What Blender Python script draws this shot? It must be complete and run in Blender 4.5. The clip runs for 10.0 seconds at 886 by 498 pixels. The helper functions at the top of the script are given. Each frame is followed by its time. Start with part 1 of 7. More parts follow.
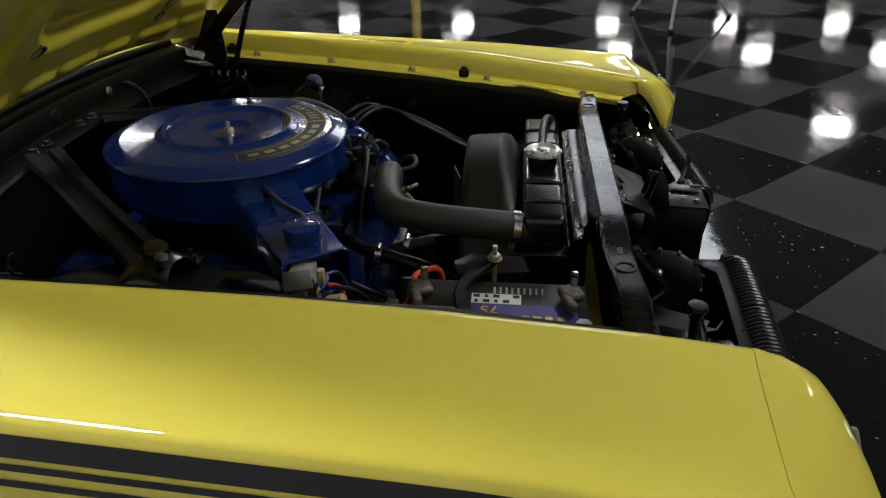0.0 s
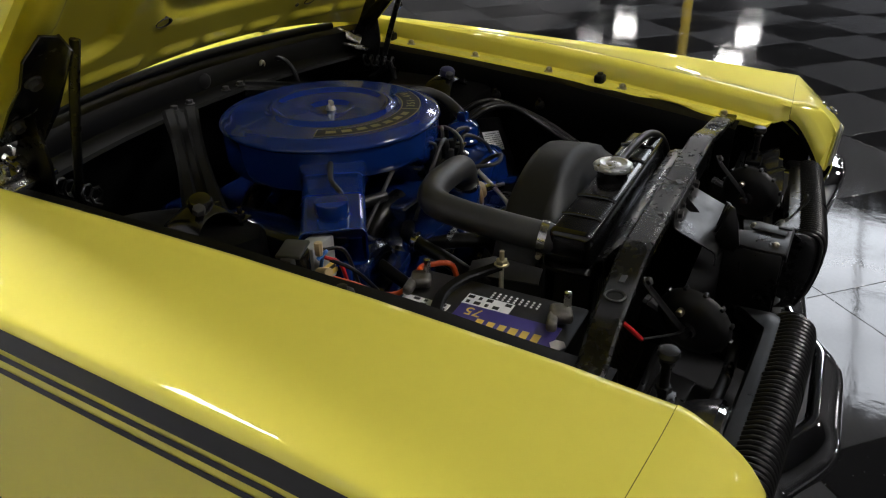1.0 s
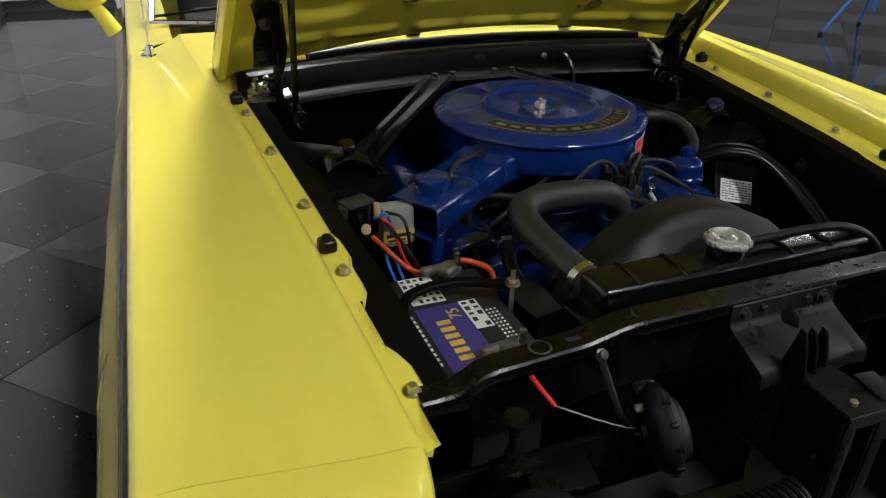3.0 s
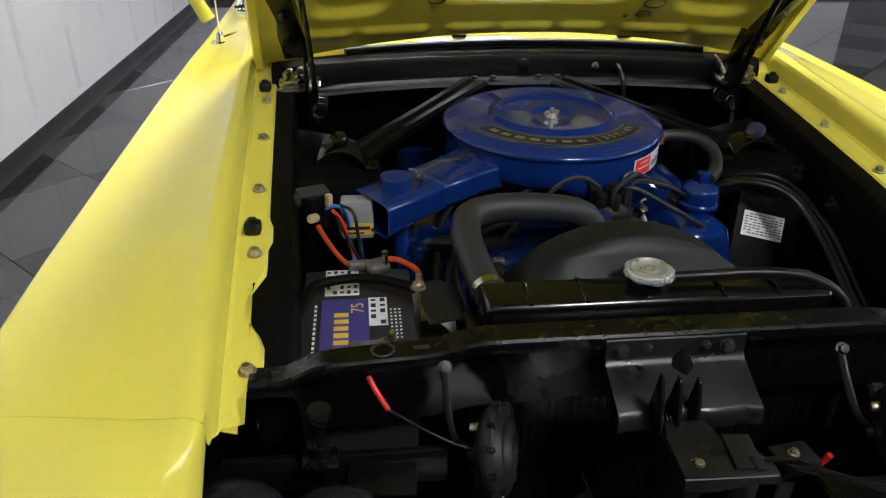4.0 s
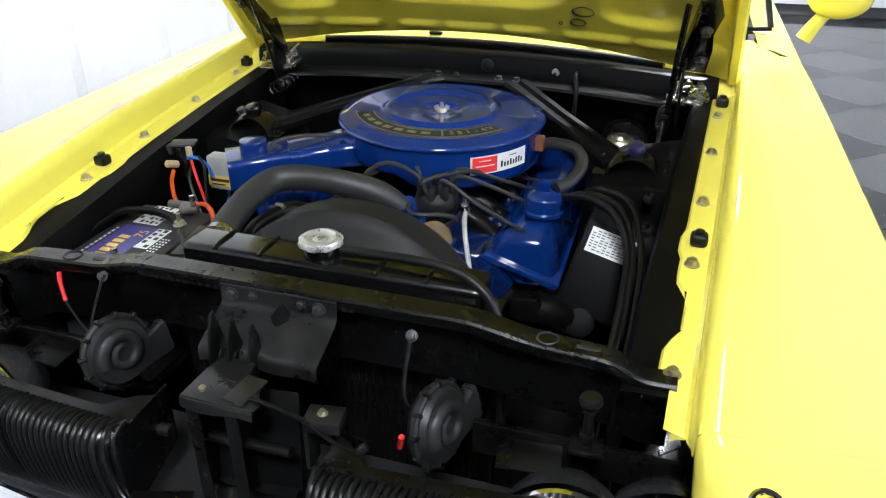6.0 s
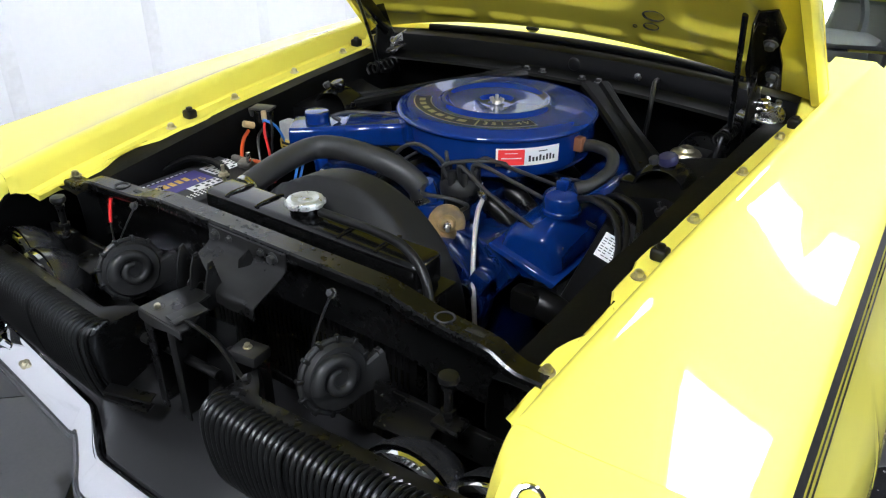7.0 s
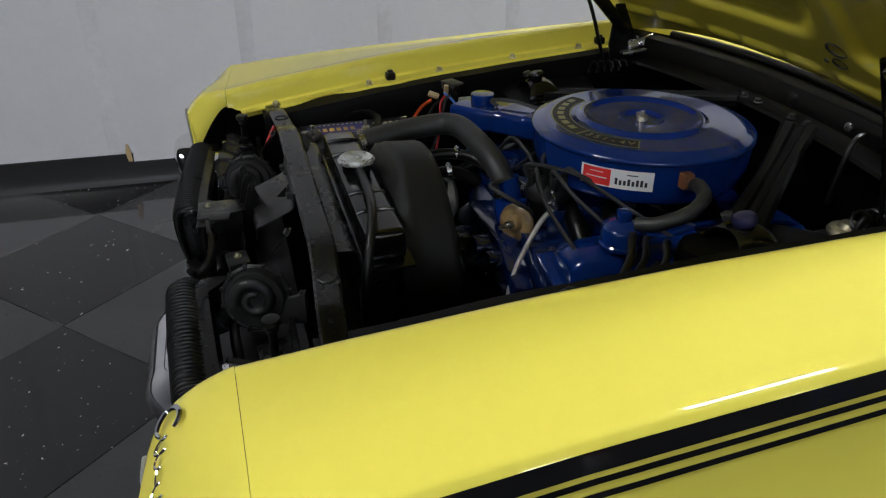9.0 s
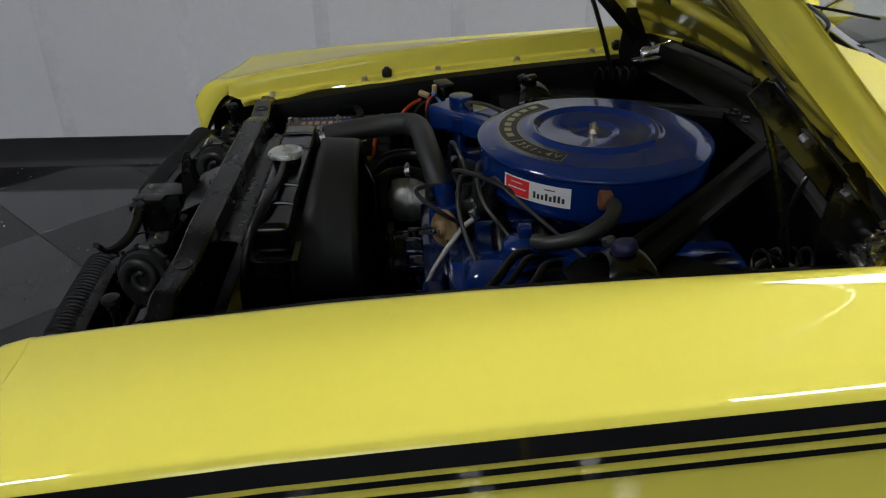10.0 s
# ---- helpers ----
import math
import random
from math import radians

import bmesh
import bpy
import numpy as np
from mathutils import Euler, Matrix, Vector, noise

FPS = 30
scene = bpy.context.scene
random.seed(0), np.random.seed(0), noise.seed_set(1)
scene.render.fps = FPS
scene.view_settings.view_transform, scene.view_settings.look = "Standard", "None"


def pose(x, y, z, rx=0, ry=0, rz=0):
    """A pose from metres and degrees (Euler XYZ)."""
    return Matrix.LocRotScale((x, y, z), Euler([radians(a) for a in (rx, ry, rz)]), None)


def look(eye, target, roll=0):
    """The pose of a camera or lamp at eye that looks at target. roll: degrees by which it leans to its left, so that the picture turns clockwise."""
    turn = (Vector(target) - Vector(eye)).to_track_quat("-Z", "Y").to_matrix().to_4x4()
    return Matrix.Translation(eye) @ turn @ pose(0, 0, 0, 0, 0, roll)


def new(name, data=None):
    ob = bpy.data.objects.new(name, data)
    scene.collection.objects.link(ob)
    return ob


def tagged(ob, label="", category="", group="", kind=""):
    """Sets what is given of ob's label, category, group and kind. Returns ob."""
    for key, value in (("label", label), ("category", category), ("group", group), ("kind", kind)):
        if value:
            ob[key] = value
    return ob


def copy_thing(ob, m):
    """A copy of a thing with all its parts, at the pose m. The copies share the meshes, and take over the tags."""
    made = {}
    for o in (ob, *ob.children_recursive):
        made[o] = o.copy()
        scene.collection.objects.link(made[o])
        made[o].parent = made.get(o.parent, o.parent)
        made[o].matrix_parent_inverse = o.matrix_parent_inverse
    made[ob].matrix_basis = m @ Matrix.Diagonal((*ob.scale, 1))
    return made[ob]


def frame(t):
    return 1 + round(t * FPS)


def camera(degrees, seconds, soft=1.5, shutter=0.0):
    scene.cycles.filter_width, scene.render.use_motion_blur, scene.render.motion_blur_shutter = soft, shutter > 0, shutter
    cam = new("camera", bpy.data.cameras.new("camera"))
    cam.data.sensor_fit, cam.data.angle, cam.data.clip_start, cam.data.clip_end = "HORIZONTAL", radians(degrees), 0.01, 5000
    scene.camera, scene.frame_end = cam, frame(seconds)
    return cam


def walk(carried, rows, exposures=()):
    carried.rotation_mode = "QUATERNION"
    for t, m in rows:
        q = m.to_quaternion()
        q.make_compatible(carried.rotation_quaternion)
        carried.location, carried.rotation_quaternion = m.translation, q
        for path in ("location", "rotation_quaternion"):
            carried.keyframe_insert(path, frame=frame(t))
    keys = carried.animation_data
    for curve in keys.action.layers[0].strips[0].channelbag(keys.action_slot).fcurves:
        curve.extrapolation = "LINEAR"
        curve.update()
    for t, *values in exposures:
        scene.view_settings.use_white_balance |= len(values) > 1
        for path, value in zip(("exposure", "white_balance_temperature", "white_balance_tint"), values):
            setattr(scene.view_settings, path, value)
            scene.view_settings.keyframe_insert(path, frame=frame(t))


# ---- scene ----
cam = camera(62.5, 10.0, soft=1.2)
EXPOSURE = [(0.0, -0.25, 6900, 11), (0.5, -0.10, 6860, 11), (1.0, -0.05, 6840, 11), (1.5, -0.12, 6840, 11), (2.0, -0.05, 6930, 11), (2.5, 0.07, 6820, 10), (4.0, 0.40, 6500, 10), (4.5, 0.55, 6400, 10), (5.0, 0.87, 6300, 10), (5.5, 1.28, 6200, 9),
            (7.0, 1.19, 6050, 9), (7.5, 0.98, 6100, 9), (8.0, 0.47, 6280, 11), (8.5, 0.02, 6400, 11), (9.0, -0.31, 6450, 10), (9.5, -0.48, 6450, 10), (10.0, -0.57, 6450, 9)]
PATH = [
    (0, (-1.306, 0.205, 1.364), (0.432, 0.421, 0.399), -1.5),
    (0.5, (-1.27, 0.027, 1.358), (0.397, 0.576, 0.399), -1.8),
    (1, (-1.208, -0.143, 1.353), (0.334, 0.705, 0.403), -1.9),
    (1.5, (-1.126, -0.292, 1.34), (0.256, 0.81, 0.403), -1.2),
    (2, (-1.031, -0.418, 1.346), (0.125, 0.919, 0.409), -0.6),
    (2.5, (-0.907, -0.517, 1.36), (-0.016, 1.004, 0.416), -0.2),
    (2.7, (-0.848, -0.549, 1.354), (-0.058, 1.029, 0.413), 0.3),
    (3.8, (-0.459, -0.674, 1.358), (-0.186, 1.073, 0.422), 0.5),
    (4, (-0.373, -0.691, 1.364), (-0.192, 1.066, 0.424), 0.5),
    (4.5, (-0.158, -0.726, 1.365), (-0.174, 1.041, 0.429), 0.5),
    (5, (0.053, -0.739, 1.372), (-0.105, 1.022, 0.436), 0.2),
    (5.5, (0.269, -0.745, 1.367), (-0.001, 1.008, 0.442), 0.3),
    (5.7, (0.368, -0.745, 1.368), (-0.007, 0.989, 0.444), 0.1),
    (6.8, (0.813, -0.659, 1.381), (-0.138, 0.828, 0.441), 0.3),
    (7, (0.887, -0.624, 1.377), (-0.153, 0.803, 0.44), 0.4),
    (7.5, (1.049, -0.52, 1.371), (-0.203, 0.728, 0.437), 0.7),
    (8, (1.174, -0.381, 1.37), (-0.253, 0.66, 0.432), 0.9),
    (8.5, (1.271, -0.215, 1.376), (-0.305, 0.569, 0.427), 0.9),
    (9, (1.339, -0.025, 1.381), (-0.352, 0.452, 0.425), 0.5),
    (9.5, (1.378, 0.178, 1.38), (-0.365, 0.4, 0.425), 0.3),
    (10, (1.389, 0.423, 1.386), (-0.361, 0.5, 0.42), -0.4),
]
walk(cam, [(t, look(eye, target, roll)) for t, eye, target, roll in PATH], EXPOSURE)

# ---------------------------------------------------------------- world and light
world = bpy.data.worlds.new("showroom_world")
scene.world = world
world.use_nodes = True
world.node_tree.nodes["Background"].inputs[0].default_value = (0.02, 0.02, 0.022, 1)
world.node_tree.nodes["Background"].inputs[1].default_value = 1.0
LAMP_POWER = 60.0
CEILING = 3.80

# ---------------------------------------------------------------- materials
MATS = {}


def material(name, base, rough=0.5, metal=0.0, coat=0.0, vary=0.15, scale=8.0, fine=120.0, bump=0.05, rvar=0.08,
             spec=0.5, per_object=0.0, depth=0.001):
    """Principled surface with variation at two scales in tint, gloss and relief."""
    m = bpy.data.materials.new(name)
    m.use_nodes = True
    nt = m.node_tree
    b = nt.nodes["Principled BSDF"]
    tc = nt.nodes.new("ShaderNodeTexCoord")
    n1 = nt.nodes.new("ShaderNodeTexNoise")
    n1.inputs["Scale"].default_value, n1.inputs["Detail"].default_value = scale, 6
    n2 = nt.nodes.new("ShaderNodeTexNoise")
    n2.inputs["Scale"].default_value, n2.inputs["Detail"].default_value = fine, 4
    for n in (n1, n2):
        nt.links.new(tc.outputs["Object"], n.inputs["Vector"])
    add = nt.nodes.new("ShaderNodeMath")
    add.operation = "MULTIPLY_ADD"
    nt.links.new(n2.outputs["Fac"], add.inputs[0])
    add.inputs[1].default_value = 0.4
    nt.links.new(n1.outputs["Fac"], add.inputs[2])
    ramp = nt.nodes.new("ShaderNodeMapRange")
    ramp.inputs["From Min"].default_value, ramp.inputs["From Max"].default_value = 0.4, 1.0
    ramp.inputs["To Min"].default_value, ramp.inputs["To Max"].default_value = 1 - vary, 1 + vary
    nt.links.new(add.outputs[0], ramp.inputs["Value"])
    last = ramp.outputs["Result"]
    if per_object:
        info = nt.nodes.new("ShaderNodeObjectInfo")
        rnd = nt.nodes.new("ShaderNodeMapRange")
        rnd.inputs["To Min"].default_value, rnd.inputs["To Max"].default_value = 1 - per_object, 1 + per_object
        nt.links.new(info.outputs["Random"], rnd.inputs["Value"])
        mul = nt.nodes.new("ShaderNodeMath")
        mul.operation = "MULTIPLY"
        nt.links.new(last, mul.inputs[0])
        nt.links.new(rnd.outputs["Result"], mul.inputs[1])
        last = mul.outputs[0]
    mix = nt.nodes.new("ShaderNodeVectorMath")
    mix.operation = "SCALE"
    mix.inputs[0].default_value = base
    nt.links.new(last, mix.inputs["Scale"])
    nt.links.new(mix.outputs[0], b.inputs["Base Color"])
    rr = nt.nodes.new("ShaderNodeMapRange")
    rr.inputs["From Min"].default_value, rr.inputs["From Max"].default_value = 0.4, 1.0
    rr.inputs["To Min"].default_value, rr.inputs["To Max"].default_value = max(rough - rvar, 0.02), min(rough + rvar, 1)
    nt.links.new(add.outputs[0], rr.inputs["Value"])
    nt.links.new(rr.outputs["Result"], b.inputs["Roughness"])
    b.inputs["Metallic"].default_value = metal
    b.inputs["Specular IOR Level"].default_value = spec
    if coat:
        b.inputs["Coat Weight"].default_value = coat
        b.inputs["Coat Roughness"].default_value = 0.03
    if bump:
        bp = nt.nodes.new("ShaderNodeBump")
        bp.inputs["Strength"].default_value, bp.inputs["Distance"].default_value = bump, depth
        nt.links.new(add.outputs[0], bp.inputs["Height"])
        nt.links.new(bp.outputs["Normal"], b.inputs["Normal"])
    MATS[name] = m
    return m


YELLOW = material("yellow_paint", (0.81, 0.715, 0.105), 0.5, coat=1.0, vary=0.03, scale=3, fine=60, bump=0.004, rvar=0.03, spec=0.08)
# Same yellow, mixed darker: the shade under the hood is in this colour.
HOODINNER = material("yellow_paint_shaded_underside", (0.64, 0.55, 0.05), 0.40, coat=0.9, vary=0.06, scale=5, fine=50, bump=0.03, spec=0.2)
STRIPE = material("black_stripe", (0.004, 0.004, 0.0045), 0.35, coat=0.8, vary=0.1, bump=0.0, spec=0.15)
BLUE = material("engine_blue_paint", (0.003, 0.022, 0.135), 0.16, coat=0.6, vary=0.12, scale=12, fine=200, bump=0.05, rvar=0.05, spec=0.40)
# Blue of the cast parts, mixed darker to carry the shade inside the bay.
BLUECAST = material("engine_blue_cast_iron_shaded", (0.002, 0.011, 0.060), 0.20, coat=0.9, vary=0.3, scale=20, fine=260, bump=0.5, depth=0.002)
BLACK = material("satin_black_paint", (0.0025, 0.0025, 0.0025), 0.27, vary=0.3, scale=7, fine=90, bump=0.04, rvar=0.10, spec=0.38)
APRON = material("apron_black", (0.0025, 0.0025, 0.0025), 0.50, vary=0.4, scale=8, fine=160, bump=0.2, rvar=0.12, spec=0.10)
SHINYBLACK = material("shiny_black_enamel", (0.003, 0.003, 0.003), 0.22, coat=0.2, vary=0.2, scale=30, fine=200, bump=0.15, rvar=0.05)
FIREBLACK = material("firewall_black_paint", (0.0025, 0.0025, 0.0025), 0.33, vary=0.3, scale=5, fine=60, bump=0.02, rvar=0.05, spec=0.2)
LAMPSHELL = material("dark_reflector_shell", (0.13, 0.13, 0.135), 0.22, metal=0.85, vary=0.4, scale=25, bump=0.08)
SLATBLACK = material("grille_black_plastic", (0.005, 0.005, 0.005), 0.35, vary=0.3, scale=12, fine=150, bump=0.12, rvar=0.1, spec=0.36)
DARKSTEEL = material("blackened_steel", (0.05, 0.05, 0.05), 0.42, metal=0.5, vary=0.4, scale=40, bump=0.2)
GREYENAMEL = material("grey_enamel", (0.30, 0.30, 0.29), 0.42, vary=0.15, scale=30, bump=0.1)
HORNGREY = material("worn_grey_black_enamel", (0.012, 0.012, 0.012), 0.45, vary=0.4, scale=20, fine=140, bump=0.1, spec=0.3)
DUSTGREY = material("dusty_grey_steel", (0.009, 0.0088, 0.0085), 0.35, vary=0.6, scale=18, fine=120, bump=0.10, rvar=0.14, spec=0.42)
GLOSSBLACK = material("gloss_black_paint", (0.003, 0.003, 0.003), 0.22, coat=0.15, vary=0.2, scale=9, fine=90, bump=0.03, rvar=0.08)
MATTEBLACK = material("matte_black_liner", (0.004, 0.004, 0.004), 0.9, vary=0.4, scale=10, fine=150, bump=0.2, rvar=0.05, spec=0.05)
DUSTBLACK = material("dusty_black_metal", (0.003, 0.0029, 0.0028), 0.32, vary=0.5, scale=14, fine=120, bump=0.07, rvar=0.12, spec=0.3)
PLASTIC = material("moulded_black_plastic", (0.007, 0.007, 0.007), 0.55, vary=0.3, scale=9, fine=160, bump=0.08, spec=0.35)
RUBBER = material("black_rubber", (0.004, 0.004, 0.004), 0.38, vary=0.3, scale=10, fine=160, bump=0.25, rvar=0.1, spec=0.35)
GREYRUBBER = material("worn_grey_rubber", (0.021, 0.021, 0.0205), 0.5, vary=0.3, scale=14, fine=160, bump=0.3)
CHROME = material("chrome", (0.82, 0.82, 0.83), 0.06, metal=1.0, vary=0.03, bump=0.02, rvar=0.03)
STEEL = material("bare_steel", (0.55, 0.54, 0.52), 0.24, metal=1.0, vary=0.3, scale=30, fine=300, bump=0.2, rvar=0.15)
ZINC = material("yellow_zinc", (0.60, 0.55, 0.40), 0.38, metal=1.0, vary=0.3, scale=40, bump=0.2)
TAN = material("tan_enamel", (0.42, 0.31, 0.16), 0.4, vary=0.2, scale=20, bump=0.1)
LEAD = material("grey_lead", (0.14, 0.13, 0.115), 0.5, metal=0.5, vary=0.4, scale=60, bump=0.6, depth=0.002)
ORANGE = material("orange_cable", (0.48, 0.062, 0.010), 0.45, vary=0.15, bump=0.05)
RED = material("red_plastic", (0.62, 0.02, 0.02), 0.4, vary=0.1, bump=0.03)
WIREBLUE = material("blue_wire", (0.03, 0.18, 0.6), 0.4, vary=0.1, bump=0.03)
ALU = material("cast_aluminium", (0.55, 0.53, 0.49), 0.42, metal=0.8, vary=0.25, scale=40, bump=0.25)
CREAM = material("cream_tube", (0.42, 0.41, 0.36), 0.4, vary=0.2, scale=30, bump=0.1)
WHITE = material("white_label", (0.75, 0.75, 0.74), 0.45, vary=0.06, scale=25, bump=0.02)
LABELRED = material("red_label", (0.72, 0.03, 0.03), 0.4, vary=0.05, bump=0.02)
INK = material("black_ink", (0.015, 0.015, 0.016), 0.5, vary=0.1, bump=0.0)
PURPLE = material("purple_label", (0.055, 0.045, 0.20), 0.35, vary=0.1, scale=30, bump=0.02)
GOLD = material("gold_print", (0.68, 0.46, 0.08), 0.4, vary=0.1, bump=0.0)
GOLDFOIL = material("gold_decal", (0.42, 0.38, 0.16), 0.35, metal=0.5, vary=0.1, bump=0.0)
BATTERY = material("battery_case", (0.018, 0.018, 0.019), 0.5, vary=0.25, scale=15, fine=200, bump=0.2)
DARKWALL = material("grey_wall_paint", (0.11, 0.11, 0.115), 0.6, vary=0.06, scale=1.3, fine=40, bump=0.12, depth=0.002)
# Wall paint made greyer: the shade in the seams is put into the colour.
JOINT = material("shaded_joint_grey", (0.545, 0.545, 0.580), 0.62, vary=0.18, scale=3.0, fine=40, bump=0.12, depth=0.002)
PAINTWALL = material("white_wall_paint", (0.59, 0.59, 0.625), 0.62, vary=0.06, scale=1.3, fine=40, bump=0.12, depth=0.002)
BASEBLACK = material("black_vinyl_base", (0.012, 0.012, 0.013), 0.35, vary=0.3, scale=4, bump=0.15)
CEILMAT = material("dark_ceiling", (0.10, 0.10, 0.105), 0.8, vary=0.1, scale=2, bump=0.1)
GLASSDARK = material("dark_cabin_trim", (0.012, 0.012, 0.013), 0.5, vary=0.3, bump=0.1)
TYRE = material("tyre_rubber", (0.017, 0.017, 0.017), 0.7, vary=0.2, scale=20, bump=0.3)
VALANCE = material("grey_dusty_panel", (0.0075, 0.0075, 0.008), 0.40, vary=0.25, scale=6, fine=120, bump=0.15)
RUST = material("rust_brown_paint", (0.14, 0.055, 0.022), 0.5, vary=0.3, scale=30, bump=0.15)
CAPPLATE = material("dull_tin_plate", (0.66, 0.67, 0.66), 0.34, metal=0.75, vary=0.25, scale=40, fine=300, bump=0.2, rvar=0.12)
BUSHBLUE = material("violet_rubber", (0.014, 0.014, 0.055), 0.45, vary=0.25, scale=30, bump=0.1)
BRASS = material("dull_brass_enamel", (0.21, 0.14, 0.06), 0.38, vary=0.35, scale=30, bump=0.15, rvar=0.12)
POLEYELLOW = material("safety_yellow", (0.75, 0.52, 0.04), 0.45, vary=0.1, bump=0.05)
STANDBLUE = material("blue_enamel", (0.03, 0.16, 0.55), 0.35, vary=0.1, bump=0.05)


def speckled(name, base, fleck, dens, rough):
    m = material(name, base, rough, vary=0.18, scale=2.2, fine=90, bump=0.006, rvar=0.04, per_object=0.06)
    nt = m.node_tree
    b = nt.nodes["Principled BSDF"]
    geo = nt.nodes.new("ShaderNodeNewGeometry")
    v = nt.nodes.new("ShaderNodeTexNoise")
    v.inputs["Scale"].default_value, v.inputs["Detail"].default_value, v.inputs["Roughness"].default_value = 48, 3, 0.55
    nt.links.new(geo.outputs["Position"], v.inputs["Vector"])
    r = nt.nodes.new("ShaderNodeMapRange")
    r.inputs["From Min"].default_value, r.inputs["From Max"].default_value = dens, dens + 0.03
    nt.links.new(v.outputs["Fac"], r.inputs["Value"])
    mix = nt.nodes.new("ShaderNodeMix")
    mix.data_type = "RGBA"
    old = b.inputs["Base Color"].links[0].from_socket
    nt.links.new(r.outputs["Result"], mix.inputs["Factor"])
    nt.links.new(old, mix.inputs["A"])
    mix.inputs["B"].default_value = (*fleck, 1)
    nt.links.new(mix.outputs["Result"], b.inputs["Base Color"])
    # long faint scuffs that dull the polish
    mp = nt.nodes.new("ShaderNodeMapping")
    mp.inputs["Rotation"].default_value, mp.inputs["Scale"].default_value = (0, 0, 0.5), (1.2, 9.0, 1)
    nt.links.new(geo.outputs["Position"], mp.inputs["Vector"])
    sc = nt.nodes.new("ShaderNodeTexNoise")
    sc.inputs["Scale"].default_value, sc.inputs["Detail"].default_value, sc.inputs["Distortion"].default_value = 2.4, 7, 0.6
    nt.links.new(mp.outputs["Vector"], sc.inputs["Vector"])
    sr = nt.nodes.new("ShaderNodeMapRange")
    sr.inputs["From Min"].default_value, sr.inputs["From Max"].default_value = 0.5, 0.75
    sr.inputs["To Min"].default_value, sr.inputs["To Max"].default_value = 0.0, 0.06
    nt.links.new(sc.outputs["Fac"], sr.inputs["Value"])
    sm = nt.nodes.new("ShaderNodeMath")
    sm.operation = "ADD"
    nt.links.new(b.inputs["Roughness"].links[0].from_socket, sm.inputs[0])
    nt.links.new(sr.outputs["Result"], sm.inputs[1])
    nt.links.new(sm.outputs[0], b.inputs["Roughness"])
    # the tiles lie unevenly and the wax is rippled, which breaks up what they mirror
    wave = nt.nodes.new("ShaderNodeTexNoise")
    wave.inputs["Scale"].default_value, wave.inputs["Detail"].default_value, wave.inputs["Roughness"].default_value = 9.0, 4, 0.62
    nt.links.new(geo.outputs["Position"], wave.inputs["Vector"])
    rip = nt.nodes.new("ShaderNodeBump")
    rip.inputs["Strength"].default_value, rip.inputs["Distance"].default_value = 1.0, 0.00055
    nt.links.new(wave.outputs["Fac"], rip.inputs["Height"])
    if b.inputs["Normal"].links:
        nt.links.new(b.inputs["Normal"].links[0].from_socket, rip.inputs["Normal"])
    nt.links.new(rip.outputs["Normal"], b.inputs["Normal"])
    return m


TILEDARK = speckled("black_vinyl_tile", (0.0085, 0.0085, 0.009), (0.40, 0.40, 0.40), 0.682, 0.055)
TILELIGHT = speckled("grey_vinyl_tile", (0.042, 0.042, 0.044), (0.025, 0.03, 0.03), 0.70, 0.06)
BASEFLOOR = material("floor_adhesive", (0.02, 0.02, 0.02), 0.7)

lampmat = bpy.data.materials.new("lit_diffuser")
lampmat.use_nodes = True
_b = lampmat.node_tree.nodes["Principled BSDF"]
_b.inputs["Base Color"].default_value = (0.8, 0.8, 0.8, 1)
_b.inputs["Emission Color"].default_value = (0.97, 0.98, 1.0, 1)
_b.inputs["Emission Strength"].default_value = LAMP_POWER

daymat = lampmat.copy()
daymat.name = "daylit_pane"
_b = daymat.node_tree.nodes["Principled BSDF"]
_b.inputs["Emission Color"].default_value = (0.80, 0.88, 1.0, 1)
_b.inputs["Emission Strength"].default_value = 7.0

glass = bpy.data.materials.new("windscreen_glass")
glass.use_nodes = True
_b = glass.node_tree.nodes["Principled BSDF"]
_b.inputs["Base Color"].default_value = (0.75, 0.8, 0.78, 1)
_b.inputs["Roughness"].default_value = 0.02
_b.inputs["Transmission Weight"].default_value = 1.0
_b.inputs["IOR"].default_value = 1.45


# wrinkled tape on the radiator support
def wrinkled():
    m = material("wrinkled_black_tape", (0.006, 0.006, 0.006), 0.14, vary=0.2, scale=20, bump=0.1)
    nt = m.node_tree
    b = nt.nodes["Principled BSDF"]
    tc = nt.nodes.new("ShaderNodeTexCoord")
    w = nt.nodes.new("ShaderNodeTexWave")
    w.inputs["Scale"].default_value, w.inputs["Distortion"].default_value, w.inputs["Detail"].default_value = 26, 2.2, 3
    nt.links.new(tc.outputs["Object"], w.inputs["Vector"])
    bp = nt.nodes.new("ShaderNodeBump")
    bp.inputs["Strength"].default_value, bp.inputs["Distance"].default_value = 1.0, 0.0040
    nt.links.new(w.outputs["Fac"], bp.inputs["Height"])
    nt.links.new(bp.outputs["Normal"], b.inputs["Normal"])
    return m


TAPE = wrinkled()

# ---------------------------------------------------------------- building helpers
I4 = Matrix.Identity(4)


def T(x, y, z):
    return Matrix.Translation((x, y, z))


def lerp_table(table, v):
    """Straight interpolation in a table of (key, value)."""
    if v <= table[0][0]:
        return table[0][1]
    for (a, p), (b, q) in zip(table, table[1:]):
        if v <= b:
            return p + (q - p) * (v - a) / (b - a)
    return table[-1][1]


def step01(a, b, v):
    s = min(max((v - a) / (b - a), 0.0), 1.0)
    return s * s * (3 - 2 * s)


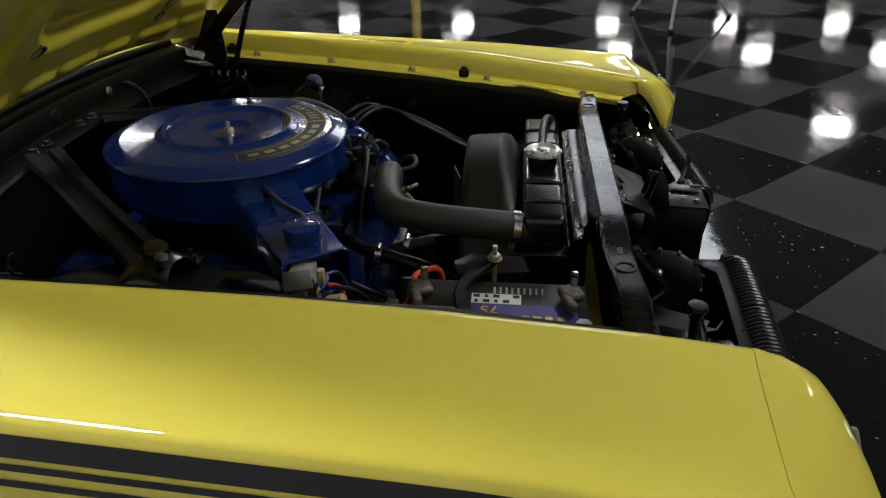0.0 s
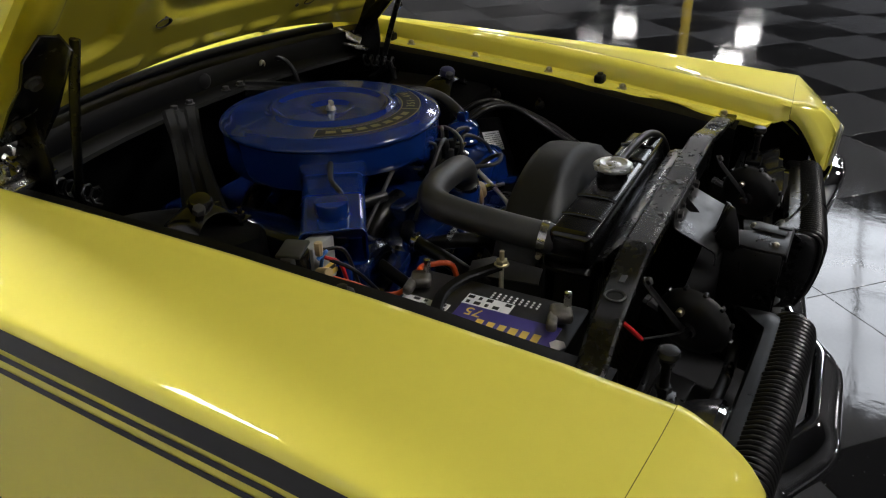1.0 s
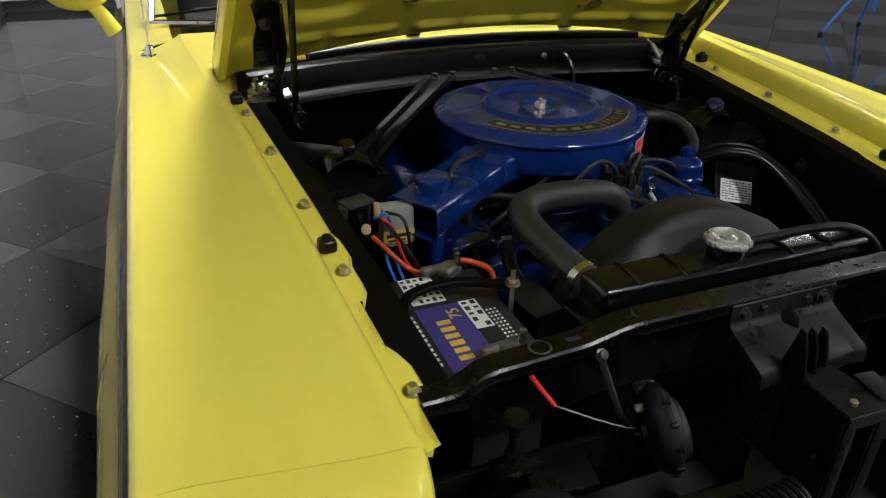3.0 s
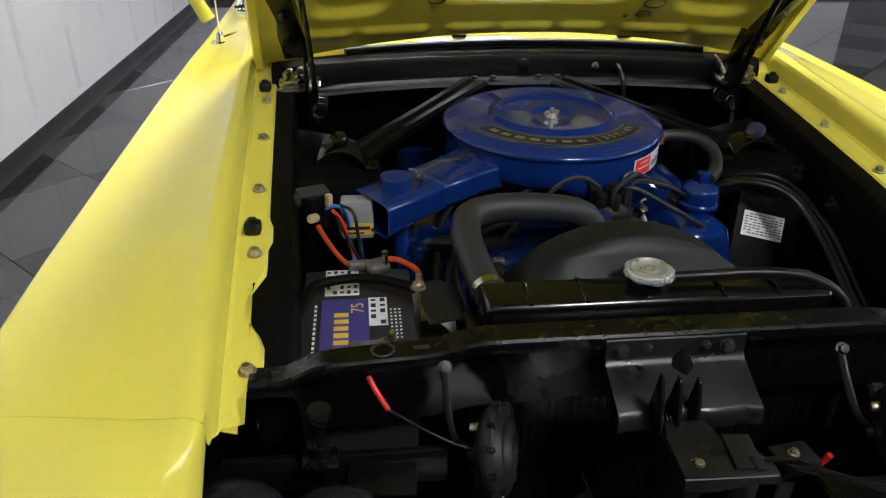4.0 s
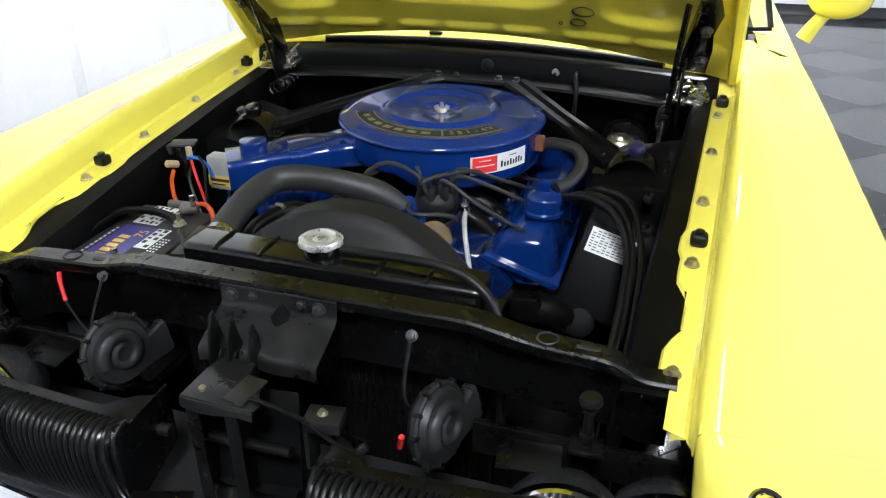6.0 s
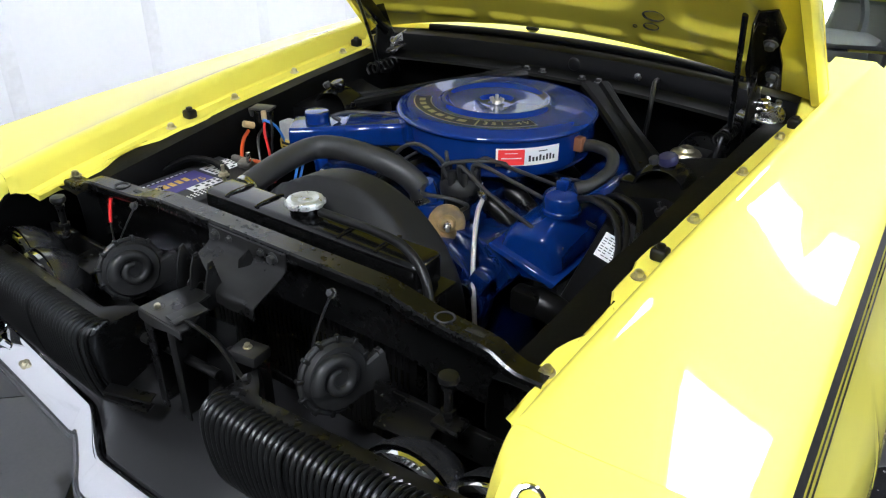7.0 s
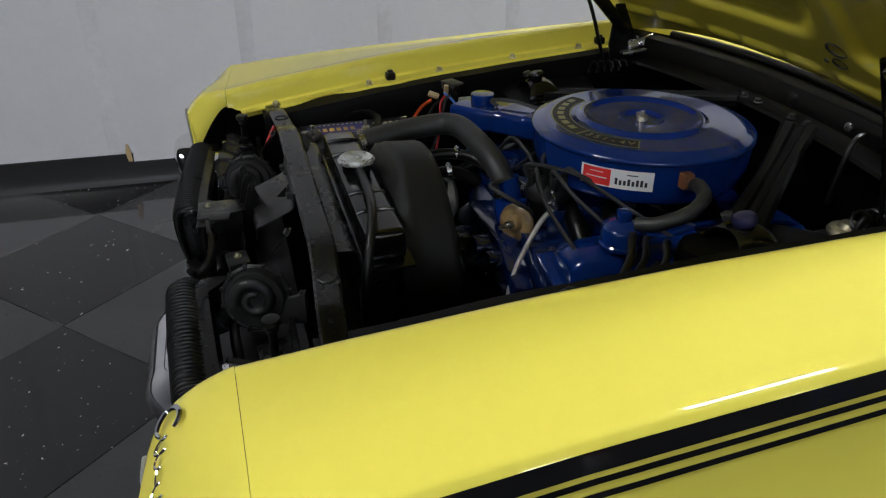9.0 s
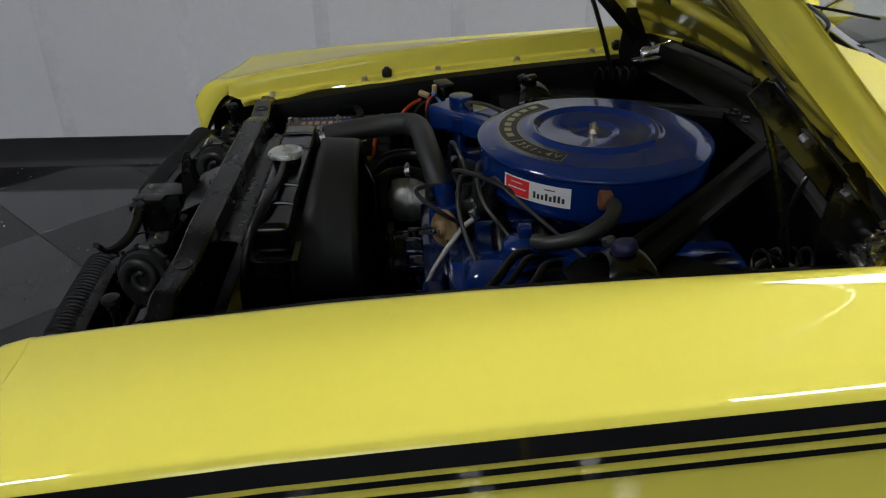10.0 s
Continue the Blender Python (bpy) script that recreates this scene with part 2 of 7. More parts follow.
def mesh_of(name, bm, mat, sharp=38):
    bmesh.ops.remove_doubles(bm, verts=bm.verts, dist=1e-5)
    bmesh.ops.recalc_face_normals(bm, faces=bm.faces)
    for f in bm.faces:
        f.smooth = True
    lim = radians(sharp)
    for e in bm.edges:
        if len(e.link_faces) == 2 and e.calc_face_angle(0) > lim:
            e.smooth = False
    me = bpy.data.meshes.new(name)
    bm.to_mesh(me)
    bm.free()
    for mm in (mat if isinstance(mat, (list, tuple)) else [mat]):
        me.materials.append(mm)
    return me


def thing(name, loc, label, category, group="", kind=""):
    ob = new(name)
    ob.location = loc
    ob.empty_display_size = 0.05
    return tagged(ob, label, category, group, kind)


def hang(ob, parent):
    while parent.parent is not None and parent.parent.parent is not None:
        parent = parent.parent
    ob.parent = parent
    if parent.type == "EMPTY":
        ob.matrix_parent_inverse = Matrix.Translation(parent.location).inverted()
    return ob


def part(name, bm, mat, parent, label="", sharp=38):
    ob = new(name, mesh_of(name, bm, mat, sharp))
    hang(ob, parent)
    return tagged(ob, label) if label else ob


def piece(name, me, parent, m):
    """One of many alike pieces on a shared mesh."""
    ob = new(name, me)
    hang(ob, parent)
    ob.matrix_basis = m
    return ob


def box(bm, sx, sy, sz, m=I4, bev=0.0, seg=2):
    r = bmesh.ops.create_cube(bm, size=1.0, matrix=m @ Matrix.Diagonal((sx, sy, sz, 1)))
    if bev:
        es = {e for v in r["verts"] for e in v.link_edges}
        bmesh.ops.bevel(bm, geom=list(es), offset=bev, segments=seg, affect="EDGES", profile=0.5, clamp_overlap=True)
    return bm


def cyl(bm, r, h, m=I4, seg=24, r2=None, bev=0.0):
    """A cylinder along z with its base at the pose's origin."""
    q = bmesh.ops.create_cone(bm, cap_ends=True, segments=seg, radius1=r, radius2=r if r2 is None else r2, depth=h, matrix=m @ T(0, 0, h / 2))
    if bev:
        es = {e for v in q["verts"] for e in v.link_edges if any(len(f.verts) > 4 for f in e.link_faces)}
        bmesh.ops.bevel(bm, geom=list(es), offset=bev, segments=2, affect="EDGES", profile=0.5, clamp_overlap=True)
    return bm


def grid_faces(bm, rows, wrap=False, flip=False):
    vs = [[bm.verts.new(p) for p in row] for row in rows]
    for a, b in zip(vs, vs[1:]):
        n = len(a)
        for i in range(n if wrap else n - 1):
            j = (i + 1) % n
            try:
                bm.faces.new((a[i], a[j], b[j], b[i]))
            except ValueError:
                pass
    return vs


def lathe(bm, profile, m=I4, seg=48):
    rows = []
    for r, z in profile:
        rows.append([m @ Vector((r * math.cos(2 * math.pi * i / seg), r * math.sin(2 * math.pi * i / seg), z)) for i in range(seg)])
    grid_faces(bm, rows, wrap=True)
    return bm


def smooth_path(pts, n=6):
    """A Catmull-Rom curve through the points."""
    P = [Vector(p) for p in pts]
    P = [P[0] * 2 - P[1]] + P + [P[-1] * 2 - P[-2]]
    out = []
    for i in range(1, len(P) - 2):
        a, b, c, d = P[i - 1:i + 3]
        for k in range(n):
            t = k / n
            out.append(0.5 * (2 * b + (c - a) * t + (2 * a - 5 * b + 4 * c - d) * t * t + (3 * b - a - 3 * c + d) * t ** 3))
    out.append(P[-2])
    return out


def tube(bm, pts, r, seg=10, n=6, ribs=0, flat=1.0):
    """A round tube along a smooth curve, with end caps. ribs: depth of corrugations."""
    path = smooth_path(pts, n) if n else [Vector(p) for p in pts]
    up = None
    rings = []
    for i, p in enumerate(path):
        d = (path[min(i + 1, len(path) - 1)] - path[max(i - 1, 0)]).normalized()
        if up is None:
            up = d.orthogonal().normalized()
        up = (up - d * up.dot(d)).normalized()
        side = d.cross(up)
        rad = (r(i / (len(path) - 1)) if callable(r) else r) * (1 + (ribs if i % 2 else 0))
        rings.append([p + (up * math.cos(2 * math.pi * k / seg) * flat + side * math.sin(2 * math.pi * k / seg)) * rad for k in range(seg)])
    vs = grid_faces(bm, rings, wrap=True)
    bm.faces.new(vs[0])
    bm.faces.new(vs[-1])
    return bm


def prism(bm, outline, h, m=I4, bev=0.0):
    """A plate of thickness h over an outline in xy, from z = 0 up."""
    lo = [bm.verts.new(m @ Vector((x, y, 0))) for x, y in outline]
    hi = [bm.verts.new(m @ Vector((x, y, h))) for x, y in outline]
    fs = [bm.faces.new(lo[::-1]), bm.faces.new(hi)]
    n = len(lo)
    for i in range(n):
        fs.append(bm.faces.new((lo[i], lo[(i + 1) % n], hi[(i + 1) % n], hi[i])))
    if bev:
        es = {e for f in fs for e in f.edges}
        bmesh.ops.bevel(bm, geom=list(es), offset=bev, segments=2, affect="EDGES", profile=0.5, clamp_overlap=True)
    return bm


def shell(bm, t):
    """Gives an open sheet the thickness t, away from its normals, and closes its rims."""
    bm.normal_update()
    faces, edges, verts = bm.faces[:], bm.edges[:], bm.verts[:]
    twin = {v: bm.verts.new(v.co - v.normal * t) for v in verts}
    rims = [e for e in edges if len(e.link_faces) == 1]
    for f in faces:
        bm.faces.new([twin[v] for v in reversed(f.verts)])
    for e in rims:
        a, b = e.verts
        for lp in e.link_faces[0].loops:
            if lp.edge == e:
                a, b = lp.vert, lp.link_loop_next.vert
        try:
            bm.faces.new((b, a, twin[a], twin[b]))
        except ValueError:
            pass
    return bm


def frame_to(o, z, x=(1, 0, 0)):
    """A pose at o whose z axis points along z and whose x axis lies towards x."""
    z = Vector(z).normalized()
    x = Vector(x)
    x = (x - z * x.dot(z)).normalized()
    y = z.cross(x)
    return Matrix(((x.x, y.x, z.x, o[0]), (x.y, y.y, z.y, o[1]), (x.z, y.z, z.z, o[2]), (0, 0, 0, 1)))


def B():
    return bmesh.new()


def letters(name, body, size, mat, parent, m, depth=0.0003):
    cu = bpy.data.curves.new(name, "FONT")
    cu.body, cu.size, cu.align_x, cu.align_y, cu.extrude = body, size, "CENTER", "CENTER", depth
    tmp = bpy.data.objects.new(name, cu)
    me = bpy.data.meshes.new_from_object(tmp)
    bpy.data.objects.remove(tmp)
    me.materials.clear()
    me.materials.append(mat)
    return piece(name, me, parent, m)



# ---------------------------------------------------------------- the showroom
WALL_X, WALL_Y, EAST_X, SOUTH_Y = -2.11, 7.93, 26.0, -14.0
bm = B()
box(bm, EAST_X - WALL_X + 0.4, WALL_Y - SOUTH_Y + 0.4, 0.2, T((EAST_X + WALL_X) / 2, (WALL_Y + SOUTH_Y) / 2, -0.106))
floor = new("floor", mesh_of("floor", bm, BASEFLOOR))
tagged(floor, "polished black and grey checkered vinyl tile showroom floor", "floor", kind="structure")


def wall(name, cx, cy, sx, sy, label, mat=PAINTWALL):
    b = B()
    box(b, sx, sy, CEILING, T(cx, cy, CEILING / 2))
    return tagged(new(name, mesh_of(name, b, mat)), label, "wall", kind="structure")


wall_west = wall("wall_west", WALL_X - 0.1, (WALL_Y + SOUTH_Y) / 2, 0.2, WALL_Y - SOUTH_Y, "white painted showroom wall with scuffs and faint joints")
wall("wall_north", (WALL_X + 5.4) / 2 - 0.1, WALL_Y + 0.1, 5.4 - WALL_X + 0.2, 0.2, "white painted wall at the end of the showroom")
# Three walls out of view, added and kept dark to dim the floor's reflections.
wall("wall_north_far", (5.4 + EAST_X) / 2 + 0.1, WALL_Y + 0.1, EAST_X - 5.4 + 0.2, 0.2, "unseen dark grey wall added at the far end of the hall", DARKWALL)
wall("wall_east", EAST_X + 0.1, (WALL_Y + SOUTH_Y) / 2, 0.2, WALL_Y - SOUTH_Y, "unseen dark grey wall added on the far side of the showroom", DARKWALL)
wall("wall_south", (WALL_X + EAST_X) / 2, SOUTH_Y - 0.1, EAST_X - WALL_X + 0.4, 0.2, "unseen dark grey wall added at the front of the showroom", DARKWALL)
bm = B()
box(bm, EAST_X - WALL_X + 0.4, WALL_Y - SOUTH_Y + 0.4, 0.2, T((EAST_X + WALL_X) / 2, (WALL_Y + SOUTH_Y) / 2, CEILING + 0.1))
tagged(new("ceiling", mesh_of("ceiling", bm, CEILMAT)), "dark flat showroom ceiling", "ceiling", kind="structure")


def baseboard(name, x0, y0, x1, y1, out, top=0.102):
    b = B()
    L = math.hypot(x1 - x0, y1 - y0)
    prof = [(0.0, 0.0), (0.022, 0.0), (0.016, 0.012), (0.008, 0.03), (0.006, top - 0.004), (0.0, top)]
    d = Vector((x1 - x0, y1 - y0, 0)).normalized()
    o = Vector((*out, 0))
    rows = [[Vector((x0, y0, 0)) + d * s + o * u + Vector((0, 0, v)) for u, v in prof] for s in (0, L)]
    vs = grid_faces(b, rows, wrap=True)
    b.faces.new(vs[0])
    b.faces.new(vs[-1])
    tagged(new(name, mesh_of(name, b, BASEBLACK)), "black vinyl cove base along the wall", "baseboard", kind="structure")


baseboard("baseboard", WALL_X, SOUTH_Y, WALL_X, -0.55, (1, 0), 0.143)
baseboard("baseboard", WALL_X, -0.55, WALL_X, WALL_Y, (1, 0))
baseboard("baseboard", WALL_X, WALL_Y, EAST_X, WALL_Y, (0, -1))
baseboard("baseboard", EAST_X, SOUTH_Y, EAST_X, WALL_Y, (-1, 0))


# ceiling lights in rows over the whole hall
def ceiling_light(x, y):
    t = thing("ceiling_light", (x, y, CEILING - 0.07), "white recessed panel light set in the dark ceiling", "ceiling light", "ceiling lights")
    b = B()
    for sx, sy, px, py in ((0.74, 0.03, 0, 0.465), (0.74, 0.03, 0, -0.465), (0.03, 0.90, 0.355, 0), (0.03, 0.90, -0.355, 0)):
        box(b, sx, sy, 0.07, T(x + px, y + py, CEILING - 0.035), 0.004)
    part("frame", b, WHITE, t)
    b = B()
    box(b, 0.676, 0.896, 0.02, T(x, y, CEILING - 0.05))
    part("diffuser", b, lampmat, t, "glowing white diffuser")
    return t


first = ceiling_light(0.35, 2.16)
for lx, ly in [(0.82, -2.22), (0.52, 4.93)] + [(x, y) for x in (7.9, 13.5, 19.3, 22.95) for y in (-9.2, -5.9, -2.27, 2.37, 6.14) if (x, y) != (7.9, -2.27)]:
    # the lights out in the hall are smaller panels
    copy_thing(first, T(lx, ly, CEILING - 0.07) @ (Matrix.Diagonal((0.74, 0.68, 1, 1)) if lx > 3 else I4))

# skylight well with a milky pane in two rows of panels
SKX, SKY, SKW, SKD = 8.30, -0.98, 4.80, 3.24
skylight = thing("skylight", (SKX, SKY, CEILING - 0.05), "milky daylight skylight panels in a white frame", "skylight")
for k in range(2):
    for i in range(4):
        pane = B()
        box(pane, SKW / 4 - 0.05, SKD / 2 - 0.05, 0.012, T(SKX - SKW / 2 + SKW / 8 * (2 * i + 1), SKY - SKD / 4 + k * SKD / 2, CEILING - 0.03))
        part("pane", pane, daymat, skylight, "milky daylight pane")
for i in range(5):
    bar = B()
    box(bar, 0.05, SKD + 0.05, 0.05, T(SKX - SKW / 2 + SKW / 4 * i, SKY, CEILING - 0.026), 0.004)
    part("bar", bar, WHITE, skylight)
for k in range(3):
    bar = B()
    box(bar, SKW - 0.06, 0.05, 0.046, T(SKX, SKY - SKD / 2 + k * SKD / 2, CEILING - 0.026), 0.004)
    part("rail", bar, WHITE, skylight)

# narrow cover strips over the joints of the west wall, greyed with the seams' shade
for k in range(-19, 13):
    b = B()
    y = 0.020 + 0.635 * k
    if SOUTH_Y + 0.1 < y < WALL_Y - 0.1:
        rows = [[Vector((WALL_X + a, y + c, z)) for a, c in ((0.0, -0.034), (0.0012, -0.028), (0.002, 0.0), (0.0012, 0.028), (0.0, 0.034))] for z in (0.145, CEILING)]
        grid_faces(b, rows)
        tagged(new("trim", mesh_of("trim", b, JOINT)), "joint between the wall panels, its shade put in as a greyer tone", "trim", kind="structure")

# ---------------------------------------------------------------- the car: sheet metal
car = thing("car", (0, 1.6, 0), "bright yellow coupe, hood raised, black stripes, blue engine", "car")

LEDGE = [(-0.12, 0.782), (0.0, 0.80), (0.234, 0.828), (0.42, 0.845), (0.62, 0.859), (0.95, 0.877), (1.3, 0.885)]
CROWN = [(-0.13, 0.832), (0.19, 0.858), (0.5, 0.873), (0.82, 0.888), (1.1, 0.896), (1.6, 0.899), (2.6, 0.905), (3.4, 0.895)]
SIDE = [(0.008, 0.7860), (0.035, 0.7965), (0.075, 0.809), (0.10, 0.817), (0.13, 0.829), (0.155, 0.838), (0.18, 0.845), (0.22, 0.851), (0.30, 0.853), (0.45, 0.846), (0.68, 0.81)]
STRIPES = ((0.0095, 0.0300), (0.0352, 0.0418), (0.0500, 0.0565))
WHEEL_Y, WHEEL_Z, ARCH = 0.66, 0.345, 0.355


def ledge(y):
    return lerp_table(LEDGE, y)


def crown(y):
    return lerp_table(CROWN, y)


def side_x(d):
    return lerp_table(SIDE, d)


def bolt_x(y):
    return 0.508 + 0.066 * y


def sill(y, wheels=(WHEEL_Y, WHEEL_Y + 2.82)):
    z = 0.2
    for w in wheels:
        if abs(y - w) < ARCH:
            z = max(z, WHEEL_Z + math.sqrt(ARCH ** 2 - (y - w) ** 2))
    return z


def taper(y):
    """The body narrows a little from the nose to the cowl."""
    return -0.022 * (min(max(y, -0.2), 1.25) - 0.25)


def inner_edge(y):
    """Where the bolted ledge of the fender ends, scalloped between the bolts."""
    x = bolt_x(y) - 0.018
    x += 0.022 * step01(0.045, 0.11, y) * (1 - step01(0.14, 0.20, y))
    x -= 0.006 * step01(0.255, 0.275, y) * (1 - step01(0.315, 0.34, y))
    x += 0.026 * (1 - step01(-0.022, -0.010, y))
    return x


def skirt(y, n=14):
    """The outer side from under the crown down to the sill."""
    zc, zb = crown(y), sill(y)
    out = []
    for i in range(n + 1):
        d = 0.008 + (zc - zb - 0.008) * (i / n) ** 1.25
        flare = 0.024 * step01(0.13, 0.30, d) * max(0.0, 1 - ((y - 0.55) / 0.60) ** 2)
        out.append((side_x(d) + taper(y) + flare, zc - d))
    return out


NOSE_Y = -0.114


def fender_section(y):
    """Bolted ledge, steep inner wall with a rounded crest, broad top, crown and side."""
    zl, zc, xb, xi = ledge(y), crown(y), bolt_x(y), inner_edge(y)
    k = step01(0.95, 0.985, y)
    c = 1 - step01(-0.084, -0.075, y)
    xs = xb + 0.026
    p = [(xi + 0.001, zl - 0.014), (xi, zl - 0.005), (xi + 0.004, zl), (xb, zl), (xs - 0.004, zl), (xs + 0.001, zl + 0.005), (xs + 0.004, zl + 0.034),
         (xs + 0.008, zl + 0.044), (xs + 0.015, zl + 0.0495), (xs + 0.026, zl + 0.0525)]
    p[7:] = [(x, z - 0.0035 * step01(0.35, 0.75, y) * j / 2) for j, (x, z) in enumerate(p[7:])]
    f = 1 - step01(-0.112, -0.084, y)
    p = [(x + (xs - 0.001 + 0.007 * f - x) * c * (i < 5), z + (zl + 0.002 + 0.0005 * i + 0.012 * f - z) * c * (i < 5)) for i, (x, z) in enumerate(p)]
    p[5:7] = [(x + 0.0055 * f * c, z + g * f * c) for (x, z), g in zip(p[5:7], (0.012, 0.002))]
    p = [(x + (0.558 - x) * k * (0.9 if i < 5 else 0.4) * (i < 6), z + (zl + 0.048 - z) * k) for i, (x, z) in enumerate(p)]
    x0, z0 = p[-1]
    w = taper(y)
    x1, z1 = 0.736 + w, zc + 0.0018
    for q in (0.05, 0.12, 0.22, 0.34, 0.48, 0.64, 0.82):
        p.append((x0 + (x1 - x0) * q, z0 + (z1 - z0) * q - 0.0045 * (1 - math.exp(-q / 0.12)) * (1 - q)))
    p += [(x1, z1), (0.752 + w, zc + 0.0017), (0.764 + w, zc + 0.0014), (0.7725 + w, zc + 0.0008), (0.778 + w, zc - 0.0004), (0.7815 + w, zc - 0.0026), (0.7835 + w, zc - 0.006)]
    return p + skirt(y)


def sheet(bm, section, ys, sx, thick=0.0016):
    """A thin pressed sheet over sections along y, with real thickness."""
    rows = [[Vector((sx * x, y, z)) for x, z in section(y)] for y in ys]
    grid_faces(bm, rows)
    bmesh.ops.recalc_face_normals(bm, faces=bm.faces)
    if sum(f.normal.z for f in bm.faces) < 0:
        bmesh.ops.reverse_faces(bm, faces=bm.faces)
    shell(bm, thick)
    return bm


# one hex bolt on its washer, shared by all fender bolts
b = B()
cyl(b, 0.0125, 0.0025, seg=20, bev=0.0008)
cyl(b, 0.0085, 0.0085, T(0, 0, 0.0022), seg=6, bev=0.0012)
cyl(b, 0.006, 0.0025, T(0, 0, 0.0105), seg=12, bev=0.0008)
BOLT = mesh_of("bolt", b, ZINC)
b = B()
cyl(b, 0.0115, 0.0022, seg=20, bev=0.0008)
cyl(b, 0.0085, 0.0085, T(0, 0, 0.002), seg=6, bev=0.0012)
DARKBOLT = mesh_of("bolt", b, DARKSTEEL)
b = B()
box(b, 0.025, 0.025, 0.020, T(0, 0, 0.010), 0.006, 3)
cyl(b, 0.007, 0.010, T(0, 0, 0.015), 12, bev=0.002)
BUMPSTOP = mesh_of("rubber_stop", b, RUBBER)

FEND_YS = [NOSE_Y, -0.104, -0.095, -0.090, -0.085] + [-0.0745 + i * 0.0205 for i in range(3)] + [-0.0165, -0.011, -0.005] + [0.006 + i * 0.0205 for i in range(63)]


def nose_columns():
    """Columns of the cast nose: x and z at the joint, the front edge of its top, the foot of its face, and the bow of its fall."""
    top = fender_section(NOSE_Y)
    zi = top[9][1]
    cols = [(0.5375, zi - 0.037), (0.5345, zi - 0.033), (0.5335, zi - 0.020), (0.535, zi - 0.010), (0.539, zi - 0.004)] + top[8:24]
    zc0 = crown(NOSE_Y)
    for d in (0.012, 0.03, 0.06, 0.10, 0.15, 0.20):
        cols.append((side_x(d) + taper(NOSE_Y), zc0 - d))
    out = []
    for i, (x, z) in enumerate(cols):
        yf = lerp_table([(0.533, -0.196), (0.545, -0.203), (0.56, -0.210), (0.60, -0.217), (0.66, -0.229), (0.70, -0.234), (0.74, -0.235), (0.765, -0.226), (0.785, -0.212), (0.80, -0.200), (0.84, -0.190)], x)
        zf = lerp_table([(0.533, 0.724), (0.545, 0.754), (0.56, 0.774), (0.58, 0.780), (0.60, 0.777), (0.66, 0.761), (0.70, 0.747), (0.74, 0.735), (0.78, 0.722)], x)
        yb = yf + 0.004
        zb = lerp_table([(0.533, 0.690), (0.62, 0.684), (0.68, 0.668), (0.80, 0.652)], x)
        bow = lerp_table([(0.533, 1.35), (0.545, 2.2), (0.56, 3.0), (0.60, 2.8), (0.66, 2.0), (0.70, 1.45), (0.80, 1.2)], x)
        if i < 4:
            fall = zi - 0.004 - z
            zf, yf = zf - fall * 0.85, yf + 0.010 * fall / 0.04
            yb, zb = yf + 0.006, zf - 0.015
        if i >= len(cols) - 6:
            zf = 0.735 - (zc0 - z) * 0.55
            zb = zf - 0.012
        out.append((x, z, yf, zf, yb, zb, bow))
    return out


def nose_point(c, s):
    x, z, yf, zf, yb, zb, bow = c
    if s <= 1:
        x += 0.010 * s * s * (1 if x < 0.56 else 0) - 0.014 * s * s * max(0.0, (x - 0.74) / 0.05)
        return Vector((x, NOSE_Y - 0.0007 + (yf - NOSE_Y + 0.0007) * s, z + (zf - z) * s ** bow))
    q = s - 1
    x += (0.010 if x < 0.56 else 0) - 0.014 * max(0.0, (x - 0.74) / 0.05)
    return Vector((x, yf + (yb - yf) * q, zf + (zb - zf) * q))


def seam_shift(bm, sx):
    """The joints of the two noses stand a little askew: the front of each fender is drawn forward or back with them."""
    base, slant = (0.005, 0.11) if sx < 0 else (-0.011, 0.04)
    for v in bm.verts:
        if v.co.y < 0:
            v.co.y += (base + slant * min(0.19, max(0.0, abs(v.co.x) - 0.55))) * min(1.0, v.co.y / NOSE_Y)
    return bm


NOSE_STEPS = (0, 0.04, 0.1, 0.2, 0.32, 0.45, 0.58, 0.7, 0.81, 0.9, 0.96, 1.0, 1.05, 1.15, 1.35, 1.65, 2.0)


def on_nose(cols, x, s, lift):
    """A place on the nose at x and the way s down it, lifted off the face."""
    k = 5
    while k < len(cols) - 8 and cols[k + 1][0] < x:
        k += 1
    a, c = cols[k], cols[k + 1]
    q = (x - a[0]) / max(1e-6, c[0] - a[0])
    p = nose_point(a, s).lerp(nose_point(c, s), q)
    return p + (Vector((0, -0.62, 0.78)) if s < 0.97 else Vector((-0.25, -0.95, 0.1))) * lift


def script_badge(parent, sx):
    """Chrome script cast as one looping bar on the slope of the nose."""
    cols = nose_columns()

    def on(x, back, lift):
        p = on_nose(cols, x, 0.71 - back / 0.13, lift)
        return Vector((sx * p.x, p.y, p.z))
    bmm = B()
    c = [on(0.598 + 0.016 * math.cos(a), 0.004 + 0.016 * math.sin(a), 0.0060) for a in [0.6 + k * 0.3 for k in range(18)]]
    tube(bmm, c, lambda s: 0.0020 + 0.0020 * math.sin(3.1 * s), 8, 3)
    pts = []
    for i in range(60):
        s = i / 59
        pts.append(on(0.611 + 0.085 * s + 0.004 * math.cos(s * 33), -0.004 + (0.0050 + 0.003 * math.sin(s * 9)) * math.sin(s * 33), 0.0050))
    tube(bmm, pts, 0.0018, 6, 2)
    part("badge", seam_shift(bmm, sx), CHROME, parent, "chrome script badge")


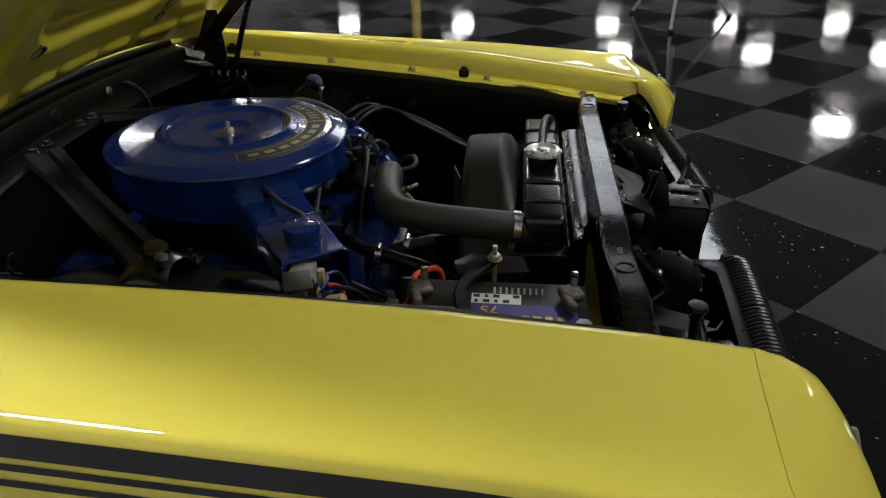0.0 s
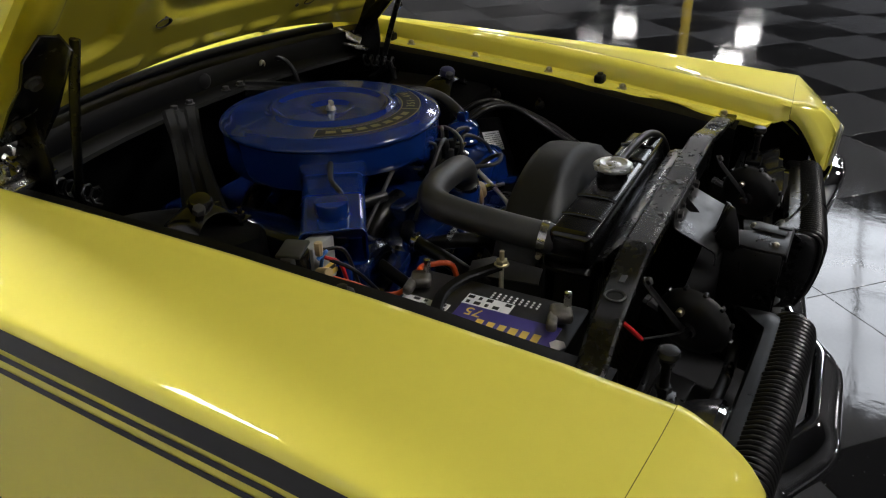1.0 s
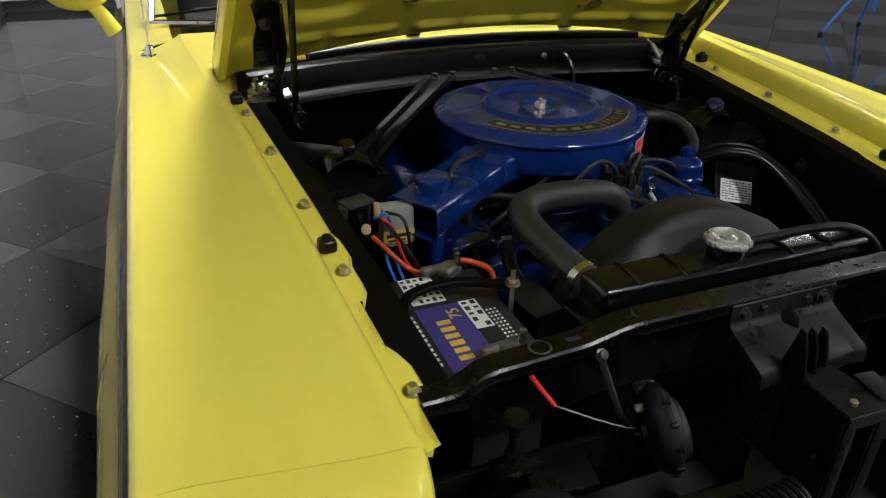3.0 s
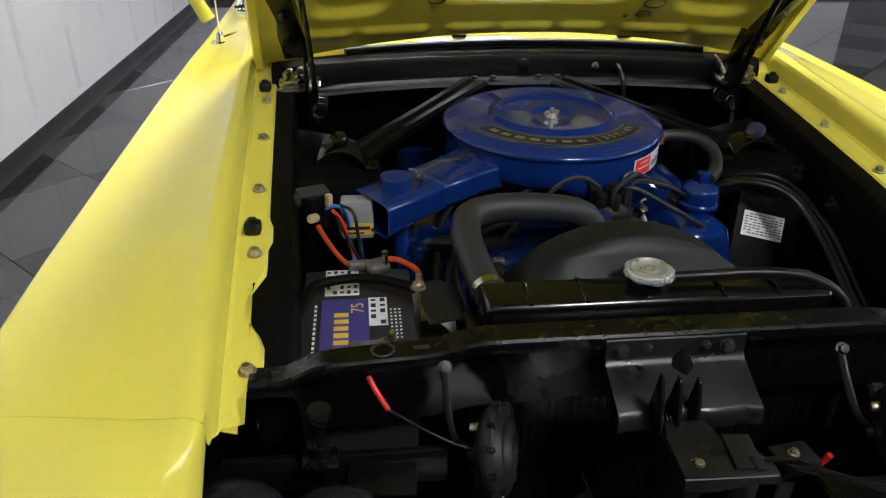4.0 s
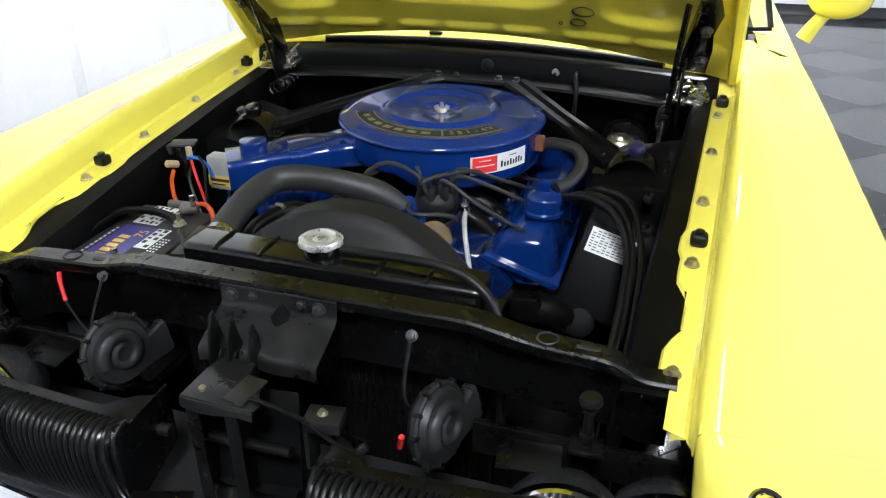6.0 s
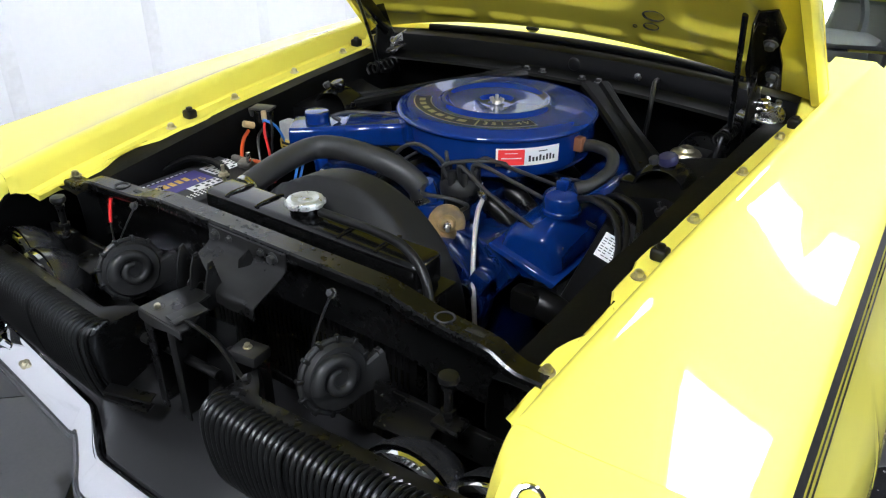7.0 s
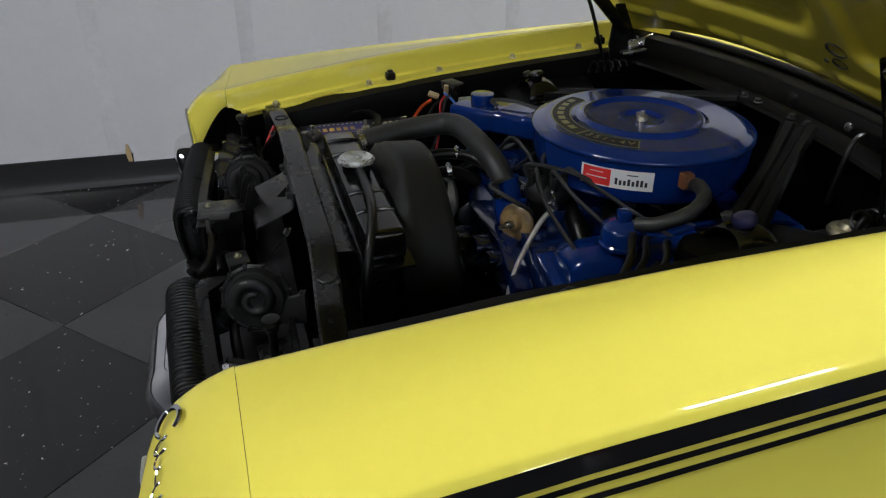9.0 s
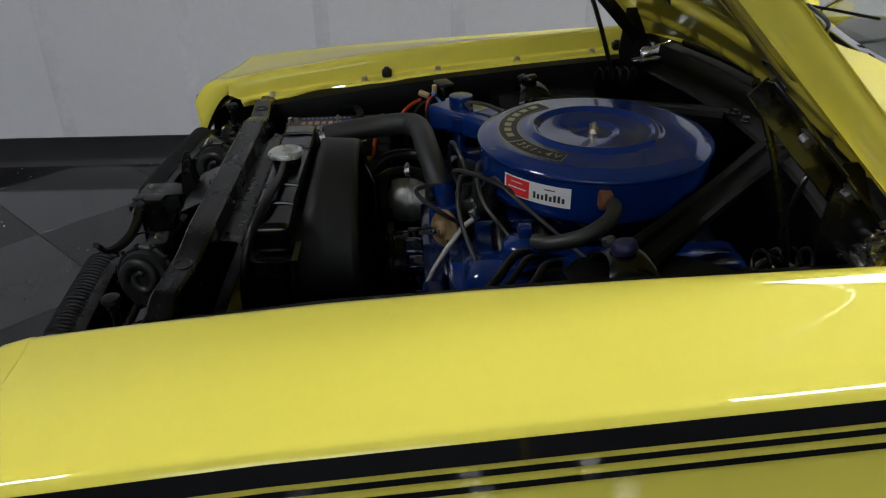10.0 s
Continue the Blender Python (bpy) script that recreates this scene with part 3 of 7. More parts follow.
def fender_nose(f, sx):
    """Cast nose that closes the front of the fender, with its dark slot and liner."""
    cols = nose_columns()

    def mirror(p):
        return Vector((sx * p.x, p.y, p.z))
    rows = [[mirror(nose_point(c, s)) for c in cols] for s in NOSE_STEPS]
    bmm = B()
    grid_faces(bmm, rows)
    bmesh.ops.recalc_face_normals(bmm, faces=bmm.faces)
    if sum(fc.normal.z for fc in bmm.faces) < 0:
        bmesh.ops.reverse_faces(bmm, faces=bmm.faces)
    shell(bmm, 0.003)
    part("fender_extension", seam_shift(bmm, sx), YELLOW, f, "yellow cast nose of the fender")
    bmm = B()
    rows = []
    for j in range(9):
        u = j / 8
        w = 0.016 * math.sqrt(max(0.02, 1 - (1 - min(u / 0.35, 1)) ** 2))
        rows.append([mirror(on_nose(cols, 0.606 + w * v, 0.98 + 0.94 * u, 0.003)) for v in (-1, -0.5, 0, 0.5, 1)])
    grid_faces(bmm, rows)
    slot = part("slot", seam_shift(bmm, sx), GLASSDARK, f, "dark upright slot in the nose")
    bmm = B()
    tube(bmm, [r[0] for r in rows[::-1]] + [r[-1] for r in rows], 0.0026, 8, 2)
    part("slot_rim", seam_shift(bmm, sx), GREYENAMEL, slot, "pale rim round the slot")
    bmm = B()
    rows = [[mirror(nose_point(c, s) + Vector((0.004, 0.006, -0.007))) for c in cols[1:18]] for s in (0, 0.2, 0.4, 0.6, 0.8, 1.0)]
    grid_faces(bmm, rows)
    shell(bmm, 0.0015)
    part("nose_liner", seam_shift(bmm, sx), MATTEBLACK, f, "black liner under the nose")


def fender(sx):
    side = "passenger" if sx < 0 else "driver"
    f = part("fender", seam_shift(sheet(B(), fender_section, FEND_YS, sx), sx), YELLOW, car, "glossy yellow front fender on the %s side" % side)
    # side stripes: one broad and two narrow bands laid on the paint
    for d0, d1 in STRIPES:
        bmm = B()
        rows = []
        for y in FEND_YS:
            zc = crown(y)
            rows.append([Vector((sx * (side_x(d) + taper(y) + 0.0009), y, zc - d + 0.0003)) for d in (d0, (d0 * 2 + d1) / 3, (d0 + d1 * 2) / 3, d1)])
        grid_faces(bmm, rows)
        part("stripe", seam_shift(bmm, sx), STRIPE, f, "black side stripe")
    for y in (0.004, 0.235, 0.42, 0.622, 0.815):
        piece("bolt", BOLT, f, T(sx * bolt_x(y), y, ledge(y)) @ pose(0, 0, 0, 4, 0, 40 * y) @ Matrix.Scale(0.88, 4))
    for y in (0.291, 0.880):
        piece("rubber_stop", BUMPSTOP, f, T(sx * (bolt_x(y) + 0.004), y, ledge(y)))
    fender_nose(f, sx)
    return f


fender_r, fender_l = fender(-1), fender(1)
script_badge(fender_l, 1)

# radio aerial on the passenger fender
b = B()
cyl(b, 0.022, 0.006, T(-0.715, 1.225, 0.897), 20, bev=0.002)
cyl(b, 0.013, 0.022, T(-0.715, 1.225, 0.902), 16, r2=0.007, bev=0.002)
tube(b, [(-0.715, 1.225, 0.92), (-0.716, 1.235, 1.2), (-0.718, 1.26, 1.62)], 0.0022, 6, 3)
part("aerial", b, CHROME, fender_r, "chrome radio aerial")

# ---- hood
HOOD_Y, HOOD_Z, HOOD_A, HOOD_L = 0.962, 0.912, radians(46.6), 1.22
HOODM = Matrix(((1, 0, 0, 0), (0, -math.cos(HOOD_A), math.sin(HOOD_A), HOOD_Y), (0, math.sin(HOOD_A), math.cos(HOOD_A), HOOD_Z), (0, 0, 0, 1)))


HOOD_CROWN = 0.045


def hood_rear(q):
    """Where the hood's rear edge lies along its length, over -1 to 1 across."""
    return 0.046 - 0.050 * q * q


def hood_half(u):
    return 0.588 - 0.075 * u


def rrect(x, y, cx, cy, hx, hy, r):
    """Signed distance to a rounded rectangle."""
    qx, qy = abs(x - cx) - hx + r, abs(y - cy) - hy + r
    return math.hypot(max(qx, 0), max(qy, 0)) + min(max(qx, qy), 0) - r


def press(d, w=0.012):
    return 1 - step01(-w, w, d)


def inner_depth(x, u):
    """Pressed relief of the hood's inner panel, towards the engine, over x and the way up the hood."""
    ax = abs(x)
    h = 0.006
    h -= 0.016 * press(rrect(x, u, 0, 0.43, 0.235, 0.24, 0.11), 0.016)
    h += 0.010 * press(rrect(x, u, 0, 0.43, 0.19, 0.195, 0.09), 0.012)
    h -= 0.014 * press(rrect(ax, u, 0.385, 0.31, 0.075, 0.15, 0.05), 0.014)
    for cx, hx in ((0.0, 0.055), (0.125, 0.045), (0.29, 0.07), (0.435, 0.05)):
        h += 0.007 * press(rrect(ax, u, cx, 0.075 + 0.06 * ax * ax, hx, 0.012, 0.009), 0.006)
    h -= 0.012 * press(rrect(ax, u, 0.535, 0.5, 0.022, 0.40, 0.02), 0.012)
    h += 0.008 * press(rrect(ax, u, 0.49, 0.36, 0.02, 0.07, 0.02), 0.012)
    return h


hood_skin = B()
rows_o, NU, NX = [], 26, 28
for i in range(NU + 1):
    row = []
    for j in range(NX + 1):
        q = 2 * j / NX - 1
        u = hood_rear(q) + (HOOD_L - hood_rear(q)) * i / NU
        row.append(HOODM @ Vector(((hood_half(u) + 0.012) * q, u, 0.030 + HOOD_CROWN * (1 - q * q))))
    rows_o.append(row)
grid_faces(hood_skin, rows_o)
shell(hood_skin, 0.002)
for s in (-1, 1):
    rows = []
    for i in range(NU + 1):
        u = (HOOD_L) * i / NU
        hw = hood_half(u) + 0.012
        rows.append([HOODM @ Vector((s * (hw + a), u - 0.004, z)) for a, z in ((-0.003, 0.031), (0.001, 0.024), (0.001, -0.004), (-0.004, -0.012), (-0.02, -0.012), (-0.024, -0.006))])
    grid_faces(hood_skin, rows)
rows = []
for j in range(NX + 1):
    q = 2 * j / NX - 1
    rows.append([HOODM @ Vector(((hood_half(0) + 0.012) * q, hood_rear(q) + a, z + HOOD_CROWN * (1 - q * q))) for a, z in ((0.002, 0.030), (-0.002, 0.024), (-0.002, 0.006), (0.004, -0.001), (0.02, -0.003))])
grid_faces(hood_skin, rows)
hood = part("hood", hood_skin, YELLOW, car, "raised yellow hood hinged at the cowl")
hole_spots = [(0.262, 0.196, 0.021, 0.014), (0.250, 0.158, 0.015, 0.010), (-0.205, 0.205, 0.016, 0.010), (0.212, 0.150, 0.004, 0.004), (-0.20, 0.58, 0.02, 0.014)]
bmm = B()
NU2, NX2 = 120, 116
rows = []
for i in range(NU2 + 1):
    row = []
    for j in range(NX2 + 1):
        q = 2 * j / NX2 - 1
        u = hood_rear(q) + 0.006 + (HOOD_L - 0.02 - hood_rear(q)) * (i / NU2) ** 1.25
        x = (hood_half(u) - 0.006) * q
        row.append(HOODM @ Vector((x, u, -inner_depth(x, u + 0.03 * step01(0.1, 0.2, u)) + HOOD_CROWN * (1 - q * q))))
    rows.append(row)
grid_faces(bmm, rows)
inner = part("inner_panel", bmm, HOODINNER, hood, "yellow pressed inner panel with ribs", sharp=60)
for hx, hu, ra, rb in hole_spots:
    bmm = B()
    z = -inner_depth(hx, hu) + HOOD_CROWN * (1 - (hx / (hood_half(hu) - 0.006)) ** 2)
    hu -= 0.03
    lathe(bmm, [(0.0, 0.010), (0.9, 0.010), (1.0, 0.0), (1.12, -0.0012), (1.2, 0.0006)], HOODM @ T(hx, hu, z - 0.001) @ Matrix.Diagonal((ra, rb, 1, 1)), 24)
    part("access_hole", bmm, GLASSDARK, inner, "dark oval hole in the pressing")

# ---- hood hinges: plate under the hood, arm and stay rod
def hood_hinge(sx):
    b = B()
    prism(b, [(-0.028, 0.06), (0.022, 0.055), (0.026, 0.14), (0.020, 0.19), (0.034, 0.25), (0.022, 0.30), (-0.010, 0.29), (-0.020, 0.22), (-0.024, 0.15)], 0.005,
          HOODM @ T(sx * 0.505, 0.0, -0.026) @ Matrix.Diagonal((sx, 1, 1, 1)), 0.0015)
    prism(b, [(-0.028, 0.06), (-0.024, 0.15), (-0.020, 0.22), (-0.010, 0.29), (-0.014, 0.29), (-0.034, 0.15), (-0.034, 0.05)], 0.03,
          HOODM @ T(sx * 0.505, 0.0, -0.05) @ Matrix.Diagonal((sx, 1, 1, 1)), 0.001)
    hg = part("hood_hinge", b, GLOSSBLACK, car, "black steel hood hinge bolted to the hood")
    for uu in (0.105, 0.205):
        piece("bolt", DARKBOLT, hg, HOODM @ T(sx * 0.512, uu, -0.026) @ pose(0, 0, 0, 180) @ Matrix.Scale(1.15, 4))
    b = B()
    prism(b, [(-0.02, -0.06), (0.06, -0.075), (0.075, -0.01), (0.03, 0.05), (0.0, 0.12), (-0.025, 0.12), (-0.035, 0.02)], 0.006,
          Matrix(((0, 0, 1, sx * 0.482 - 0.003), (1, 0, 0, 0.895), (0, 1, 0, 0.875), (0, 0, 0, 1))), 0.0015)
    part("hinge_arm", b, BLACK, hg)
    b = B()
    tube(b, [(sx * 0.472, 0.745, 1.098), (sx * 0.466, 0.79, 1.0), (sx * 0.462, 0.83, 0.885), (sx * 0.462, 0.845, 0.82)], 0.0075, 8, 4, flat=0.6)
    part("stay", b, BLACK, hg, "flat black stay rod")
    b = B()
    tube(b, [(sx * 0.455 + 0.014 * math.cos(k * 0.9), 0.9 - 0.0030 * k, 0.845 + 0.014 * math.sin(k * 0.9)) for k in range(34)], 0.003, 6, 1)
    part("spring", b, DUSTBLACK, hg, "coil spring")


hood_hinge(-1)
hood_hinge(1)

# ---- cowl, firewall and windscreen
def cowl_y(x):
    return 1.065 - 0.10 * (x / 0.56) ** 2


def cowl_row(x):
    y0 = cowl_y(x)
    k = 1 - (x / 0.75) ** 2
    return [(y0 - 0.006, 0.908 + 0.016 * k), (y0, 0.920 + 0.016 * k), (y0 + 0.012, 0.924 + 0.016 * k), (y0 + 0.03, 0.924 + 0.016 * k), (y0 + 0.10, 0.918 + 0.016 * k), (y0 + 0.30, 0.91 + 0.02 * k)]


b = B()
rows = [[Vector((x, y, z)) for y, z in cowl_row(x)] for x in [-0.555 + 1.11 * i / 40 for i in range(41)]]
grid_faces(b, rows)
bmesh.ops.recalc_face_normals(b, faces=b.faces)
if sum(f.normal.z for f in b.faces) < 0:
    bmesh.ops.reverse_faces(b, faces=b.faces)
shell(b, 0.0015)
cowl = part("cowl", b, YELLOW, car, "yellow cowl panel below the windscreen")
b = B()
for i in range(30):
    box(b, 0.9, 0.0035, 0.002, T(0, 1.14 + i * 0.0068, 0.9345 - 0.0004 * i), 0.0008, 1)
part("vent_ribs", b, YELLOW, cowl, "fine ribs of the cowl vent")
b = B()
tube(b, [(x, cowl_y(x) - 0.022, 0.919 + 0.014 * (1 - (x / 0.7) ** 2)) for x in [-0.40 + 0.84 * i / 10 for i in range(11)]], 0.0095, 10, 3)
part("hood_seal", b, RUBBER, cowl, "black rubber hood seal")
for x in (-0.13, 0.27):
    b = B()
    box(b, 0.034, 0.014, 0.008, T(x, cowl_y(x) + 0.014, 0.944), 0.003)
    part("rubber_stop", b, RUBBER, cowl)
b = B()
rows = []
for x in [-0.56 + 1.12 * i / 24 for i in range(25)]:
    y0 = cowl_y(x)
    rows.append([Vector((x, y, z)) for y, z in ((y0 + 0.012, 0.914), (y0 - 0.012, 0.915), (y0 - 0.035, 0.908), (y0 - 0.04, 0.895), (y0 - 0.042, 0.866), (y0 - 0.05, 0.858),
                                                (y0 - 0.075, 0.854), (y0 - 0.08, 0.848), (y0 - 0.03, 0.838), (y0 - 0.01, 0.80), (y0 + 0.02, 0.60), (y0 + 0.05, 0.25))])
grid_faces(b, rows)
shell(b, 0.002)
firewall = part("firewall", b, FIREBLACK, car, "satin black firewall with a flanged top rail")
for x in (-0.10, -0.055, 0.055, 0.10):
    piece("bolt", DARKBOLT, firewall, T(x, cowl_y(x) - 0.062, 0.857) @ Matrix.Scale(0.9, 4))
b = B()
cyl(b, 0.009, 0.006, frame_to((0.193, cowl_y(0.193) - 0.041, 0.884), (0, -1, 0)), 16, bev=0.002)
part("plug", b, STEEL, firewall, "round steel plug")
b = B()
lathe(b, [(0.0, 0.004), (0.012, 0.004), (0.016, 0.002), (0.017, 0.0)], frame_to((0.02, cowl_y(0.02) - 0.040, 0.884), (0, -1, 0)), 20)
part("grommet", b, RUBBER, firewall)
b = B()
tube(b, [(0.243, 1.01, 0.886), (0.244, 0.985, 0.884), (0.25, 0.965, 0.86), (0.252, 0.955, 0.82), (0.25, 0.95, 0.76)], 0.0055, 8, 5)
part("washer_hose", b, RUBBER, firewall)
for s in (-1, 1):
    b = B()
    box(b, 0.10, 0.13, 0.010, T(s * 0.505, 0.955, 0.874) @ pose(0, 0, 0, 6, s * 6, 0), 0.003)
    box(b, 0.05, 0.09, 0.024, T(s * 0.515, 0.945, 0.886) @ pose(0, 0, 0, 10, 0, s * 8), 0.008)
    for k in range(3):
        box(b, 0.012, 0.075, 0.020, T(s * (0.475 + 0.024 * k), 0.950 - 0.006 * k, 0.896) @ pose(0, 0, 0, 18 - 9 * k, s * (20 - 12 * k), s * 10), 0.003)
    cyl(b, 0.012, 0.030, frame_to((s * 0.478, 0.925, 0.892), (s, 0.1, 0.2)), 16, bev=0.002)
    part("hinge_bracket", b, STEEL, firewall, "bright steel hinge mounting with folded edges")

# windscreen, its frame and one wiper
b = B()
WS = []
for i in range(25):
    q = 2 * i / 24 - 1
    x = 0.70 * q
    bow = 0.13 * q * q
    WS.append([Vector((x * (1 - 0.10 * s), 1.34 + bow + 0.56 * s, 0.925 + 0.38 * s)) for s in (0.0, 0.2, 0.4, 0.6, 0.8, 1.0)])
grid_faces(b, WS)
shell(b, 0.005)
windscreen = part("windscreen", b, glass, car, "curved windscreen glass")
windscreen.visible_shadow = False
b = B()
tube(b, [r[0] + Vector((0, -0.006, 0.0)) for r in WS], 0.009, 8, 1)
tube(b, [r[-1] for r in WS], 0.009, 8, 1)
tube(b, WS[0], 0.010, 8, 1)
tube(b, WS[-1], 0.010, 8, 1)
part("windscreen_trim", b, CHROME, windscreen, "bright windscreen moulding")
for wx in (-0.35, 0.40):
    b = B()
    cyl(b, 0.014, 0.03, T(wx, 1.29, 0.925), 14, r2=0.009, bev=0.003)
    tube(b, [(wx, 1.29, 0.95), (wx - 0.05, 1.325, 0.965), (wx - 0.20, 1.35, 0.975)], 0.005, 8, 4)
    tube(b, [(wx + 0.02, 1.40, 0.985), (wx - 0.20, 1.362, 0.972), (wx - 0.34, 1.35, 0.962)], 0.005, 6, 4, flat=0.5)
    part("wiper", b, DUSTBLACK, windscreen, "windscreen wiper")

# ---- doors, quarters, roof and tail: plain beyond the engine bay
def body_section(y):
    zc = crown(y)
    w = 0.66 if y < 1.9 else 0.62
    t = taper(y)
    return [(w, zc + 0.02), (0.70, zc + 0.012), (0.756 + t, zc + 0.0008), (0.764 + t, zc - 0.0003), (0.773 + t, zc - 0.0018), (0.780 + t, zc - 0.004), (0.7835 + t, zc - 0.006)] + skirt(y)


for sx in (-1, 1):
    d = part("door", sheet(B(), body_section, [1.286 + i * 0.04 for i in range(31)], sx), YELLOW, car, "yellow door with black stripes")
    for d0, d1 in STRIPES:
        b = B()
        grid_faces(b, [[Vector((sx * (side_x(q) + taper(y) + 0.0009), y, crown(y) - q + 0.0003)) for q in (d0, (d0 * 2 + d1) / 3, (d0 + d1 * 2) / 3, d1)] for y in [1.288 + i * 0.04 for i in range(31)]])
        part("stripe", b, STRIPE, d, "black side stripe")
    part("quarter_panel", sheet(B(), body_section, [2.491 + i * 0.045 for i in range(36)], sx), YELLOW, car, "yellow rear quarter panel")
    b = B()
    tube(b, [(sx * 0.79, 1.50, 0.90), (sx * 0.82, 1.50, 0.955), (sx * 0.85, 1.50, 0.985)], lambda s: 0.022 - 0.008 * s, 12, 4)
    lathe(b, [(0.0, -0.05), (0.03, -0.048), (0.055, -0.03), (0.064, -0.005), (0.062, 0.02), (0.056, 0.034), (0.0, 0.030)], frame_to((sx * 0.86, 1.505, 1.01), (0, 1, 0)) @ Matrix.Diagonal((1.25, 0.85, 1, 1)), 28)
    part("door_mirror", b, YELLOW, car, "yellow bullet door mirror")
b = B()
rows = []
for y, z, hw in ((1.90, 1.302, 0.60), (2.0, 1.318, 0.61), (2.3, 1.325, 0.61), (2.7, 1.30, 0.60), (3.0, 1.24, 0.58), (3.35, 1.05, 0.60), (3.55, 0.93, 0.64)):
    rows.append([Vector((hw * q, y, z - 0.05 * abs(q) ** 3)) for q in [k / 8 - 1 for k in range(17)]])
grid_faces(b, rows)
shell(b, 0.004)
part("roof", b, YELLOW, car, "yellow roof")
b = B()
rows = []
for y, z in ((3.50, 0.925), (3.7, 0.92), (4.0, 0.90), (4.10, 0.86), (4.12, 0.6), (4.08, 0.3)):
    rows.append([Vector((0.80 * q, y, z)) for q in [k / 6 - 1 for k in range(13)]])
grid_faces(b, rows)
shell(b, 0.004)
part("trunk_lid", b, YELLOW, car, "yellow trunk lid and tail")
b = B()
box(b, 1.3, 2.3, 0.02, T(0, 2.5, 0.22))
box(b, 1.25, 0.22, 0.16, T(0, 1.55, 0.85), 0.05)
for x in (-0.35, 0.35):
    box(b, 0.48, 0.14, 0.55, T(x, 2.35, 0.62) @ pose(0, 0, 0, -12), 0.05)
    box(b, 0.48, 0.5, 0.16, T(x, 2.1, 0.40), 0.05)
lathe(b, [(0.175, -0.01), (0.187, 0.0), (0.175, 0.01), (0.165, 0.0), (0.175, -0.01)], frame_to((0.36, 1.83, 0.90), (0, -0.85, 0.5)), 28)
part("cabin", b, GLASSDARK, car, "dark cabin trim, seats and steering wheel")

# ---- wheels
b = B()
lathe(b, [(0.17, -0.10), (0.23, -0.105), (0.28, -0.095), (0.298, -0.07), (0.300, 0.0), (0.298, 0.07), (0.28, 0.095), (0.23, 0.105), (0.17, 0.10)], seg=40)
TYREM = mesh_of("tyre", b, TYRE)
b = B()
lathe(b, [(0.0, 0.05), (0.03, 0.06), (0.06, 0.045), (0.10, 0.03), (0.14, 0.045), (0.158, 0.06), (0.166, 0.09), (0.175, 0.098), (0.175, -0.095), (0.15, -0.05), (0.0, -0.03)], seg=40)
RIMM = mesh_of("rim", b, STEEL)
for sx in (-1, 1):
    for wy in (WHEEL_Y, WHEEL_Y + 2.82):
        m = frame_to((sx * 0.71, wy, WHEEL_Z if wy < 1 else WHEEL_Z - 0.031), (sx, 0, 0), (0, 0, 1))
        w = piece("tyre", TYREM, car, m)
        w.name = "wheel"
        piece("rim", RIMM, w, I4)

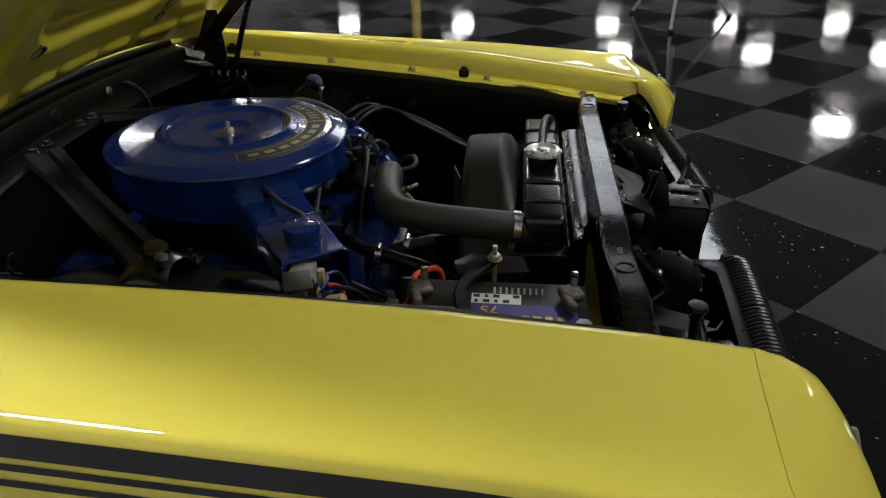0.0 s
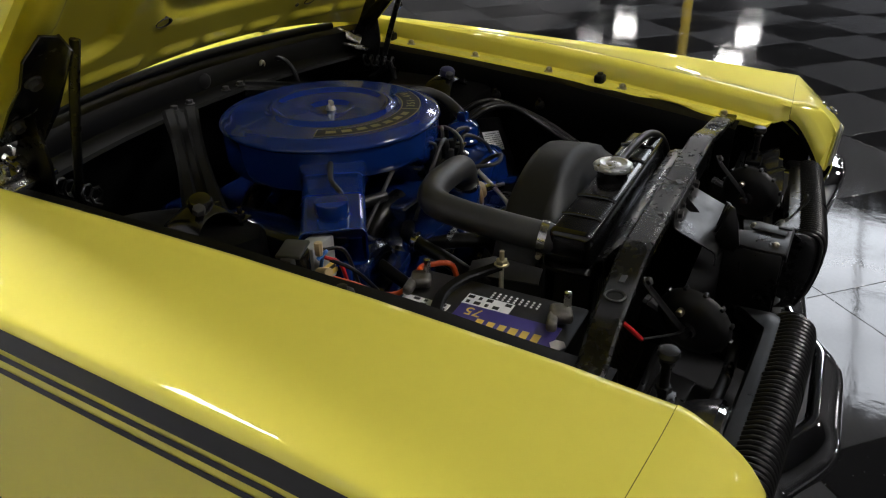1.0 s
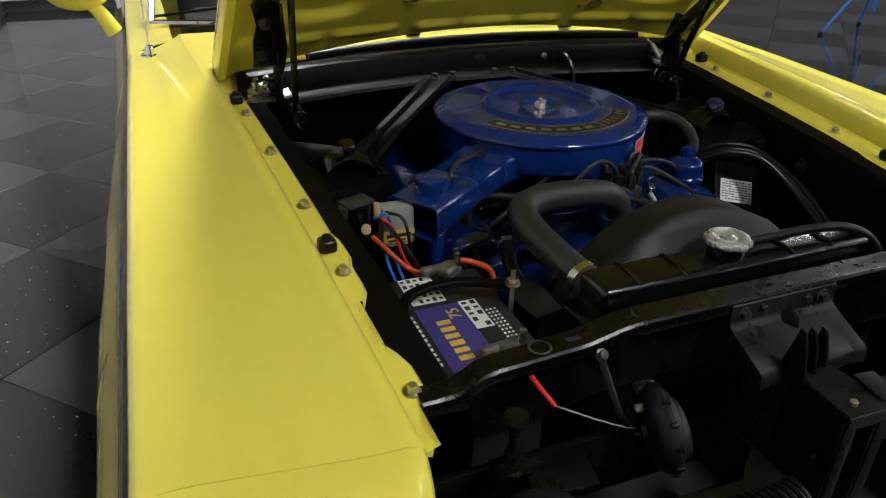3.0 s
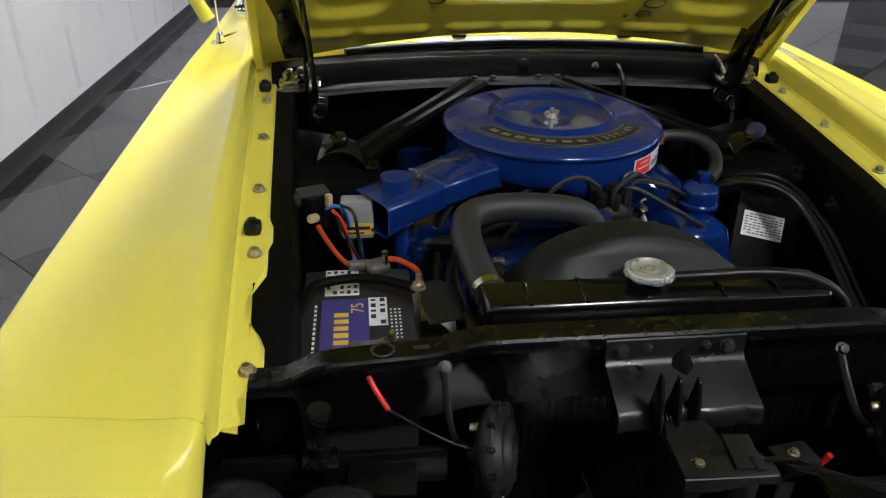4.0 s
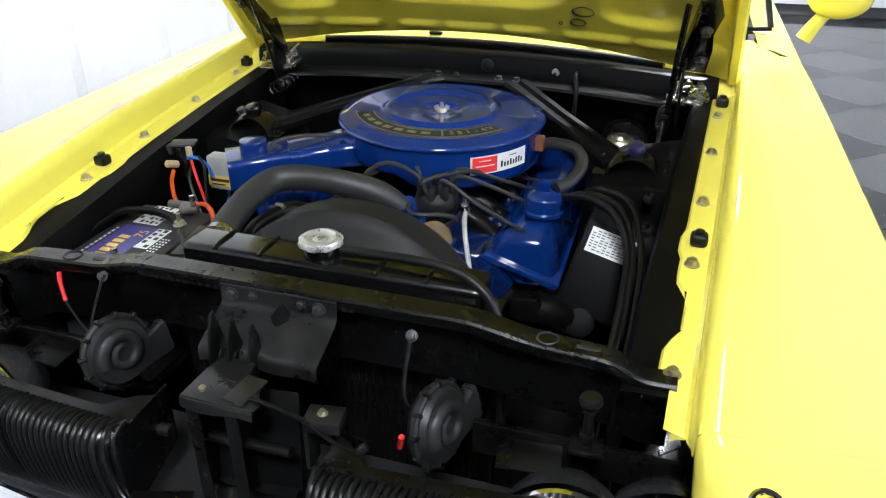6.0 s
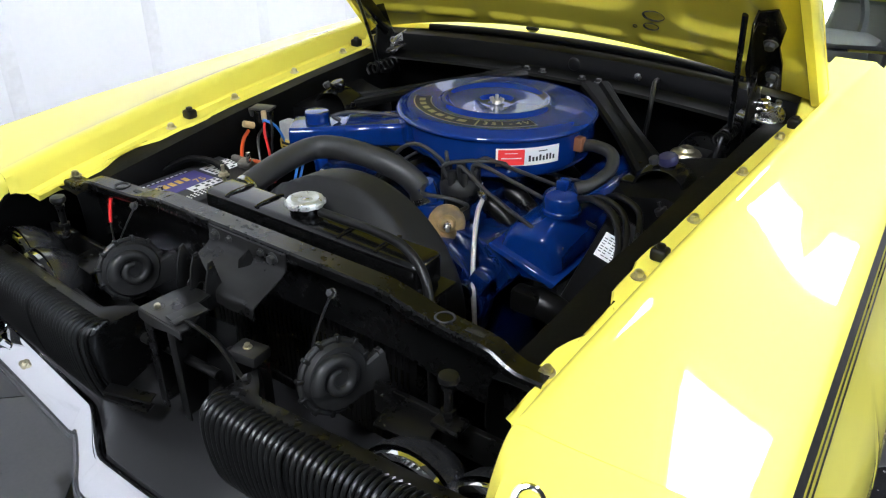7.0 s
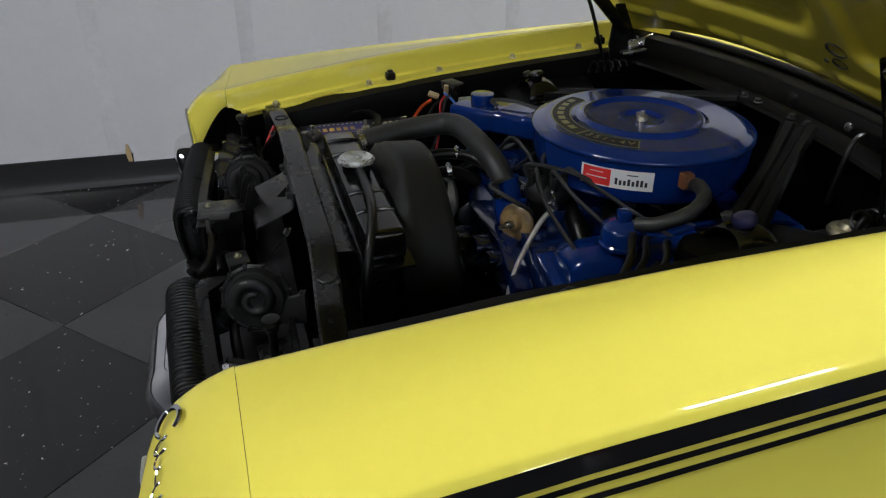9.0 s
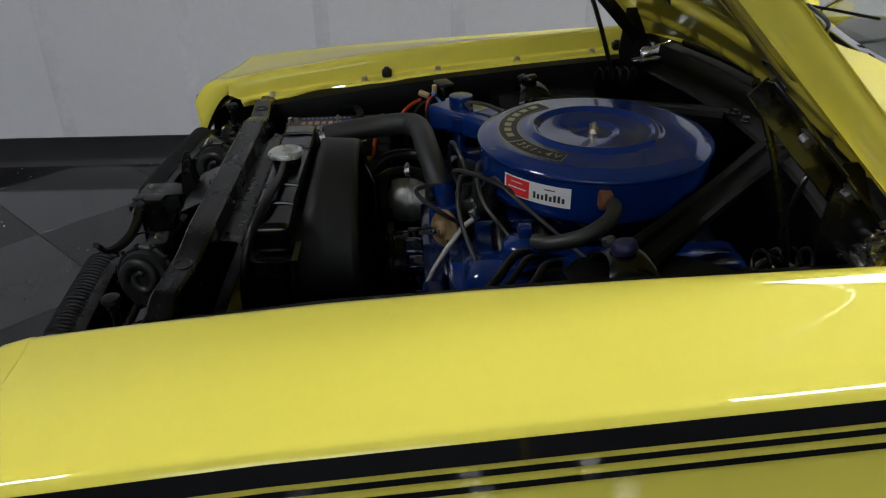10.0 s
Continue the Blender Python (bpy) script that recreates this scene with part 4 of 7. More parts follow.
# ---- inner fenders, shock towers and braces
def inner_fender(sx):
    b = B()
    rows = []
    for i in range(34):
        y = -0.03 + i * 0.03
        x0, zl = bolt_x(y), ledge(y)
        w = 0.008 * math.sin(y * 21)
        rows.append([Vector((sx * x, y, z)) for x, z in ((x0 + 0.03, zl - 0.006), (x0 - 0.03, zl - 0.0055), (x0 - 0.052 + w * 0.2, zl - 0.008), (x0 - 0.058, zl - 0.022), (x0 - 0.060, zl - 0.07), (x0 - 0.050, zl - 0.16),
                                                         (x0 - 0.055, 0.52), (x0 - 0.09, 0.40), (x0 - 0.12, 0.25))])
    grid_faces(b, rows)
    shell(b, 0.002)
    ap = part("inner_fender", b, APRON, car, "black inner fender apron")
    # shock tower
    b = B()
    rows = []
    for y, k in ((0.545, 0.0), (0.560, 0.8), (0.585, 1.0), (0.66, 1.05), (0.75, 1.0), (0.80, 0.75), (0.83, 0.0)):
        xo, xi = bolt_x(y) - 0.04, bolt_x(y) - 0.05 - 0.165 * k
        zt = 0.775 + 0.03 * step01(0.42, 0.6, y)
        rows.append([Vector((sx * x, y, z)) for x, z in ((xo, zt + 0.006), (xo - (xo - xi) * 0.45, zt + 0.002), (xi + 0.012, zt - 0.012), (xi, zt - 0.03), (xi - 0.005, 0.60), (xi + 0.01, 0.40), (xi + 0.02, 0.30))])
    grid_faces(b, rows)
    shell(b, 0.003)
    part("shock_tower", b, APRON, ap, "black pressed shock tower")
    # pressed bridge over the damper rod on top of the tower, with its bush
    m = T(sx * 0.413, 0.640, 0.798)
    b = B()
    rows = []
    for k in range(13):
        a = math.pi * k / 12
        w = 0.030 + 0.010 * abs(math.cos(a)) ** 2
        px, pz = 0.046 * math.cos(a) * (1 + 0.12 * abs(math.cos(a))), 0.046 * math.sin(a) ** 0.8
        rows.append([m @ Vector((px, w * q, pz - 0.010 * abs(q) ** 3)) for q in (-1, -0.8, -0.4, 0, 0.4, 0.8, 1)])
    grid_faces(b, rows)
    shell(b, 0.004)
    for q in (-1, 1):
        box(b, 0.030, 0.078, 0.006, m @ T(0.060 * q, 0, 0.003), 0.003)
    mount = part("shock_mount", b, SHINYBLACK, ap, "glossy black pressed damper mount")
    b = B()
    lathe(b, [(0.0, 0.0), (0.0165, 0.0), (0.0185, 0.004), (0.0185, 0.012), (0.0155, 0.017), (0.009, 0.019), (0.0, 0.0195)], m @ T(0.002, -0.006, 0.044) @ pose(0, 0, 0, 12, -10, 0), 24)
    part("bush", b, BUSHBLUE if sx > 0 else SHINYBLACK, mount, "blue-violet rubber bush" if sx > 0 else "black rubber bush")
    b = B()
    cyl(b, 0.010, 0.012, m @ T(-0.018, -0.022, 0.046) @ pose(0, 0, 0, 20, -15, 0), 6, bev=0.002)
    part("rod_nut", b, DARKSTEEL, mount)
    for px, py in ((-0.062, 0.022), (0.062, 0.022), (0.062, -0.024)):
        b = B()
        cyl(b, 0.009, 0.009, m @ T(px, py, 0.005), 6, bev=0.002)
        cyl(b, 0.0045, 0.016, m @ T(px, py, 0.007), 10, bev=0.001)
        part("stud", b, SHINYBLACK, mount)
    # diagonal brace from the tower to the firewall
    b = B()
    A, C = Vector((sx * 0.385, 0.655, 0.812)), Vector((sx * 0.10, 0.985, 0.858))
    d = (C - A).normalized()
    side = d.cross(Vector((0, 0, 1))).normalized()
    up = side.cross(d)
    rows = []
    for s in [k / 10 for k in range(11)]:
        p = A + (C - A) * s
        w = 0.036 - 0.008 * math.sin(math.pi * s)
        rows.append([p + side * a * w + up * h for a, h in ((-1, -0.012), (-1, 0.0), (-0.8, 0.006), (-0.35, 0.006), (-0.2, -0.003), (0.2, -0.003), (0.35, 0.006), (0.8, 0.006), (1, 0.0), (1, -0.012))])
    grid_faces(b, rows)
    shell(b, 0.003)
    part("brace", b, APRON, ap, "black channelled shock tower brace")
    return ap


apron_r, apron_l = inner_fender(-1), inner_fender(1)
b = B()
box(b, 1.1, 1.1, 0.01, T(0, 0.5, 0.18))
part("underpan", b, DUSTBLACK, car, "dark underside of the engine bay")

# ---------------------------------------------------------------- engine
b = B()
box(b, 0.36, 0.52, 0.30, T(0.0, 0.66, 0.50), 0.02)
prism(b, [(-0.20, 0.60), (-0.10, 0.44), (0.10, 0.44), (0.20, 0.60), (0.235, 0.64), (0.17, 0.70), (0.10, 0.705), (-0.10, 0.705), (-0.17, 0.70), (-0.235, 0.64)], 0.50,
      Matrix(((1, 0, 0, 0), (0, 0, 1, 0.40), (0, 1, 0, 0), (0, 0, 0, 1))), 0.01)
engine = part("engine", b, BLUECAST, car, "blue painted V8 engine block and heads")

# front cover, water pump and pump neck
b = B()
prism(b, [(-0.13, 0.42), (0.13, 0.42), (0.185, 0.52), (0.20, 0.60), (0.15, 0.655), (0.09, 0.69), (-0.09, 0.69), (-0.16, 0.64), (-0.18, 0.52)], 0.045,
      Matrix(((1, 0, 0, 0), (0, 0, 1, 0.355), (0, 1, 0, 0), (0, 0, 0, 1))), 0.008)
for x, z, r, h in ((0.075, 0.61, 0.036, 0.03), (0.135, 0.57, 0.026, 0.022), (0.16, 0.615, 0.020, 0.02), (-0.09, 0.60, 0.03, 0.03), (0.11, 0.655, 0.022, 0.028), (0.05, 0.655, 0.026, 0.035)):
    cyl(b, r, h, frame_to((x, 0.357, z), (0, -1, 0)), 20, bev=0.004)
tube(b, [(0.12, 0.345, 0.64), (0.14, 0.35, 0.60), (0.13, 0.345, 0.55), (0.09, 0.34, 0.52)], 0.014, 10, 4)
box(b, 0.04, 0.04, 0.12, T(0.165, 0.37, 0.60) @ pose(0, 0, 0, 0, 25, 0), 0.008)
front_cover = part("front_cover", b, BLUECAST, engine, "blue cast front cover with bosses")
for k in range(8):
    a = k / 8 * 6.28
    piece("bolt", DARKBOLT, front_cover, frame_to((0.06 + 0.10 * math.cos(a), 0.352, 0.57 + 0.075 * math.sin(a)), (0, -1, 0)) @ Matrix.Scale(0.75, 4))
b = B()
cyl(b, 0.065, 0.05, frame_to((0.0, 0.33, 0.60), (0, -1, 0)), 30, bev=0.004)
cyl(b, 0.085, 0.012, frame_to((0.0, 0.30, 0.60), (0, -1, 0)), 30, bev=0.003)
for k in range(5):
    a = 2 * math.pi * k / 5
    prism(b, [(0.03, -0.03), (0.20, -0.045), (0.205, 0.035), (0.03, 0.03)], 0.003, frame_to((0, 0.262, 0.60), (0.25 * math.cos(a), -1, 0.25 * math.sin(a)), (math.cos(a + 1.57), 0, math.sin(a + 1.57))), 0.0006)
part("cooling_fan", b, DUSTBLACK, engine, "dark steel fan and pulley")

# valve covers
VC = [(0.178, 0.692), (0.196, 0.728), (0.212, 0.739), (0.276, 0.741), (0.290, 0.733), (0.312, 0.668), (0.302, 0.655), (0.286, 0.638), (0.24, 0.636)]
VCX, VCZ = 0.24, 0.685
for sx in (-1, 1):
    b = B()
    rows = []
    for y, k in ((0.420, 0.0), (0.420, 0.70), (0.421, 0.82), (0.426, 0.90), (0.440, 0.985), (0.448, 1.0), (0.66, 1.0), (0.868, 1.0), (0.880, 0.97), (0.890, 0.88), (0.892, 0.7), (0.892, 0.0)):
        rows.append([Vector((sx * (VCX + (x - VCX) * k), y, VCZ + (z - VCZ) * k - (0.0 if k > 0.9 else 0.006))) for x, z in VC])
    grid_faces(b, rows, wrap=True)
    prism(b, [(sx * 0.166, 0.690), (sx * 0.176, 0.700), (sx * 0.318, 0.656), (sx * 0.310, 0.644)][::sx], 0.50, Matrix(((1, 0, 0, 0), (0, 0, 1, 0.405), (0, 1, 0, 0), (0, 0, 0, 1))), 0.002)
    # the passenger cover takes the darker blue, with its shade in the colour
    vc = part("valve_cover", b, BLUE if sx > 0 else BLUECAST, engine, "blue rocker cover" if sx > 0 else "blue rocker cover, its shade mixed into a darker blue", sharp=60)
    for y in (0.43, 0.52, 0.64, 0.76, 0.87):
        piece("bolt", DARKBOLT, vc, frame_to((sx * 0.179, y, 0.703), (-sx * 0.5, 0, 0.85)) @ Matrix.Scale(0.6, 4))

# oil filler breather
b = B()
m = T(0.263, 0.517, 0.737)
lathe(b, [(0.022, 0.0), (0.024, 0.006), (0.036, 0.008), (0.0385, 0.010), (0.0385, 0.016), (0.036, 0.019), (0.036, 0.042), (0.033, 0.047), (0.022, 0.053), (0.012, 0.056), (0.0, 0.056)], m, 36)
box(b, 0.022, 0.022, 0.024, m @ T(0, 0, 0.063), 0.004)
part("oil_filler_cap", b, BLUE, engine, "blue twist oil filler cap")
b = B()
tube(b, [(0.282, 0.530, 0.792), (0.305, 0.555, 0.80), (0.318, 0.60, 0.818), (0.30, 0.64, 0.832), (0.255, 0.662, 0.832), (0.225, 0.665, 0.825)], 0.0125, 12, 6)
part("breather_hose", b, GREYRUBBER, engine, "grey rubber breather hose")
b = B()
box(b, 0.03, 0.022, 0.03, T(0.219, 0.655, 0.832), 0.004)
part("breather_elbow", b, RUST, engine, "rust brown breather elbow")

# intake and carburettor in the shade below the air cleaner
b = B()
box(b, 0.22, 0.34, 0.06, T(0.0, 0.62, 0.715), 0.012)
box(b, 0.13, 0.13, 0.07, T(0.01, 0.66, 0.765), 0.01)
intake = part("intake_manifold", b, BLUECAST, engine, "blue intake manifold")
for y in (0.50, 0.58, 0.70, 0.78):
    for sx in (-1, 1):
        b = B()
        tube(b, [(sx * 0.05, y, 0.735), (sx * 0.12, y, 0.725), (sx * 0.17, y, 0.69)], 0.02, 10, 3)
        # runners of the blue intake, black for the shade they lie in
        part("intake_runner", b, DUSTBLACK, intake)

# thermostat housing
b = B()
cyl(b, 0.034, 0.05, T(0.03, 0.405, 0.70), 24, bev=0.006)
tube(b, [(0.03, 0.405, 0.74), (0.03, 0.40, 0.765), (0.025, 0.395, 0.785)], 0.023, 14, 4)
part("thermostat_housing", b, BLUE, engine)

# distributor with cap, wires and vacuum can
b = B()
DX, DY, DZ = 0.068, 0.462, 0.70
cyl(b, 0.034, 0.05, T(DX, DY, DZ + 0.005), 24, bev=0.004)
cyl(b, 0.041, 0.012, T(DX, DY, DZ + 0.052), 28, bev=0.003)
distributor = part("distributor", b, DUSTBLACK, engine, "black distributor body")
b = B()
lathe(b, [(0.042, 0.062), (0.042, 0.072), (0.038, 0.084), (0.030, 0.092), (0.0, 0.094)], T(DX, DY, DZ), 28)
dcap = part("distributor_cap", b, PLASTIC, distributor, "black moulded distributor cap")
b = B()
cyl(b, 0.0085, 0.030, I4, 12, bev=0.002)
TOWER = mesh_of("cap_tower", b, PLASTIC)
for k in range(8):
    a = k * math.pi / 4
    piece("cap_tower", TOWER, distributor, T(DX + 0.031 * math.cos(a), DY + 0.031 * math.sin(a), DZ + 0.080))
piece("cap_tower", TOWER, distributor, T(DX, DY, DZ + 0.09))
ends = [(0.30, 0.46, 0.70), (0.31, 0.58, 0.70), (0.32, 0.70, 0.69), (0.30, 0.78, 0.69), (-0.20, 0.50, 0.70), (-0.2, 0.60, 0.70), (-0.13, 0.42, 0.74), (0.16, 0.60, 0.76)]
mids = [(0.17, 0.42, 0.785), (0.19, 0.47, 0.80), (0.15, 0.52, 0.805), (0.12, 0.56, 0.80), (-0.03, 0.50, 0.82), (-0.02, 0.54, 0.81), (-0.03, 0.42, 0.845), (0.13, 0.50, 0.82)]
for k, (e, mm) in enumerate(zip(ends, mids)):
    a = (k + 0.3) * math.pi / 4 - 1.2
    px, py = DX + 0.031 * math.cos(a), DY + 0.031 * math.sin(a)
    b = B()
    tube(b, [(px, py, DZ + 0.085), (px + 0.010 * math.cos(a), py + 0.010 * math.sin(a), DZ + 0.125), mm, e], 0.0040, 8, 6)
    part("plug_wire", b, GREYRUBBER, distributor, "grey spark plug lead")
b = B()
tube(b, [(0.03, 0.40, 0.785), (0.06, 0.35, 0.79), (0.11, 0.36, 0.79), (0.125, 0.40, 0.765), (0.10, 0.42, 0.74)], 0.0042, 8, 6)
part("vacuum_line", b, GREYRUBBER, distributor)
b = B()
m = frame_to((0.076, 0.404, 0.715), (0.75, -1, 0.25))
lathe(b, [(0.0, 0.0), (0.030, 0.0), (0.036, 0.004), (0.0365, 0.009), (0.034, 0.012), (0.026, 0.016), (0.018, 0.017), (0.016, 0.022), (0.012, 0.026), (0.0, 0.026)], m, 32)
can = part("vacuum_advance", b, BRASS, distributor, "tan vacuum advance can")
b = B()
cyl(b, 0.008, 0.016, m @ T(0, 0, 0.024), 6, bev=0.001)
cyl(b, 0.004, 0.03, m @ T(0, 0, 0.036), 10)
part("vacuum_nipple", b, STEEL, can)

# dipstick tube and coil bits
b = B()
tube(b, [(0.128, 0.452, 0.762), (0.135, 0.42, 0.735), (0.165, 0.365, 0.66), (0.195, 0.33, 0.56), (0.205, 0.32, 0.48)], 0.0048, 10, 6)
part("dipstick_tube", b, CREAM, engine, "cream dipstick tube")
b = B()
cyl(b, 0.008, 0.022, T(0.127, 0.455, 0.757) @ pose(0, 0, 0, 30), 12, bev=0.002)
tube(b, [(0.127, 0.452, 0.778), (0.120, 0.448, 0.788), (0.128, 0.445, 0.795)], 0.003, 6, 3)
part("dipstick_handle", b, STEEL, engine)
b = B()
box(b, 0.05, 0.012, 0.03, T(0.14, 0.245, 0.50) @ pose(0, 0, 0, 0, 0, 20), 0.003)
cyl(b, 0.012, 0.03, T(0.165, 0.25, 0.50), 14, bev=0.002)
cyl(b, 0.008, 0.05, frame_to((0.11, 0.24, 0.51), (1, 0.1, 0)), 10)
part("adjuster_bracket", b, STEEL, engine, "bare steel adjuster bracket")
b = B()
box(b, 0.055, 0.03, 0.002, T(0.20, 0.245, 0.487) @ pose(0, 0, 0, 25, 10, -30), 0.0005, 1)
tag = part("paper_tag", b, WHITE, engine, "white paper tag with a barcode")
b = B()
for k in range(9):
    box(b, 0.0016 + 0.0012 * (k % 3), 0.016, 0.0006, T(0.20, 0.245, 0.4885) @ pose(0, 0, 0, 25, 10, -30) @ T(-0.016 + k * 0.004, 0, 0.0))
part("barcode", b, INK, tag)

# ---- air cleaner
AX, AY = 0.008, 0.684
air_cleaner = None
b = B()
NSEG = 96


def belly(a):
    """Lower edge of the housing: cut up at the front, deeper at the sides."""
    f = abs(((a + math.pi / 2 + 0.42 + math.pi) % (2 * math.pi)) - math.pi)
    return 0.780 + 0.020 * (1 - step01(0.30, 0.48, f))


rows = []
for r, zz in ((0.2120, 0.857), (0.2125, 0.845), (0.2125, 0.82)):
    rows.append([Vector((AX + r * math.cos(2 * math.pi * k / NSEG), AY + r * math.sin(2 * math.pi * k / NSEG), zz)) for k in range(NSEG)])
for r, dz in ((0.2120, 0.016), (0.2105, 0.006), (0.205, 0.0), (0.197, -0.003), (0.16, -0.006), (0.10, -0.012)):
    rows.append([Vector((AX + r * math.cos(2 * math.pi * k / NSEG), AY + r * math.sin(2 * math.pi * k / NSEG), belly(2 * math.pi * k / NSEG) + dz)) for k in range(NSEG)])
grid_faces(b, rows, wrap=True)
air_cleaner = part("air_cleaner", b, BLUE, car, "glossy blue round air cleaner housing")
b = B()
lathe(b, [(0.0, 0.8685), (0.014, 0.8685), (0.030, 0.8670), (0.038, 0.8690), (0.044, 0.8735), (0.050, 0.8750), (0.098, 0.8745), (0.104, 0.8755), (0.108, 0.8800), (0.112, 0.8825), (0.116, 0.8825), (0.120, 0.8800), (0.125, 0.8760),
          (0.131, 0.8750), (0.184, 0.8750), (0.192, 0.8745), (0.198, 0.8720), (0.205, 0.8690), (0.212, 0.8670), (0.2165, 0.8640), (0.2180, 0.8600), (0.2155, 0.8560), (0.208, 0.8550)], T(AX, AY, 0), 96)
lid = part("lid", b, BLUE, air_cleaner, "glossy blue pressed lid with ring ridges", sharp=70)
b = B()
cyl(b, 0.0042, 0.022, T(AX, AY, 0.8655), 12, bev=0.001)
cyl(b, 0.011, 0.008, T(AX, AY, 0.868), 12, r2=0.008, bev=0.001)
for s in (-1, 1):
    box(b, 0.011, 0.0035, 0.011, T(AX + s * 0.010, AY + s * 0.003, 0.877) @ pose(0, 0, 0, 0, s * 20, 15), 0.0018)
part("wing_nut", b, ZINC, lid, "plated wing nut")


def arc_band(r0, r1, a0, a1, z, n=40, lift=0.0):
    bmm = B()
    rows = []
    for k in range(n + 1):
        a = a0 + (a1 - a0) * k / n
        rows.append([Vector((AX + r * math.cos(a), AY + r * math.sin(a), z + lift)) for r in (r0, (r0 + r1) / 2, r1)])
    grid_faces(bmm, rows)
    return bmm


D0, D1 = radians(-155), radians(-31)
decal = part("lid_decal", arc_band(0.141, 0.179, D0, D1, 0.8756), GOLDFOIL, lid, "black and gold arc decal")
part("decal_field", arc_band(0.1435, 0.1765, D0 + 0.015, radians(-73), 0.8756, 30, 0.0005), INK, decal)
part("decal_field", arc_band(0.1435, 0.1765, radians(-71.5), D1 - 0.015, 0.8756, 30, 0.0005), INK, decal)
for k in range(7):
    a = D0 + 0.12 + k * 0.178
    bmm = arc_band(0.154, 0.167, a, a + 0.115, 0.8756, 4, 0.0009)
    part("lettering", bmm, GOLDFOIL, decal)
for k, ch in enumerate("351-4V"):
    a = radians(-66) + k * 0.104
    letters("lettering", ch, 0.023, GOLDFOIL, decal, T(AX + 0.160 * math.cos(a), AY + 0.160 * math.sin(a), 0.8764) @ pose(0, 0, 0, 0, 0, math.degrees(a) + 90))

# two-tone sticker on the housing
def wrap_patch(a0, a1, z0, z1, r, n=14):
    bmm = B()
    rows = []
    for k in range(n + 1):
        a = a0 + (a1 - a0) * k / n
        rows.append([Vector((AX + r * math.cos(a), AY + r * math.sin(a), z)) for z in (z0, z1)])
    grid_faces(bmm, rows)
    return bmm


S0, S1 = radians(-58), radians(-22.5)
sticker = part("sticker", wrap_patch(S0, S1, 0.808, 0.8445, 0.2132), WHITE, air_cleaner, "red and white maker's sticker")
part("sticker_red", wrap_patch(S0 + 0.02, S0 + 0.265, 0.8105, 0.842, 0.2137), LABELRED, sticker)
for z0, z1, a0, a1 in ((0.8215, 0.8235, 0.05, 0.235), (0.832, 0.8335, 0.08, 0.2)):
    part("lettering", wrap_patch(S0 + a0, S0 + a1, z0 + 0.002, z1 + 0.002, 0.2141), WHITE, sticker)
for k in range(8):
    a = S0 + 0.305 + k * 0.035
    h = 0.0125 if k in (0, 3, 5, 6) else 0.009
    part("lettering", wrap_patch(a, a + 0.022, 0.816, 0.816 + h, 0.2137, 3), INK, sticker)
part("lettering", wrap_patch(S0 + 0.40, S0 + 0.49, 0.835, 0.837, 0.2137), INK, sticker)

# snorkel
sd = Vector((-0.362, -0.252, 0)).normalized()
sp = Vector((-sd.y, sd.x, 0))
C0 = Vector((AX, AY, 0))


def snork_ring(s, w, h, zt, r=0.012):
    c = C0 + sd * s
    pts = []
    for qx, qz, a0 in ((1, 1, 0), (-1, 1, 90), (-1, -1, 180), (1, -1, 270)):
        for k in range(5):
            a = radians(a0 + k * 22.5)
            pts.append(c + sp * (qx * (w / 2 - r) + r * math.cos(a)) + Vector((0, 0, zt - h / 2 + qz * (h / 2 - r) + r * math.sin(a))))
    return pts


b = B()
rings = [snork_ring(*q) for q in ((0.185, 0.128, 0.052, 0.838), (0.215, 0.114, 0.050, 0.836), (0.245, 0.106, 0.050, 0.834), (0.2465, 0.1068, 0.051, 0.8346), (0.251, 0.1065, 0.051, 0.8344), (0.2525, 0.105, 0.049, 0.833),
                                  (0.32, 0.103, 0.050, 0.829), (0.3215, 0.1040, 0.051, 0.8298), (0.326, 0.1038, 0.051, 0.8296), (0.3275, 0.102, 0.050, 0.828), (0.40, 0.101, 0.054, 0.824), (0.438, 0.101, 0.060, 0.822), (0.444, 0.103, 0.062, 0.8225), (0.447, 0.102, 0.061, 0.8220))]
rings += [snork_ring(0.446, 0.096, 0.055, 0.8190, 0.010), snork_ring(0.38, 0.092, 0.046, 0.818, 0.010)]
vs = grid_faces(b, rings, wrap=True)
b.faces.new(vs[-1])
snorkel = part("snorkel", b, BLUE, air_cleaner, "blue intake snorkel with an open mouth")
b = B()
c = C0 + sd * 0.392
cyl(b, 0.027, 0.026, T(c.x, c.y, 0.822), 28, bev=0.003)
part("vacuum_motor", b, BLUE, snorkel, "round blue motor on the snorkel")
b = B()
c2 = C0 + sd * 0.40
tube(b, [(c2.x + 0.012, c2.y, 0.775), (c2.x + 0.016, c2.y, 0.70), (c2.x + 0.03, c2.y + 0.01, 0.60), (c2.x + 0.06, c2.y + 0.05, 0.52)], 0.016, 14, 5)
part("hot_air_duct", b, BLUE, snorkel, "blue hot air duct")
b = B()
q = C0 + sd * 0.34 + sp * 0.012
tube(b, [(q.x, q.y, 0.83), (q.x - 0.01, q.y - 0.01, 0.842), (q.x + 0.02, q.y + 0.03, 0.846), (q.x + 0.09, q.y + 0.08, 0.838), (q.x + 0.14, q.y + 0.12, 0.83)], 0.0045, 8, 5)
part("vacuum_hose", b, GREYRUBBER, snorkel)

